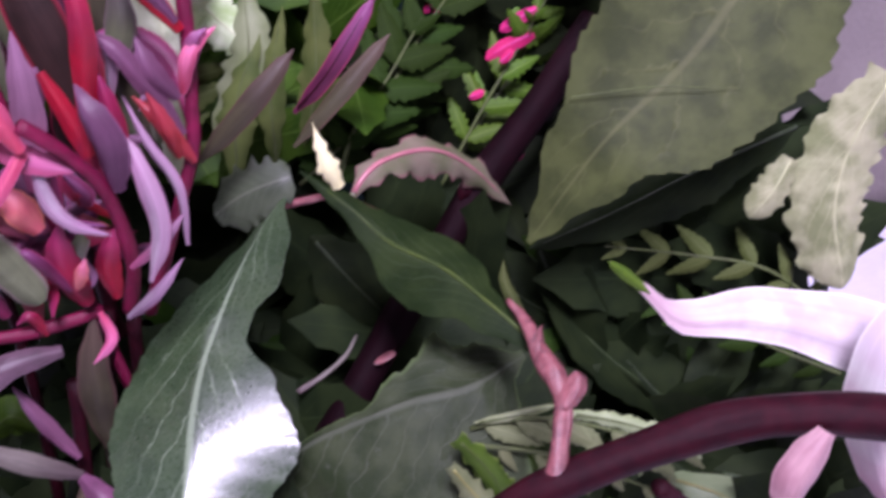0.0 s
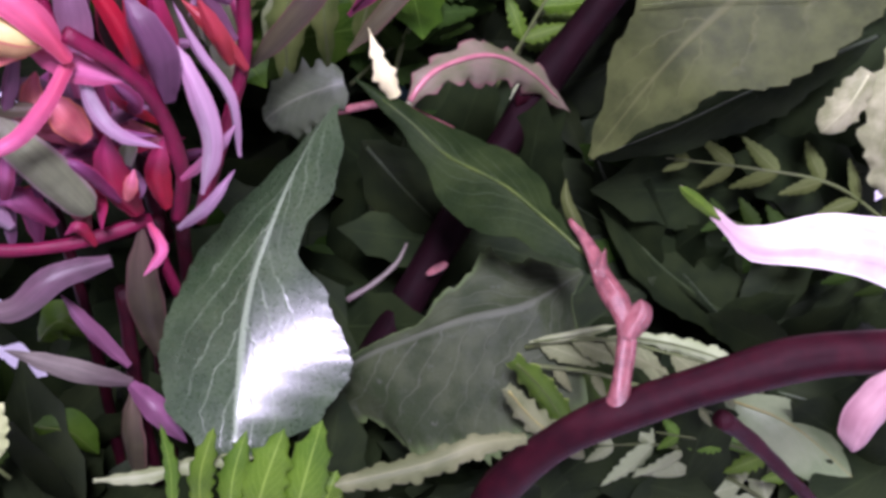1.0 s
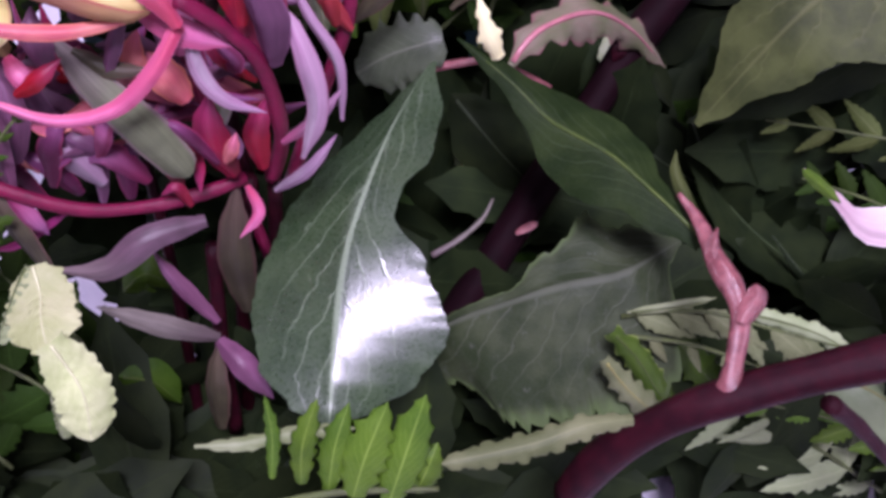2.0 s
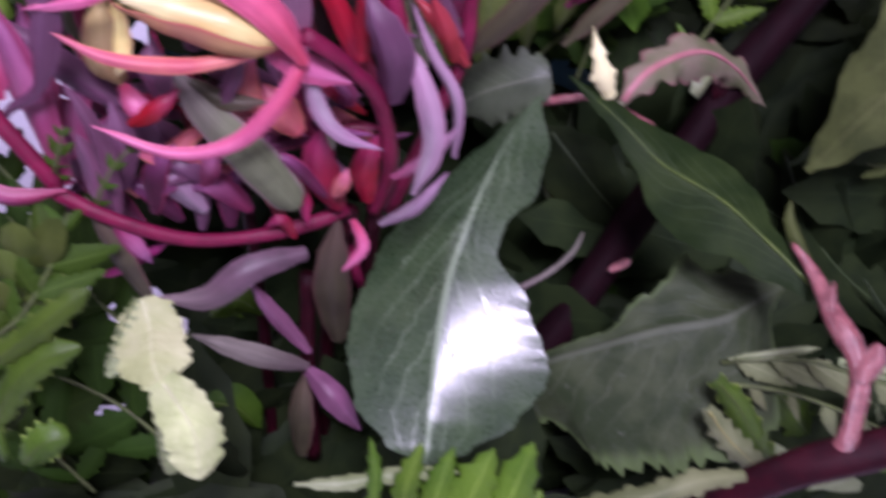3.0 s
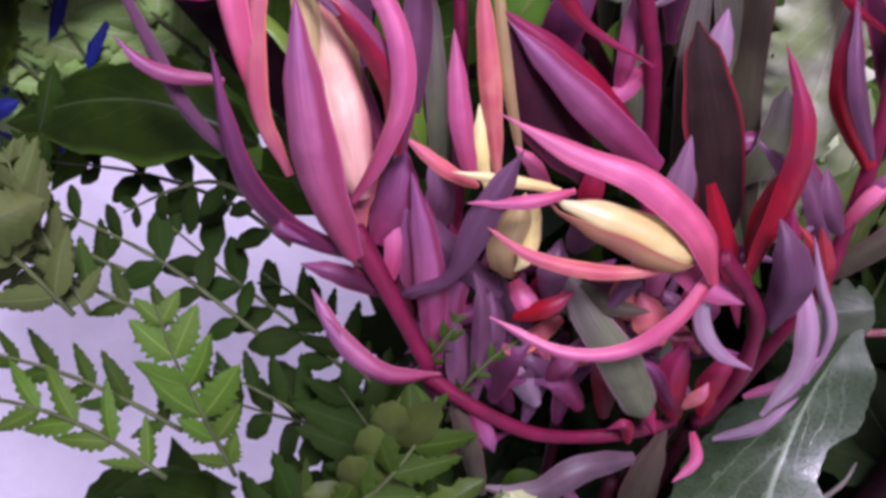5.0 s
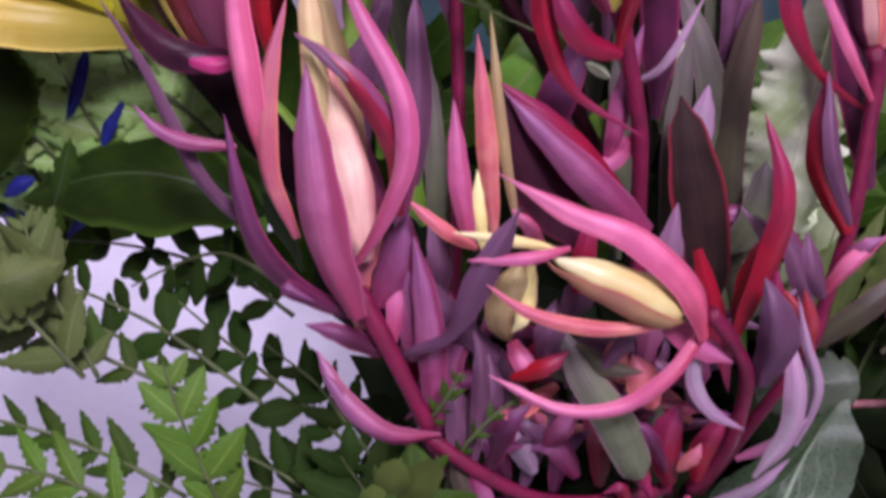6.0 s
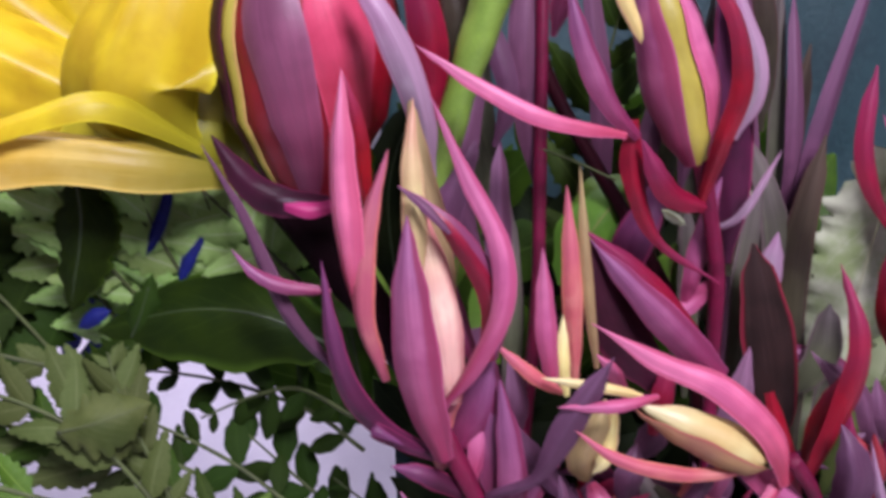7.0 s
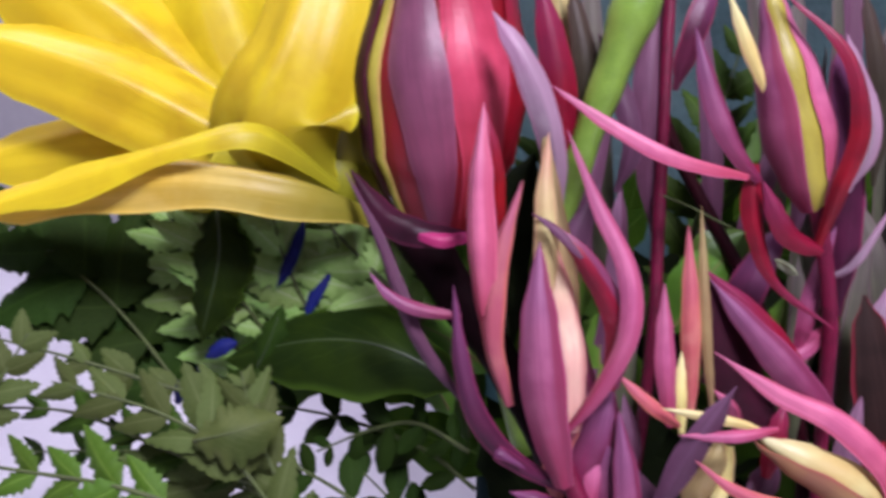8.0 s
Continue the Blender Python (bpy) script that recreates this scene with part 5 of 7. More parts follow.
part("midrib", tube(MIDLINE[1:-2:2], [0.8, 0.6, 0.2], n=20, sides=6), ROSEVEIN, young)

spray = thing("rose_leaf_spray", (0.0662, 0.0320, 0.2081), "glossy dark rose leaflets with fine pale veins", "rose leaf")
part("leaflet", blade([(0.0653, 0.0330, 0.2086), (0.0525, 0.0208, 0.1979), (0.0426, 0.0079, 0.1883), (0.0365, -0.0033, 0.1803), (0.0319, -0.0151, 0.1712), (0.0291, -0.0225, 0.1649), (0.0269, -0.0291, 0.1593)], 46, [(0, 0.1), (0.13, 0.50), (0.25, 0.56), (0.35, 0.36), (0.43, 0.36), (0.55, 0.80), (0.74, 1.10), (0.88, 0.84), (0.96, 0.42), (1, 0.05)], other=[(0, 0.06), (0.13, 0.30), (0.22, 0.52), (0.36, 0.82), (0.5, 0.95), (0.7, 0.98), (0.87, 0.76), (0.96, 0.40), (1, 0.05)], face=(0.02, -0.75, 0.66), twist=(-56, 8), cup=0.10, keel=0.8, teeth=22, tooth=0.016, m=22, thick=0.0007, wave=0.01), GLOSSY, spray, "broad glossy leaflet")
part("leaflet", blade([(0.0690, 0.0340, 0.2130), (0.0630, 0.0350, 0.2120), (0.0550, 0.0380, 0.2090), (0.0470, 0.0420, 0.2040)], 20, [(0, 0.3), (0.1, 0.7), (0.4, 0.9), (0.75, 0.9), (1, 0.4)], face=(0, -0.8, 0.6), teeth=5, tooth=0.16, m=10, cup=0.2), GREYROSE, spray)
part("leaf_stalk", tube([(0.0637, 0.0340, 0.2060), (0.0715, 0.0340, 0.2059), (0.0797, 0.0340, 0.2043), (0.0922, 0.0360, 0.1927)], [1.1, 1.0, 1.1, 1.0]), PETIOLE, spray)

low = thing("rose_leaf_spray", (0.1110, -0.0100, 0.1788), "matt dark green rose leaves with sharply toothed edges", "rose leaf")
part("leaflet", blade([(0.1150, 0.0020, 0.1650), (0.0990, -0.0030, 0.1630), (0.0850, -0.0040, 0.1640), (0.0710, -0.0040, 0.1620), (0.0570, -0.0030, 0.1580), (0.0430, 0.0000, 0.1470)], 68, [(0, 0.02), (0.06, 0.10), (0.13, 0.42), (0.19, 0.93), (0.45, 1.0), (0.7, 0.86), (0.9, 0.4), (1, 0.05)], other=[(0, 0.05), (0.12, 0.30), (0.28, 0.50), (0.42, 0.26), (0.56, 0.08), (1, 0.03)], face=(0.05, -0.66, 0.75), cup=0.10, keel=0.9, teeth=19, tooth=0.055, m=16, thick=0.0007, pleat=0.012), DULLROSE, low)
part("leaflet", blade([(0.0910, -0.0520, 0.1690), (0.0810, -0.0540, 0.1720), (0.0700, -0.0560, 0.1720), (0.0520, -0.0580, 0.1740)], 7, BLUNT, face=(0, -0.5, 0.85), teeth=12, tooth=0.2, lobes=0.15), FERNDUN, low)

cane2 = thing("rose_cane", (0.0543, 0.0200, 0.1345), "thick dark purple rose cane with a pale scar", "rose cane")
part("cane", tube([(0.0443, 0.0160, 0.1199), (0.0665, 0.0240, 0.1458), (0.0870, 0.0360, 0.1640), (0.1051, 0.0480, 0.1773), (0.1205, 0.0580, 0.1891), (0.1426, 0.0680, 0.2045), (0.1617, 0.0760, 0.2196)], [5.4, 5.2, 4.8, 4.7, 4.9, 4.8, 4.8], n=36, sides=14), DARKSTEM, cane2)
part("leaf_scar", blade([(0.0776, 0.0235, 0.1593), (0.0803, 0.0245, 0.1597), (0.0836, 0.0255, 0.1599)], 2.2, BLUNT, cup=-0.5, thick=0.0015), PETIOLE, cane2)
part("thorn", blade([(0.1150, 0.0520, 0.1918), (0.1128, 0.0500, 0.1900), (0.1108, 0.0500, 0.1871)], 4.0, BRACT), WINE, cane2)

big = thing("broad_leaf", (0.2005, 0.0300, 0.2438), "broad pale green leaf seen from below, toothed edge", "leaf")
part("leaf_blade", blade([(0.1993, 0.0300, 0.2495), (0.1705, 0.0180, 0.2274), (0.1445, 0.0120, 0.2128), (0.1220, 0.0110, 0.1912)], 56, [(0, 0.75), (0.25, 1.0), (0.5, 0.85), (0.75, 0.42), (0.92, 0.16), (1, 0.03)], face=(-0.2, -0.8, 0.5), cup=-0.10, teeth=20, tooth=0.03, m=12), UNDER, big)
part("midrib", tube([(0.1388, 0.0164, 0.2240), (0.1574, 0.0138, 0.2229), (0.1689, 0.0114, 0.2208), (0.1778, 0.0096, 0.2190)], [0.16, 0.16, 0.14, 0.08]), FERNSTALK, big)


MIDRIB = {"shade_green_leaf": DEEPVEIN, "dark_plum_bract": WINE, "grey_fern_underside": FERNSTALK, "toothed_fern_green": ROSERIB, "light_fern_green": ROSERIB, "fern_green": ROSERIB, "soft_green_fern_underside": FERNSTALK, "dark_olive_leaf": DEEPVEIN, "shaded_fern_green": DEEPVEIN, "cream_serrated_leaf": PALEVEIN, "pale_cream_green_leaf": PALEVEIN, "white_green_leaf": PALEVEIN, "hot_pink_petal": HOTVEIN}


def single(name, label, pts, width, material, shape=OVATE, category="leaf", **more):
    ob = thing(name, pts[0], label, category)
    leaf = part("leaf_blade", blade(pts, width, shape, **more), material, ob)
    part("midrib", tube(MIDLINE[1:-2:2], [0.32 + width * 0.008, 0.22, 0.1], n=20, sides=6), MIDRIB.get(material.name, VEIN), leaf)
    return ob


single("dark_leaf", "leaf under the broad leaf, shade in its dark green colour", [(0.2039, 0.0360, 0.1921), (0.1714, 0.0320, 0.1877), (0.1485, 0.0300, 0.1831), (0.1244, 0.0300, 0.1783)], 20, DEEPSHADE, teeth=14, tooth=0.05)
single("dark_leaf", "dark glossy leaf with a bluish lit edge", [(0.1296, 0.0500, 0.1679), (0.1376, 0.0400, 0.1434), (0.1572, 0.0340, 0.1177), (0.1861, 0.0260, 0.0938)], 27, DEEPSHADE, teeth=10, tooth=0.05, face=(0.2, -0.5, 0.85), cup=-0.2)
single("dark_leaf", "leaf deep in the bouquet, shade in its dark green colour", [(0.1071, 0.0600, 0.1661), (0.1214, 0.0500, 0.1530), (0.1387, 0.0460, 0.1370)], 24, DEEPSHADE)
single("dark_leaf", "leaf under the cane, shade in its dark green colour", [(0.0685, 0.0500, 0.1875), (0.0771, 0.0450, 0.1720), (0.0864, 0.0400, 0.1576)], 20, DEEPSHADE)
single("pale_leaf", "small grey-green leaf in the gap between the rose leaves", [(0.0670, 0.0500, 0.1640), (0.0690, 0.0500, 0.1680), (0.0710, 0.0500, 0.1740)], 7, UNDERGREY, BLUNT)
single("pale_leaf", "small pale green leaf beside the cane", [(0.1140, 0.0620, 0.1620), (0.1170, 0.0620, 0.1660), (0.1210, 0.0620, 0.1710)], 6, FERNSOFT, BLUNT)
single("pale_leaf", "pale scrap of leaf behind the pink-tinged leaf", [(0.1120, 0.0750, 0.1720), (0.1150, 0.0750, 0.1750), (0.1180, 0.0750, 0.1800)], 7, WHITEGREEN, BLUNT)
single("pale_leaf", "yellow-green scrap of leaf in the shade", [(0.0690, 0.0450, 0.1580), (0.0710, 0.0450, 0.1600), (0.0750, 0.0450, 0.1630)], 5, FERNSOFT, BLUNT)
twig = thing("twig", (0.0550, 0.0300, 0.1520), "thin tan twig in the shade of the rose leaf", "twig")
part("twig_stem", tube([(0.0550, 0.0300, 0.1520), (0.0630, 0.0320, 0.1540), (0.0700, 0.0360, 0.1560), (0.0740, 0.0400, 0.1590)], [0.9, 0.8, 0.7, 0.4]), WITHERED, twig)
# narrow extra blade that draws the gleam on the dark leaf's fold
rim = thing("dark_leaf", (0.1470, 0.0300, 0.1340), "thin added blade for the gleam along a dark leaf's fold", "leaf")
part("leaf_blade", blade([(0.1470, 0.0300, 0.1350), (0.1560, 0.0290, 0.1180), (0.1660, 0.0280, 0.1040), (0.1800, 0.0270, 0.0920)], 2.2, STRAP, cup=0.8, face=(0.1, -0.65, 0.75)), GLOSSY, rim)
single("pale_leaf", "pale cream-green leaf with a toothed edge", [(0.2203, 0.0180, 0.2092), (0.2091, 0.0200, 0.1909), (0.2032, 0.0180, 0.1734), (0.2049, 0.0160, 0.1510)], 23, PALE, BLUNT, teeth=11, tooth=0.10, m=8, pleat=0.07)
single("pale_leaf", "small pale green lobe of a leaf", [(0.1948, 0.0220, 0.1905), (0.1886, 0.0210, 0.1827), (0.1825, 0.0220, 0.1762)], 10, PALE, BLUNT, teeth=5, tooth=0.1)
single("pale_leaf", "pale cream serrated leaf, folded along its midrib", [(-0.0200, -0.0220, 0.2140), (-0.0190, -0.0270, 0.2100), (-0.0180, -0.0340, 0.2090), (-0.0170, -0.0400, 0.2060)], 17.5, PALECREAM, [(0, 0.3), (0.12, 0.6), (0.4, 0.75), (0.75, 0.8), (0.95, 0.35), (1, 0.1)], other=[(0, 0.3), (0.15, 0.75), (0.4, 0.95), (0.7, 0.85), (0.93, 0.4), (1, 0.1)], teeth=11, tooth=0.07, cup=0.16, m=10, pleat=0.09, face=(0.1, -0.75, 0.6))
single("pale_leaf", "pale cream serrated leaf, hanging", [(-0.0160, -0.0400, 0.2090), (-0.0140, -0.0420, 0.2030), (-0.0120, -0.0460, 0.1990), (-0.0130, -0.0500, 0.1910)], 12, PALECREAM, BLUNT, teeth=10, tooth=0.07, m=8, pleat=0.09, face=(0.3, -0.7, 0.5), cup=0.3)
# separate greyer blade: the hanging leaf's shaded side is put into its colour
single("pale_leaf", "side of the hanging leaf, its shade painted as grey", [(-0.0190, -0.0360, 0.2020), (-0.0190, -0.0400, 0.1970), (-0.0210, -0.0440, 0.1870)], 9, FERNSOFT, BLUNT, teeth=9, tooth=0.1, pleat=0.12, face=(-0.7, -0.6, 0.4))
single("pale_leaf", "torn pale leaf edge turned away", [(-0.0210, -0.0220, 0.2140), (-0.0250, -0.0260, 0.2090), (-0.0290, -0.0320, 0.2040)], 8, FERNSOFT, BLUNT, teeth=11, tooth=0.3, face=(-0.7, -0.6, 0.4), pleat=0.15)
single("shaded_leaf", "large dark green leaf held level among the ferns", [(-0.0680, 0.0260, 0.2685), (-0.0848, 0.0300, 0.2752), (-0.1016, 0.0340, 0.2759), (-0.1245, 0.0400, 0.2698)], 25, DEEPOLIVE, OVATE, m=8, face=(0, -0.75, 0.65))
single("bright_leaf", "bright green leaf lit through", [(-0.0704, 0.0360, 0.2573), (-0.0784, 0.0400, 0.2701), (-0.0870, 0.0460, 0.2793)], 12, BRIGHT)
single("bright_leaf", "bright green leaf behind the pink stems", [(0.0007, 0.0460, 0.2992), (-0.0071, 0.0440, 0.2951), (-0.0173, 0.0460, 0.2833)], 14, BRIGHT, m=8)
single("bright_leaf", "bright green leaf between the stems", [(-0.0134, 0.0500, 0.2721), (-0.0031, 0.0480, 0.2666), (0.0077, 0.0500, 0.2722)], 14, BRIGHT)
single("bright_leaf", "bright green leaf lit between the pink bracts", [(-0.0189, 0.0400, 0.2763), (-0.0123, 0.0400, 0.2881), (-0.0020, 0.0420, 0.3007)], 15, BRIGHT, m=8)
single("bright_leaf", "small green leaf behind the crimson bract", [(0.0030, 0.0400, 0.2694), (0.0062, 0.0400, 0.2762), (0.0083, 0.0420, 0.2849)], 9, BRIGHT)
single("variegated_leaf", "pale green leaf standing behind the slim stem", [(0.0212, 0.0440, 0.2752), (0.0240, 0.0440, 0.2874), (0.0247, 0.0460, 0.2987)], 8, WHITEGREEN, STRAP)
single("bright_leaf", "yellow-green leaf behind the pointed bud", [(-0.0435, 0.0460, 0.2724), (-0.0376, 0.0480, 0.2962), (-0.0357, 0.0500, 0.3150)], 8, BRIGHT, STRAP)
thread = thing("fern_stalk", (-0.0243, 0.0300, 0.3120), "thin bare fern stalk crossing between the stems", "fern")
part("stalk", tube([(-0.0249, 0.0300, 0.3120), (-0.0183, 0.0300, 0.3093), (-0.0122, 0.0300, 0.3062), (-0.0085, 0.0300, 0.3044)], [0.35, 0.3, 0.25], n=12, sides=6), FERNSTALK, thread)
single("pale_leaf", "sliver of white-green leaf behind the pink stem", [(0.0018, 0.0300, 0.2971), (0.0043, 0.0300, 0.2955), (0.0071, 0.0300, 0.2935)], 2.4, WHITEGREEN, STRAP)
single("bright_leaf", "green leaf low between the tan bracts", [(-0.0300, 0.0400, 0.2392), (-0.0273, 0.0400, 0.2542), (-0.0264, 0.0420, 0.2708)], 9, FERN, STRAP)
single("bright_leaf", "narrow bright green leaf below the red bud", [(-0.0667, 0.0340, 0.2853), (-0.0744, 0.0340, 0.2947), (-0.0809, 0.0360, 0.3022)], 5.0, BRIGHT, STRAP)
single("bright_leaf", "bright green leaf beside the upright bud", [(-0.0340, 0.0300, 0.2620), (-0.0369, 0.0300, 0.2730), (-0.0358, 0.0320, 0.2859)], 7.0, BRIGHT, STRAP)
single("bright_leaf", "small round green leaf low in the bouquet", [(-0.0231, 0.0220, 0.1670), (-0.0146, 0.0200, 0.1732), (-0.0093, 0.0220, 0.1643)], 11, FERN)
single("bright_leaf", "small green leaf in shade", [(-0.0292, 0.0100, 0.1499), (-0.0219, 0.0120, 0.1439), (-0.0180, 0.0120, 0.1341)], 11, FERN)
single("green_leaf", "dull green leaf behind the upright bud", [(-0.0653, 0.0600, 0.2380), (-0.0685, 0.0580, 0.2724), (-0.0627, 0.0620, 0.3105)], 15, FERN, STRAP)
single("green_leaf", "dull green leaf beside the red bud", [(-0.0559, 0.0620, 0.2643), (-0.0571, 0.0600, 0.2935), (-0.0500, 0.0640, 0.3158)], 14, DEEPSHADE, STRAP)
single("green_leaf", "green leaf behind the tan bracts", [(-0.0420, 0.0600, 0.2864), (-0.0414, 0.0600, 0.3179), (-0.0459, 0.0640, 0.3502)], 13, FERN, STRAP)
single("olive_leaf", "olive-tan leaf beside the lime stem", [(-0.0467, 0.0420, 0.3233), (-0.0452, 0.0420, 0.3399), (-0.0472, 0.0460, 0.3609)], 7, TAN, STRAP)
single("variegated_leaf", "pale white-green toothed leaf behind the stems", [(0.0593, 0.0460, 0.3034), (0.0548, 0.0430, 0.2874), (0.0506, 0.0420, 0.2687), (0.0476, 0.0420, 0.2469)], 27, WHITEGREEN, BLUNT, teeth=12, tooth=0.16, m=8, wave=0.1, pleat=0.05)
single("variegated_leaf", "pale white-green leaf among the stems", [(0.0505, 0.0640, 0.2632), (0.0571, 0.0600, 0.2538), (0.0661, 0.0580, 0.2403)], 14, WHITEGREEN, BLUNT, teeth=9, tooth=0.12)
single("pale_leaf", "light green leaf below the cane", [(0.1415, -0.0100, 0.1268), (0.1582, -0.0200, 0.1191), (0.1779, -0.0300, 0.0939)], 18, UNDERGREY, OVATE, m=8, face=(0.2, -0.5, 0.9))
single("yellow_green_leaf", "narrow yellow-green leaf under the cane", [(0.1311, -0.0140, 0.1217), (0.1480, -0.0200, 0.1163), (0.1654, -0.0240, 0.1096)], 5.0, FERNLIGHT, STRAP)
single("dark_leaf", "dark green leaf at the edge of the bouquet", [(0.1597, 0.0000, 0.1141), (0.1728, -0.0060, 0.1093), (0.1935, -0.0100, 0.0895)], 22, DEEPSHADE)

flower = thing("white_pink_flower", (0.2118, -0.0300, 0.1587), "white and pink flower with a pointed green-tipped petal", "flower")
part("petal", blade([(0.2067, -0.0340, 0.1597), (0.1870, -0.0300, 0.1709), (0.1652, -0.0290, 0.1822), (0.1476, -0.0280, 0.1860), (0.1395, -0.0280, 0.1957), (0.1329, -0.0280, 0.2042)], 18, [(0, 1.0), (0.25, 1.0), (0.5, 0.72), (0.72, 0.45), (0.82, 0.16), (1, 0.04)], face=(0, -0.7, 0.7), cup=0.2, n=30, m=12, ribs=0.08), BLOOM, flower)
part("petal", blade([(0.1939, -0.0460, 0.1920), (0.1833, -0.0500, 0.1777), (0.1807, -0.0500, 0.1603), (0.1857, -0.0480, 0.1339)], 14, BLUNT, face=(-0.4, -0.9, 0.2), cup=0.5, n=24, m=10), BLOOM, flower)
part("petal_tip", blade([(0.1405, -0.0285, 0.1943), (0.1361, -0.0285, 0.2002), (0.1324, -0.0285, 0.2049)], 2.6, STRAP, cup=0.3), FERNLIGHT, flower)
part("calyx", blade([(0.1628, -0.0660, 0.1776), (0.1556, -0.0680, 0.1698), (0.1523, -0.0680, 0.1615)], 8.5, BLUNT, cup=0.5), PETALPINK, flower)

for pts, width in ((((0.1148, 0.0860, 0.2310), (0.1212, 0.0840, 0.2317), (0.1283, 0.0860, 0.2321)), 4), (((0.1475, 0.0880, 0.2230), (0.1412, 0.0880, 0.2211), (0.1357, 0.0880, 0.2189)), 4), (((0.1455, 0.0880, 0.2156), (0.1375, 0.0880, 0.2141), (0.1301, 0.0880, 0.2114)), 5), (((0.1272, 0.0790, 0.1817), (0.1312, 0.0780, 0.1832), (0.1355, 0.0790, 0.1836)), 4.2), (((0.1226, 0.0820, 0.2032), (0.1249, 0.0820, 0.2036), (0.1271, 0.0820, 0.2042)), 2.6), (((0.1333, 0.0820, 0.2116), (0.1354, 0.0820, 0.2129), (0.1375, 0.0820, 0.2145)), 2.6)):
    single("hot_pink_petal", "hot pink petal of a flower behind the leaves", list(pts), width, HOTPINK, BLUNT, "petal")


# ---------------- ferns ----------------
TAPERED = [(0, 0.3), (0.16, 0.9), (0.38, 1.0), (0.65, 0.72), (0.88, 0.34), (1, 0.03)]
OVAL = [(0, 0.06), (0.15, 0.55), (0.45, 1.0), (0.75, 0.85), (0.93, 0.4), (1, 0.03)]


def pinna_mesh(name, teeth, tooth, lobes, material, shape):
    bm = blade([(0, 0, 0), (0.5, 0, 0.02), (1, 0, -0.05)], 450, shape, face=(0, 0, 1), cup=0.12, teeth=teeth, tooth=tooth, m=4, thick=0.012, lobes=lobes)
    me = bpy.data.meshes.new(name)
    bm.normal_update()
    bm.to_mesh(me)
    bm.free()
    for p in me.polygons:
        p.use_smooth = True
    me.materials.append(material)
    return me


PINNA = {}


def fern(label, pts, reach, count, material, face=FRONT, angle=58, droop=0.15, slim=1.0, skip=(), radius=0.6, teeth=7, group="fern fronds"):
    """A frond: a stalk along pts with pairs of toothed leaflets, the longest reach millimetres long."""
    count, slim = max(4, round(count * 0.8)), slim * 1.2
    frond = thing("fern_frond", pts[0], label, "fern", group)
    part("stalk", tube(pts, [radius, radius * 0.8, radius * 0.4], n=20, sides=6), FERNSTALK, frond)
    key = (material.name, teeth)
    if key not in PINNA:
        PINNA[key] = pinna_mesh("leaflet", teeth, 0.12, 0.24, material, OVAL if teeth == 0 else TAPERED)
    line = spline(pts, count * 4)
    face = Vector(face).normalized()
    for k in range(count):
        u = (k + 0.5) / count
        i = int(u * count * 4)
        c = line[i]
        tan = (line[min(i + 1, count * 4)] - line[max(i - 1, 0)]).normalized()
        side = tan.cross(face).normalized()
        nor = side.cross(tan)
        size = reach * 0.001 * (math.sin(math.pi * (0.18 + 0.74 * u)) ** 0.8) * random.uniform(0.72, 1.15)
        for s in (-1, 1):
            if s in skip:
                continue
            a = radians(angle * (1 - 0.35 * u) + random.uniform(-13, 13))
            d = (tan * math.cos(a) + side * s * math.sin(a) - nor * droop * random.uniform(0.3, 1.6)).normalized()
            w = nor.cross(d).normalized()
            z = d.cross(w)
            m = Matrix((d, w * slim, z)).transposed().to_4x4()
            m = Matrix.Translation(c) @ m @ Matrix.Rotation(random.uniform(-0.5, 0.5), 4, "X") @ Matrix.Diagonal((size, size, size, 1))
            ob = new("leaflet", PINNA[key])
            ob.parent = frond
            ob.matrix_parent_inverse = Matrix.Translation(-frond.location)
            ob.matrix_basis = m
    return frond


tip = thing("fern_frond", (0.0280, -0.0460, 0.1570), "bright green lobed fern frond in front of the rose leaf", "fern", "fern fronds")
for pts, width in ((((0.0150, -0.0440, 0.1630), (0.0180, -0.0420, 0.1740), (0.0190, -0.0400, 0.1840)), 4.5), (((0.0210, -0.0460, 0.1620), (0.0240, -0.0440, 0.1720), (0.0290, -0.0400, 0.1800)), 8.0), (((0.0260, -0.0460, 0.1580), (0.0300, -0.0440, 0.1690), (0.0350, -0.0400, 0.1770)), 9.5), (((0.0310, -0.0480, 0.1570), (0.0360, -0.0460, 0.1670), (0.0430, -0.0420, 0.1770)), 14.5), (((0.0380, -0.0480, 0.1530), (0.0440, -0.0460, 0.1650), (0.0510, -0.0420, 0.1770)), 14.5), (((0.0440, -0.0460, 0.1520), (0.0480, -0.0460, 0.1600), (0.0510, -0.0440, 0.1640)), 10.5)):
    part("leaflet", blade(list(pts), width, BRACT, cup=0.2, teeth=6, tooth=0.40, lobes=0.3, m=12), FERNLIGHT, tip)
part("stalk", tube([(0.0110, -0.0460, 0.1570), (0.0280, -0.0470, 0.1580), (0.0490, -0.0480, 0.1540)], [0.9, 0.8, 0.6]), FERNSTALK, tip)
part("leaflet", blade([(0.0010, -0.0400, 0.1730), (0.0110, -0.0400, 0.1710), (0.0220, -0.0400, 0.1710), (0.0360, -0.0420, 0.1710)], 4.2, STRAP, face=(0, -0.5, 0.85), teeth=9, tooth=0.15), FERNSOFT, tip)
fern("green fern frond beside the purple stems", [(-0.0656, -0.0140, 0.1994), (-0.0491, -0.0160, 0.2083), (-0.0385, -0.0120, 0.2183), (-0.0336, -0.0060, 0.2257)], 16, 8, FERN, angle=55)
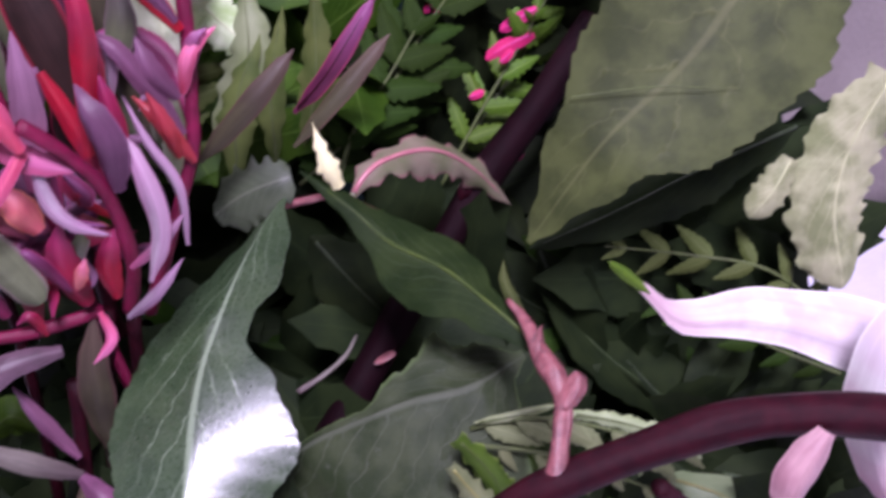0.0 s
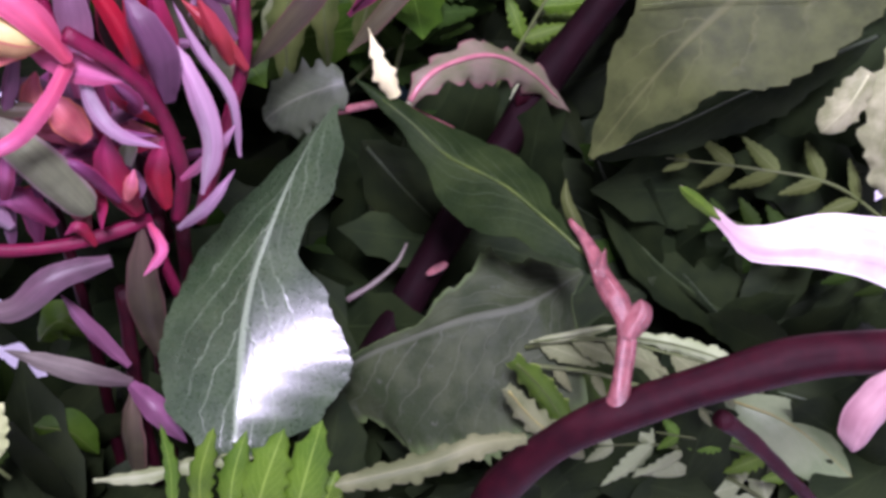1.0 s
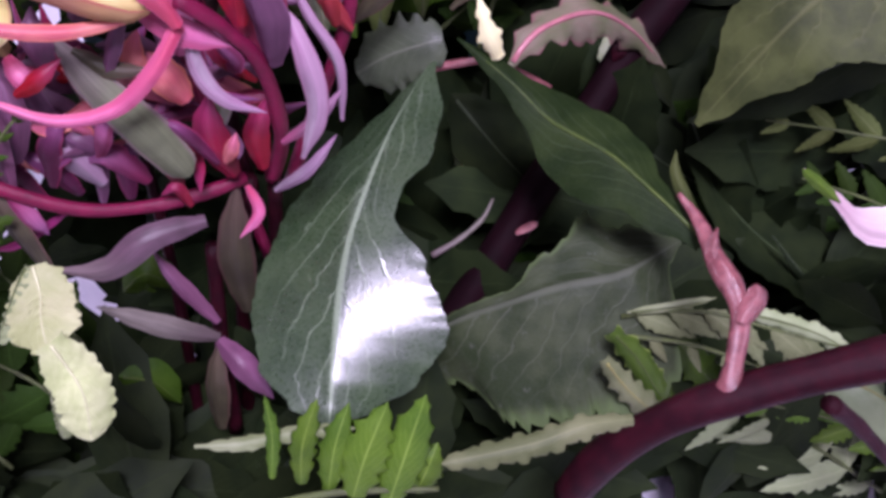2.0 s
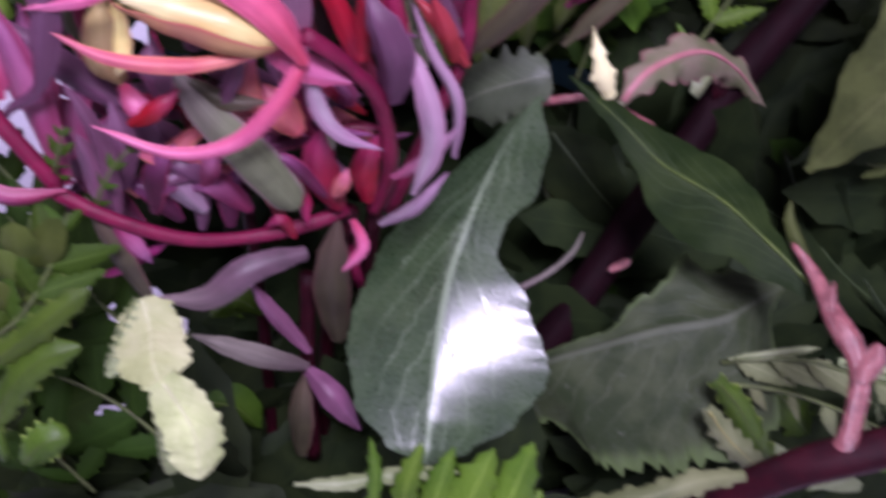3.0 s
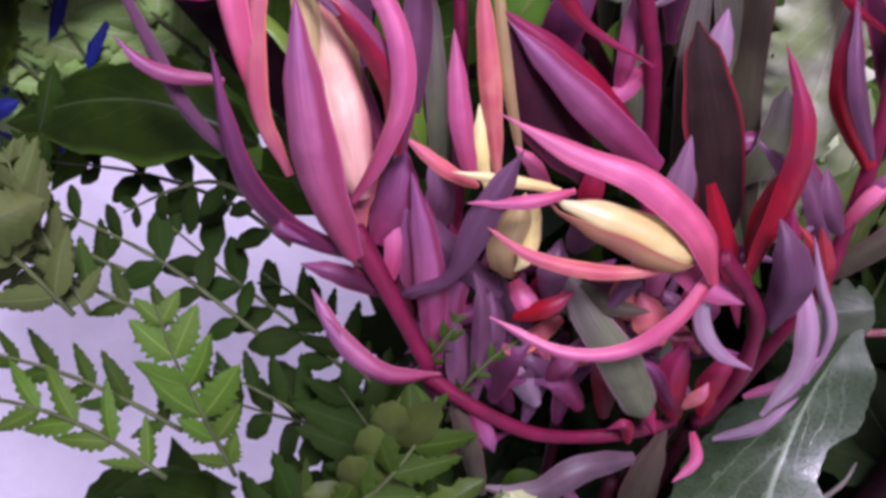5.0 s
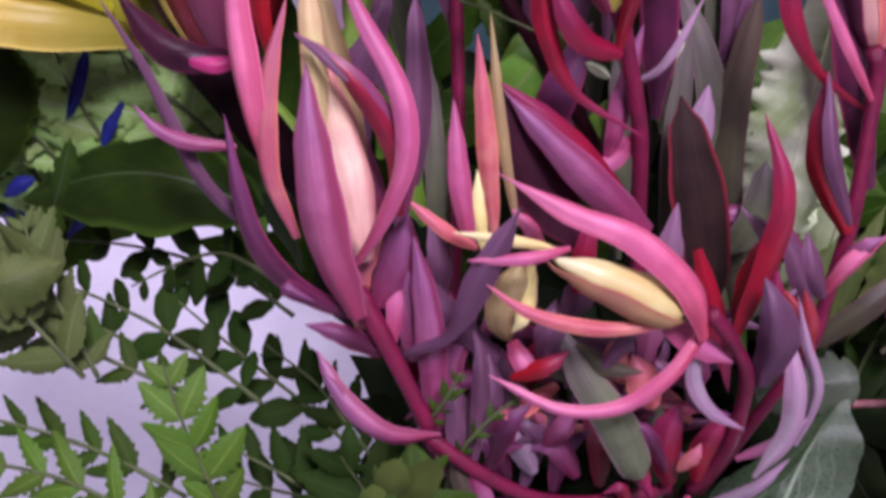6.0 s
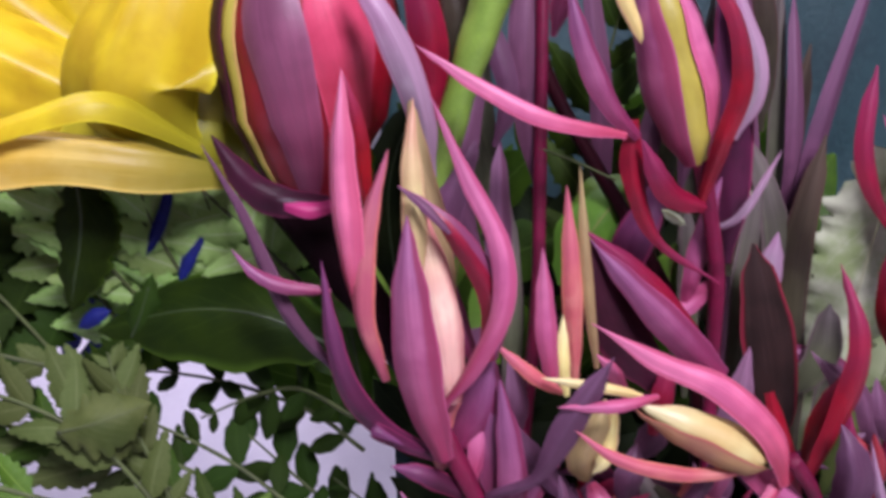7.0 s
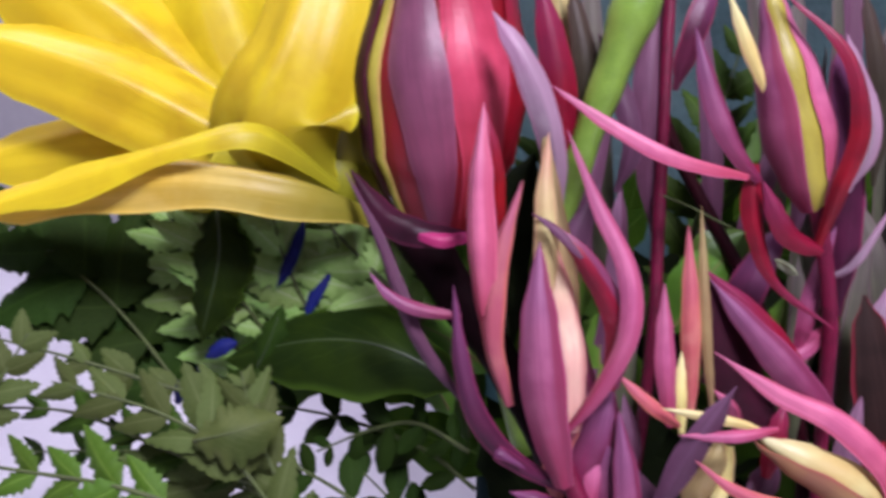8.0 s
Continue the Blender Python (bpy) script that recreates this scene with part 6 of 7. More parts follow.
fern("light green fern frond held upright over the white cloth", [(-0.0780, -0.0040, 0.2049), (-0.0821, -0.0060, 0.2259), (-0.0855, -0.0040, 0.2373), (-0.0882, 0.0000, 0.2472)], 14, 7, FERNLIGHT, angle=50, slim=1.3)
fern("fern frond against the white cloth, shade in its dark colour", [(-0.0546, 0.0240, 0.2088), (-0.0670, 0.0280, 0.2212), (-0.0784, 0.0320, 0.2304), (-0.0946, 0.0380, 0.2447)], 15, 8, FERNSHADE, angle=58, slim=0.95, teeth=0)
fern("fern frond beneath the level leaf, shade in its dark colour", [(-0.0651, 0.0300, 0.2412), (-0.0779, 0.0360, 0.2491), (-0.0997, 0.0440, 0.2540), (-0.1251, 0.0500, 0.2557)], 13, 8, FERNSHADE, angle=58, slim=0.9, teeth=0)
fern("green fern frond spreading over the cloth", [(-0.0860, 0.0100, 0.2339), (-0.1029, 0.0140, 0.2411), (-0.1164, 0.0180, 0.2468), (-0.1355, 0.0220, 0.2500)], 12, 8, FERN, angle=50, slim=0.9)
fern("green fern frond low over the cloth", [(-0.0883, 0.0000, 0.2146), (-0.1036, 0.0040, 0.2231), (-0.1207, 0.0080, 0.2288), (-0.1432, 0.0120, 0.2335)], 14, 9, FERN, angle=45, slim=0.8)
fern("light fern frond at the edge of the bouquet", [(-0.0906, -0.0100, 0.2107), (-0.1041, -0.0060, 0.2203), (-0.1217, 0.0000, 0.2243), (-0.1479, 0.0060, 0.2247)], 16, 9, FERNLIGHT, angle=45, slim=0.8)
fern("grey-green fern frond turned to show its underside", [(-0.1113, 0.0180, 0.2423), (-0.1230, 0.0160, 0.2569), (-0.1226, 0.0160, 0.2649), (-0.1202, 0.0180, 0.2707)], 19, 6, FERNGREY, angle=62, slim=1.15)
fern("green fern frond over the white cloth", [(-0.1123, 0.0100, 0.2517), (-0.1343, 0.0120, 0.2600), (-0.1541, 0.0180, 0.2654), (-0.1768, 0.0220, 0.2652)], 13, 8, FERN, angle=45, slim=0.8)
fern("fern frond standing behind the dark leaf, backlight in its pale colour", [(-0.0886, 0.0460, 0.2683), (-0.0996, 0.0460, 0.2814), (-0.1119, 0.0500, 0.2902), (-0.1274, 0.0540, 0.3018)], 18, 9, FERNBACKLIT, angle=65, slim=1.1)
fern("fern frond standing behind the lily, backlight in its pale colour", [(-0.0779, 0.0440, 0.2781), (-0.0878, 0.0440, 0.2894), (-0.0983, 0.0480, 0.2992), (-0.1097, 0.0520, 0.3115)], 17, 9, FERNBACKLIT, angle=65, slim=1.1)
fern("fern frond lying under the lily, backlight in its pale colour", [(-0.1189, 0.0500, 0.2598), (-0.1271, 0.0520, 0.2753), (-0.1353, 0.0540, 0.2889), (-0.1410, 0.0580, 0.3041)], 18, 9, FERNBACKLIT, angle=65, slim=1.1)
# the lily's shade is in the frond colour here
fern("fern frond under the lily, the lily's shade in its dark colour", [(-0.1365, 0.0500, 0.2570), (-0.1506, 0.0500, 0.2776), (-0.1641, 0.0520, 0.2899), (-0.1830, 0.0540, 0.3022)], 26, 8, FERNSHADE, angle=60, slim=1.5)
fern("fern frond below the lily, shade in its dark colour", [(-0.1375, 0.0560, 0.2638), (-0.1506, 0.0560, 0.2816), (-0.1599, 0.0560, 0.2889), (-0.1734, 0.0560, 0.2946)], 24, 7, FERNSHADE, angle=60, slim=1.5)
fern("fern frond behind the upright bud, shade in its dark colour", [(-0.0667, 0.0240, 0.2534), (-0.0784, 0.0300, 0.2578), (-0.0892, 0.0340, 0.2547), (-0.1031, 0.0380, 0.2472)], 12, 6, FERNSHADE, angle=62, slim=0.9, teeth=0)
fern("pale fern frond seen from below under the cane", [(0.0970, -0.0120, 0.1580), (0.1070, -0.0140, 0.1590), (0.1180, -0.0180, 0.1590), (0.1290, -0.0220, 0.1550), (0.1470, -0.0260, 0.1470)], 19, 9, FERNDUN, angle=46, slim=0.75, skip=(-1,))
fern("pale fern frond seen from below under the cane", [(0.0980, -0.0180, 0.1570), (0.1110, -0.0180, 0.1510), (0.1230, -0.0200, 0.1440), (0.1390, -0.0220, 0.1320)], 12, 6, FERNDUN, angle=50, slim=0.8, skip=(-1,))
single("fern_leaflet", "pale toothed fern leaflet lying along the frond", [(0.1210, -0.0200, 0.1610), (0.1310, -0.0220, 0.1570), (0.1410, -0.0240, 0.1510), (0.1490, -0.0260, 0.1430)], 5.5, FERNSOFT, BLUNT, "fern", teeth=11, tooth=0.22, lobes=0.2)
single("fern_leaflet", "narrow pale fern leaflet lying along the frond", [(0.0980, -0.0140, 0.1610), (0.1080, -0.0140, 0.1600), (0.1190, -0.0140, 0.1600)], 2.4, FERNSOFT, STRAP, "fern")
single("fern_leaflet", "bright green toothed fern leaflet beside the rose leaf", [(0.0930, -0.0220, 0.1640), (0.0980, -0.0220, 0.1540), (0.1020, -0.0220, 0.1420), (0.1070, -0.0220, 0.1310)], 9, FERNTIP, BLUNT, "fern", teeth=7, tooth=0.25, lobes=0.2)
single("fern_leaflet", "soft green toothed fern leaflet beside the rose leaf", [(0.0900, -0.0260, 0.1600), (0.0940, -0.0260, 0.1500), (0.0990, -0.0260, 0.1410), (0.1050, -0.0260, 0.1320)], 8, FERNDUN, BLUNT, "fern", teeth=7, tooth=0.25, lobes=0.2)
single("fern_leaflet", "green fern leaflet in the shade under the frond", [(0.1090, -0.0100, 0.1480), (0.1150, -0.0100, 0.1340), (0.1220, -0.0100, 0.1200)], 10, FERN, BLUNT, "fern", teeth=7, tooth=0.2)
fern("fern frond beneath the cane", [(0.1611, -0.0200, 0.0816), (0.1409, -0.0180, 0.1060), (0.1274, -0.0160, 0.1188), (0.1094, -0.0120, 0.1205)], 23, 9, FERNSOFT, angle=60, slim=0.8)
fern("fern frond in the shade at the side", [(0.2050, 0.0200, 0.1385), (0.1877, 0.0240, 0.1572), (0.1687, 0.0300, 0.1640), (0.1459, 0.0340, 0.1712)], 13, 8, FERNGREY, angle=50, slim=0.8)
fern("fern frond in deep shade", [(0.2030, 0.0140, 0.1241), (0.1864, 0.0200, 0.1341), (0.1730, 0.0260, 0.1433), (0.1544, 0.0300, 0.1532)], 12, 8, FERNSHADE, angle=50)
fern("green fern frond behind the rose cane", [(0.0681, 0.0750, 0.1920), (0.0868, 0.0800, 0.2010), (0.1013, 0.0840, 0.2062), (0.1197, 0.0900, 0.2130)], 18, 8, FERNSHADE, angle=55)
fern("bright green fern frond behind the rose cane", [(0.1085, 0.0780, 0.1792), (0.1248, 0.0820, 0.1977), (0.1408, 0.0880, 0.2132), (0.1589, 0.0940, 0.2316)], 17, 9, FERNLIGHT, angle=50, slim=0.8)
fern("fern frond behind the rose cane, shade in its dark colour", [(0.0881, 0.0700, 0.2012), (0.1020, 0.0740, 0.2172), (0.1151, 0.0800, 0.2290), (0.1298, 0.0860, 0.2404)], 20, 8, FERNSHADE, angle=55)
fern("bright fern frond at the back of the bouquet", [(0.1159, 0.0850, 0.1829), (0.1279, 0.0900, 0.1945), (0.1412, 0.0950, 0.2054), (0.1456, 0.0790, 0.2254)], 17, 8, FERNLIGHT, angle=50, slim=0.8)
fern("fern frond at the back of the bouquet, shade in its dark colour", [(0.0776, 0.0600, 0.1927), (0.0879, 0.0660, 0.2095), (0.1002, 0.0700, 0.2199), (0.1128, 0.0760, 0.2320)], 20, 8, FERNSHADE, angle=55)
fern("pale fern frond behind the purple leaves", [(0.0349, 0.0600, 0.2087), (0.0412, 0.0600, 0.2271), (0.0496, 0.0640, 0.2388), (0.0569, 0.0700, 0.2522)], 16, 8, FERNGREY, angle=60)
fern("green fern frond deep among the buds", [(-0.0108, 0.0700, 0.2714), (-0.0072, 0.0720, 0.2953), (-0.0031, 0.0760, 0.3168), (0.0049, 0.0800, 0.3439)], 20, 9, FERN, angle=55)
fern("green fern frond deep among the buds", [(-0.0472, 0.0600, 0.2654), (-0.0417, 0.0640, 0.2912), (-0.0445, 0.0700, 0.3134), (-0.0417, 0.0760, 0.3385)], 18, 9, FERN, angle=55)
fern("green fern sprig between the lower bracts", [(-0.0323, 0.0040, 0.2107), (-0.0288, -0.0020, 0.2237), (-0.0221, -0.0040, 0.2331), (-0.0156, -0.0040, 0.2381)], 4.0, 7, FERN, angle=55, radius=0.6)
fern("green fern sprig between the lower bracts", [(-0.0365, 0.0000, 0.2288), (-0.0314, -0.0040, 0.2381), (-0.0279, -0.0040, 0.2443)], 4.5, 5, FERN, angle=55, radius=0.6)


fern("green fern frond low at the side of the bouquet, shade in its colour", [(-0.0328, -0.0060, 0.1484), (-0.0456, 0.0000, 0.1648), (-0.0629, 0.0060, 0.1737), (-0.0903, 0.0140, 0.1785)], 24, 9, FERNSHADE, angle=60)
fern("green fern frond under the bracts, shade in its colour", [(-0.0318, 0.0060, 0.1674), (-0.0413, 0.0100, 0.1844), (-0.0481, 0.0120, 0.1982), (-0.0562, 0.0160, 0.2116)], 22, 8, FERNSHADE, angle=58)
fern("green fern frond over the edge of the cloth, shade in its colour", [(-0.0554, -0.0100, 0.1453), (-0.0647, -0.0060, 0.1616), (-0.0807, 0.0000, 0.1660), (-0.1040, 0.0080, 0.1614)], 26, 9, FERNSHADE, angle=58)
fern("oval-leaved frond against the white cloth, shade in its dark colour", [(-0.0730, 0.0180, 0.2260), (-0.0830, 0.0240, 0.2320), (-0.0960, 0.0300, 0.2400), (-0.1130, 0.0360, 0.2470), (-0.1280, 0.0400, 0.2510)], 13, 8, FERNSHADE, angle=58, slim=0.95, teeth=0)
fern("fern frond pointing to the white cloth, shade in its dark colour", [(-0.0424, 0.0140, 0.1918), (-0.0582, 0.0200, 0.1956), (-0.0739, 0.0280, 0.1942), (-0.0946, 0.0360, 0.1966)], 17, 9, FERNSHADE, angle=58, slim=0.95, teeth=0)
single("fern_leaflet", "bright green toothed fern leaflet beside the pale leaf", [(-0.0490, -0.0340, 0.2140), (-0.0410, -0.0340, 0.2180), (-0.0320, -0.0330, 0.2230), (-0.0250, -0.0310, 0.2260)], 7.5, FERNTIP, BLUNT, "fern", teeth=10, tooth=0.42, lobes=0.3, m=12)
single("fern_leaflet", "bright green toothed fern leaflet with a rounded end", [(-0.0530, -0.0360, 0.1990), (-0.0450, -0.0360, 0.2090), (-0.0380, -0.0350, 0.2140), (-0.0300, -0.0340, 0.2150)], 9.5, FERNTIP, BLUNT, "fern", teeth=10, tooth=0.38, lobes=0.3, m=12)
single("fern_leaflet", "bright green toothed fern leaflet low at the side", [(-0.0510, -0.0360, 0.1880), (-0.0450, -0.0360, 0.1930), (-0.0400, -0.0350, 0.1930)], 10.0, FERNTIP, BLUNT, "fern", teeth=7, tooth=0.28, lobes=0.2, m=8)
single("fern_leaflet", "green fern leaflet pointing away from its stalk", [(-0.0510, -0.0360, 0.2050), (-0.0570, -0.0360, 0.2030), (-0.0710, -0.0350, 0.1970)], 8.0, FERNTIP, BLUNT, "fern", teeth=7, tooth=0.28, lobes=0.2, m=8)
stalk = thing("fern_stalk", (-0.0540, -0.0360, 0.1900), "green fern stalk carrying toothed leaflets", "fern")
part("stalk", tube([(-0.0540, -0.0360, 0.1900), (-0.0520, -0.0360, 0.2020), (-0.0510, -0.0360, 0.2140), (-0.0490, -0.0360, 0.2240)], [1.1, 1.0, 0.8, 0.5], n=16, sides=8), FERNTIP, stalk)
sprig = thing("leaf_sprig", (-0.0580, -0.0120, 0.1960), "dull green sprig with small rounded leaflets", "leaf sprig")
part("stalk", tube([(-0.0580, -0.0120, 0.1940), (-0.0510, -0.0100, 0.2060), (-0.0450, -0.0080, 0.2160), (-0.0410, -0.0060, 0.2260)], [0.7, 0.6, 0.3]), FERNSTALK, sprig)
for pts, width in ((((-0.0550, -0.0120, 0.2000), (-0.0570, -0.0140, 0.2060), (-0.0620, -0.0140, 0.2080)), 8.5), (((-0.0510, -0.0120, 0.2050), (-0.0510, -0.0140, 0.2130), (-0.0520, -0.0140, 0.2180)), 8.0), (((-0.0480, -0.0100, 0.2100), (-0.0470, -0.0120, 0.2180), (-0.0470, -0.0120, 0.2240)), 8.0), (((-0.0440, -0.0100, 0.2160), (-0.0430, -0.0120, 0.2240), (-0.0420, -0.0120, 0.2300)), 8.0), (((-0.0440, -0.0100, 0.2170), (-0.0380, -0.0120, 0.2230), (-0.0330, -0.0120, 0.2290)), 7.5), (((-0.0490, -0.0100, 0.2080), (-0.0420, -0.0120, 0.2110), (-0.0370, -0.0120, 0.2150)), 7.5)):
    part("leaflet", blade(list(pts), width, [(0, 0.1), (0.25, 0.8), (0.55, 1.0), (0.85, 0.7), (1, 0.08)], cup=0.15), DULLFERN, sprig)


fern("dim green fern frond lying on the cloth", [(-0.1026, 0.0300, 0.2363), (-0.1216, 0.0340, 0.2446), (-0.1440, 0.0380, 0.2472), (-0.1763, 0.0440, 0.2445)], 14, 9, FERNSHADE, angle=50)
fern("green fern frond behind the dark stem, backlight in its pale colour", [(-0.0616, 0.0620, 0.2617), (-0.0703, 0.0600, 0.2775), (-0.0817, 0.0600, 0.2864), (-0.0959, 0.0620, 0.2946)], 18, 8, FERNBACKLIT, angle=60)
single("bright_leaf", "bright green leaf beside the dark stem", [(-0.0606, 0.0500, 0.2630), (-0.0718, 0.0480, 0.2725), (-0.0843, 0.0500, 0.2776)], 12, BRIGHT)


fern("yellow-green fern frond under the cane", [(0.1907, -0.0240, 0.0761), (0.1640, -0.0240, 0.1049), (0.1436, -0.0200, 0.1176), (0.1249, -0.0160, 0.1247)], 16, 9, FERNLIGHT, angle=50)

fern("dim olive fern frond hanging in the shade of the lily", [(-0.1210, 0.0340, 0.2604), (-0.1387, 0.0320, 0.2668), (-0.1546, 0.0300, 0.2730), (-0.1785, 0.0300, 0.2798)], 9, 8, FERNGREY, angle=35, slim=1.5)
fern("soft grey-green fern frond at the side of the cloth", [(-0.1764, 0.0140, 0.2631), (-0.1694, 0.0140, 0.2723), (-0.1659, 0.0160, 0.2780), (-0.1624, 0.0180, 0.2837)], 13, 5, FERNGREY, angle=50, slim=1.3)
fern("soft olive fern frond leaning over the cloth", [(-0.1047, 0.0000, 0.2457), (-0.1165, 0.0020, 0.2618), (-0.1327, 0.0060, 0.2705), (-0.1553, 0.0100, 0.2756)], 17, 8, FERNGREY, angle=48, slim=1.0)
fern("soft olive fern frond rising beside the level leaf", [(-0.1032, 0.0040, 0.2432), (-0.1088, 0.0080, 0.2559), (-0.1135, 0.0120, 0.2658), (-0.1164, 0.0160, 0.2758)], 13, 7, FERNGREY, angle=50, slim=1.0)
fern("bright green fern frond low at the side of the cloth", [(-0.1246, -0.0060, 0.2544), (-0.1397, -0.0040, 0.2584), (-0.1548, 0.0000, 0.2590), (-0.1806, 0.0060, 0.2601)], 17, 7, FERNLIGHT, angle=35, slim=1.0)
fern("fern frond with rounded leaflets in the shade under the bracts", [(-0.0534, 0.0160, 0.1867), (-0.0631, 0.0180, 0.1991), (-0.0731, 0.0200, 0.2065), (-0.0862, 0.0240, 0.2125)], 15, 7, FERNSHADE, angle=62, slim=0.95, skip=(-1,))
fern("fern frond with rounded leaflets in the shade under the bracts", [(-0.0444, 0.0200, 0.1996), (-0.0542, 0.0240, 0.2136), (-0.0614, 0.0280, 0.2240), (-0.0728, 0.0320, 0.2331)], 12, 7, FERNSHADE, angle=55, slim=0.9)
for pts, width in ((((-0.1305, 0.0400, 0.2534), (-0.1239, 0.0360, 0.2606), (-0.1145, 0.0360, 0.2698)), 17), (((-0.1195, 0.0400, 0.2628), (-0.1137, 0.0360, 0.2738), (-0.1097, 0.0360, 0.2849)), 10)):
    single("dark_leaf", "dark green deeply toothed leaf against the pale ferns", list(pts), width, FERNSHADE, OVATE, teeth=6, tooth=0.22)
single("dark_leaf", "dark green leaf hanging under the lily", [(-0.1255, 0.0440, 0.3069), (-0.1245, 0.0400, 0.2941), (-0.1299, 0.0400, 0.2746)], 17, DEEPOLIVE, OVATE, teeth=8, tooth=0.1)
single("grey_leaf", "grey-green toothed leaf at the edge of the cloth", [(-0.1242, 0.0000, 0.2663), (-0.1149, 0.0000, 0.2682), (-0.1057, 0.0040, 0.2700)], 15, FERNGREY, OVATE, teeth=7, tooth=0.15)

fern("fern frond leaning in front of the ribbon, backlight in its white-green colour", [(-0.1007, 0.0460, 0.2673), (-0.1055, 0.0440, 0.2823), (-0.1105, 0.0440, 0.2948), (-0.1142, 0.0460, 0.3107)], 19, 9, FERNBACKLIT, angle=48, slim=0.95)
fern("fern frond under the lily, backlight in its white-green colour", [(-0.1143, 0.0460, 0.2731), (-0.1216, 0.0440, 0.2851), (-0.1278, 0.0440, 0.2962), (-0.1329, 0.0460, 0.3094)], 18, 9, FERNBACKLIT, angle=48, slim=0.95)
fern("fern frond beside the dark stem, backlight in its white-green colour", [(-0.0857, 0.0480, 0.2666), (-0.0908, 0.0460, 0.2817), (-0.0961, 0.0460, 0.2915), (-0.1000, 0.0480, 0.3035)], 17, 9, FERNBACKLIT, angle=48, slim=0.95)
for pts, width, material in ((((0.0407, 0.0500, 0.2106), (0.0434, 0.0500, 0.2344), (0.0537, 0.0540, 0.2548)), 13, WHITEGREEN), (((0.0532, 0.0520, 0.2063), (0.0594, 0.0500, 0.2287), (0.0698, 0.0540, 0.2449)), 11, FERNGREY), (((0.0506, 0.0560, 0.2188), (0.0651, 0.0540, 0.2384), (0.0693, 0.0580, 0.2588)), 14, FERNSOFT), (((0.0647, 0.0500, 0.2092), (0.0691, 0.0480, 0.2317), (0.0773, 0.0500, 0.2517)), 8, FERNGREY), (((0.0733, 0.0540, 0.2120), (0.0808, 0.0520, 0.2304), (0.0861, 0.0560, 0.2539)), 10, FERNGREY), (((0.0336, 0.0460, 0.2258), (0.0374, 0.0460, 0.2465), (0.0471, 0.0500, 0.2647)), 12, UNDERGREY)):
    single("grey_leaf", "pale grey-green leaf standing behind the magenta stem", list(pts), width, material, OVATE, teeth=7, tooth=0.12, twist=(-20, 25))
single("dark_stem_leaf", "dark wine-red stem leaf behind the grey leaves", [(0.0738, 0.0340, 0.2297), (0.0842, 0.0320, 0.2382), (0.0998, 0.0360, 0.2532)], 5.0, PLUM, STRAP)
arch = thing("leucadendron_foliage", (0.0524, 0.0060, 0.2449), "arched mauve leaf beside the magenta stem", "foliage")
part("leaf", blade([(0.0505, 0.0220, 0.2382), (0.0498, 0.0290, 0.2500), (0.0431, 0.0340, 0.2574), (0.0336, 0.0350, 0.2580), (0.0277, 0.0320, 0.2474)], 5.0, BRACT, cup=0.3, twist=(20, -30), n=26), MAUVE, arch)


# ---------------- shaded foliage deep in the bouquet, shade put into most of its colours ---
def filler(name, label, count, lo, hi, size, material, seed):
    rnd = random.Random(seed)
    verts, faces, uvs = [], [], []
    for _ in range(count):
        c = Vector([rnd.uniform(lo[k], hi[k]) for k in range(3)])
        d = Vector((rnd.uniform(-1, 1), rnd.uniform(-0.6, 0.3), rnd.uniform(-0.6, 1))).normalized()
        f = Vector((rnd.uniform(-0.5, 0.5), -1, rnd.uniform(0, 1))).normalized()
        s = d.cross(f).normalized()
        z = s.cross(d)
        length = size * rnd.uniform(0.6, 1.3)
        i0 = len(verts)
        for i in range(9):
            u = i / 8
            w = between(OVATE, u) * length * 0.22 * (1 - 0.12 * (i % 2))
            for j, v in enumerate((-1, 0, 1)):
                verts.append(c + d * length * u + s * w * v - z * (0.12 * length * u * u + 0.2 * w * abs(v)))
                uvs.append((u, j / 2))
        for i in range(8):
            for j in range(2):
                a = i0 + i * 3 + j
                faces.append((a, a + 3, a + 4, a + 1))
    me = bpy.data.meshes.new(name)
    me.from_pydata(verts, [], faces)
    lay = me.uv_layers.new(name="uv")
    for l in me.loops:
        lay.data[l.index].uv = uvs[l.vertex_index]
    for p in me.polygons:
        p.use_smooth = True
    me.materials.append(material)
    return tagged(new(name, me), label, "foliage", kind="stuff")


# the near-black leaf colour paints the shade in the gaps
filler("shaded_foliage", "tangle of leaves deep in the bouquet, shade in their dark green colour", 420, (-0.03, 0.045, 0.06), (0.21, 0.10, 0.150), 0.045, DEEPSHADE, 5)
filler("shaded_foliage", "tangle of leaves behind the stems, shade in their dark green colour", 330, (-0.01, 0.095, 0.10), (0.19, 0.14, 0.255), 0.045, DEEPSHADE, 6)
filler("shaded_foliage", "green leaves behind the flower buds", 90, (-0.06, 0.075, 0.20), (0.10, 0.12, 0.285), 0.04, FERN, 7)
filler("shaded_foliage", "leaves behind the pink stems, shade in their dark colour", 90, (-0.045, 0.070, 0.10), (0.02, 0.11, 0.265), 0.04, DEEPSHADE, 10)
filler("shaded_foliage", "leaves low under the stems, shade in their dark colour", 260, (-0.05, -0.02, 0.05), (0.20, 0.05, 0.115), 0.045, DEEPSHADE, 8)


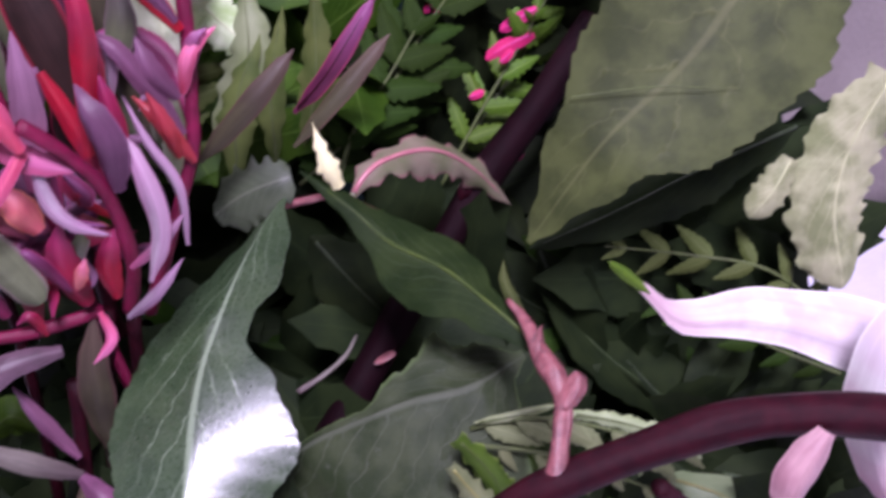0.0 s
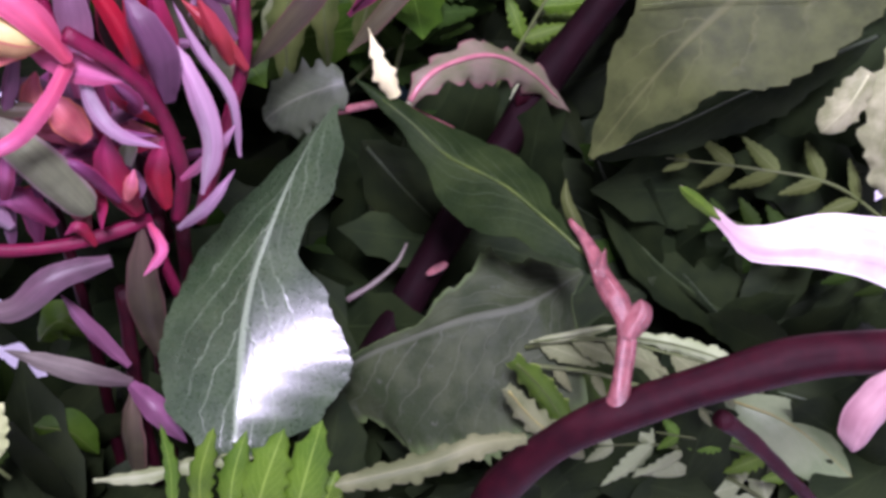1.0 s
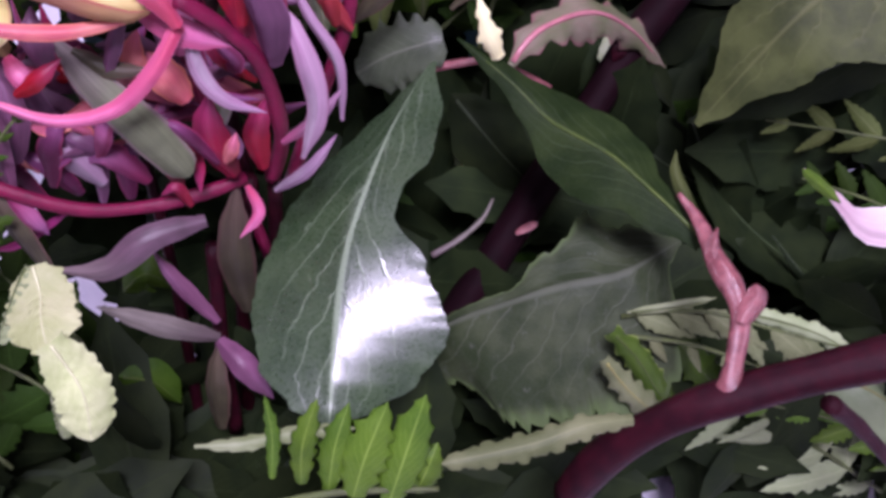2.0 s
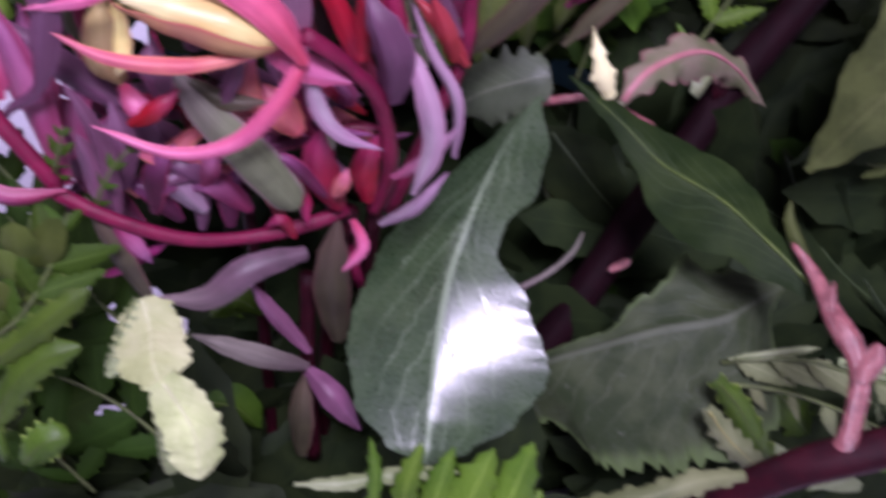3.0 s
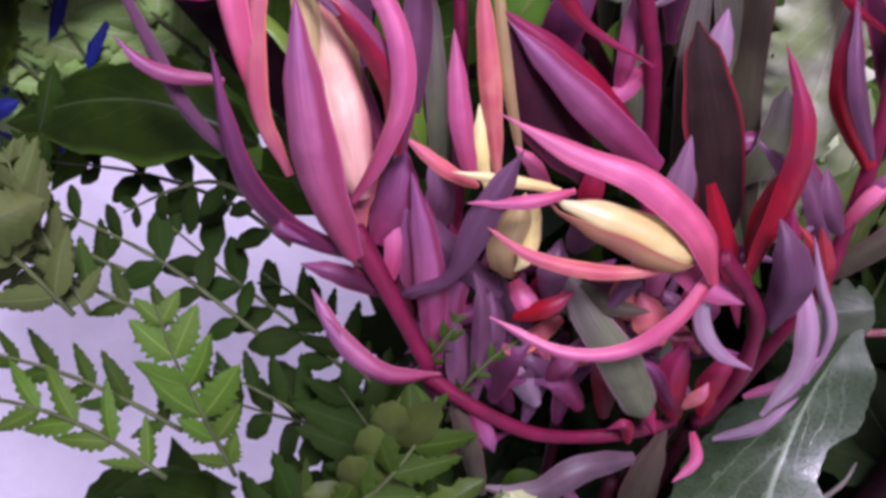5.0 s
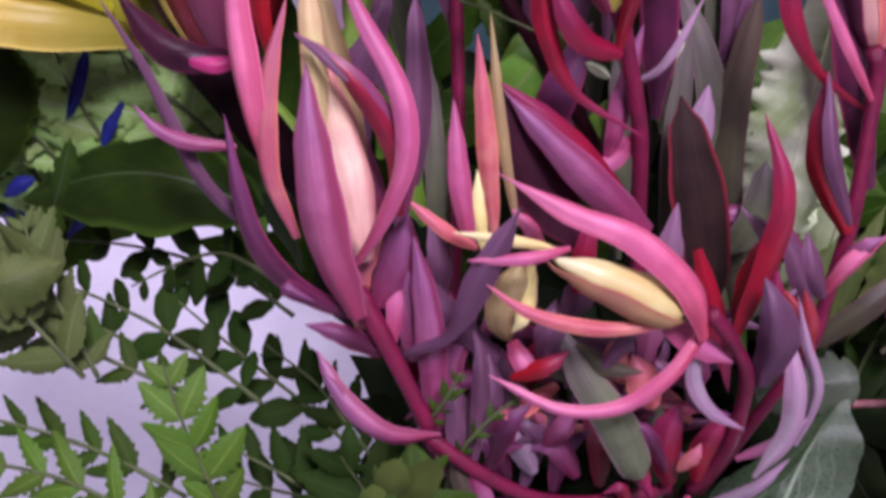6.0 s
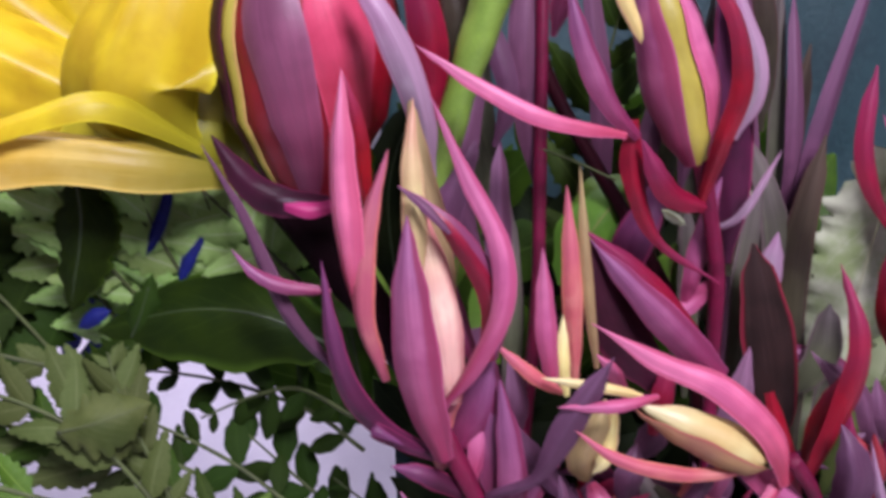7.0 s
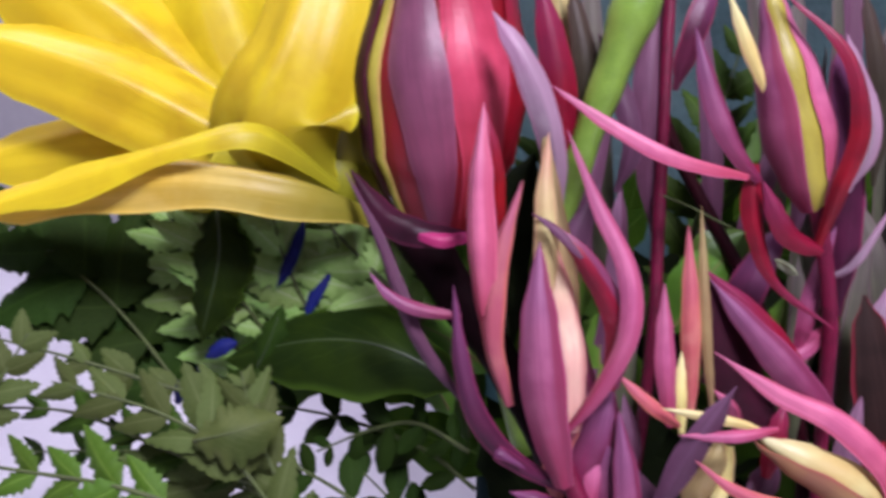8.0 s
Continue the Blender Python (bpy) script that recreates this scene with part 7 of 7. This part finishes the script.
# ---------------- papers behind the bouquet ----------------
def sheet(name, label, x0, x1, z0, z1, y, lean, material, seed, nx=40, nz=24):
    bm = bmesh.new()
    rows = []
    for i in range(nx + 1):
        rows.append([])
        for j in range(nz + 1):
            x, z = x0 + (x1 - x0) * i / nx, z0 + (z1 - z0) * j / nz
            d = 0.010 * noise.noise((x * 22 + seed, z * 9, 1.3)) + 0.004 * noise.noise((x * 60, z * 50, seed)) + 0.010 * math.sin(x * 42 + seed) * (j / nz)
            rows[-1].append(bm.verts.new((x, y + lean * j / nz + d, z + 0.006 * noise.noise((x * 30, seed, 0)) * (j == nz))))
    for i in range(nx):
        for j in range(nz):
            bm.faces.new((rows[i][j], rows[i + 1][j], rows[i + 1][j + 1], rows[i][j + 1]))
    bmesh.ops.solidify(bm, geom=bm.faces[:], thickness=0.0006)
    return tagged(part(name, bm, material, None), label, "wrapping paper")


sheet("wrapping_paper", "crinkled dark teal wrapping paper standing behind the bouquet", -0.06, 0.21, 0.055, 0.47, 0.17, 0.06, TEAL, 2.0)
ribbon = thing("ribbon", (-0.1258, 0.0820, 0.2445), "blue ribbon showing between the pale fern leaflets", "ribbon")
part("ribbon_tail", blade([(-0.1442, 0.0850, 0.2409), (-0.1275, 0.0800, 0.2569), (-0.1152, 0.0800, 0.2764), (-0.1029, 0.0840, 0.2952)], 9, STRAP, n=24), BLUE, ribbon)
part("ribbon_tail", blade([(-0.1485, 0.0880, 0.2398), (-0.1418, 0.0820, 0.2553), (-0.1270, 0.0820, 0.2544)], 9, STRAP, n=20), BLUE, ribbon)
part("ribbon_tail", blade([(-0.1053, 0.0450, 0.3028), (-0.1079, 0.0425, 0.2952), (-0.1122, 0.0425, 0.2867)], 3.2, STRAP, n=16), BLUE, ribbon)
part("ribbon_tail", blade([(-0.0990, 0.0450, 0.2904), (-0.1024, 0.0430, 0.2861), (-0.1054, 0.0425, 0.2799)], 3.2, STRAP, n=16), BLUE, ribbon)
part("ribbon_tail", blade([(-0.1296, 0.0430, 0.2695), (-0.1253, 0.0420, 0.2726), (-0.1219, 0.0430, 0.2734)], 4.0, STRAP, n=16), BLUE, ribbon)
part("ribbon_tail", blade([(-0.1310, 0.0820, 0.2415), (-0.1146, 0.0790, 0.2613), (-0.1090, 0.0820, 0.2814)], 7, STRAP, n=20), BLUE, ribbon)
filler("shaded_foliage", "leaves low at the side of the bouquet, shade in their dark colour", 150, (-0.085, -0.035, 0.055), (-0.02, 0.03, 0.13), 0.045, DEEPSHADE, 9)
sheet("wrapping_paper", "lilac-grey wrapping paper folded behind the leaves", 0.17, 0.42, 0.055, 0.19, 0.20, 0.05, LILACPAPER, 7.0, 24, 12)
# both in the darkened fern colour that carries the shade
filler("shaded_foliage", "fern leaves low over the cloth, shade in their dark colour", 50, (-0.125, 0.005, 0.09), (-0.05, 0.05, 0.165), 0.030, FERNSHADE, 12)
filler("shaded_foliage", "mid-green leaves between the rose leaves, darkened in colour for shade", 26, (0.02, 0.04, 0.11), (0.20, 0.08, 0.165), 0.022, FERNSHADE, 14)

filler("shaded_foliage", "green leaves behind the pale ferns and the ribbon", 70, (-0.1600, 0.0950, 0.2408), (-0.0828, 0.1100, 0.2905), 0.032, FERN, 21)
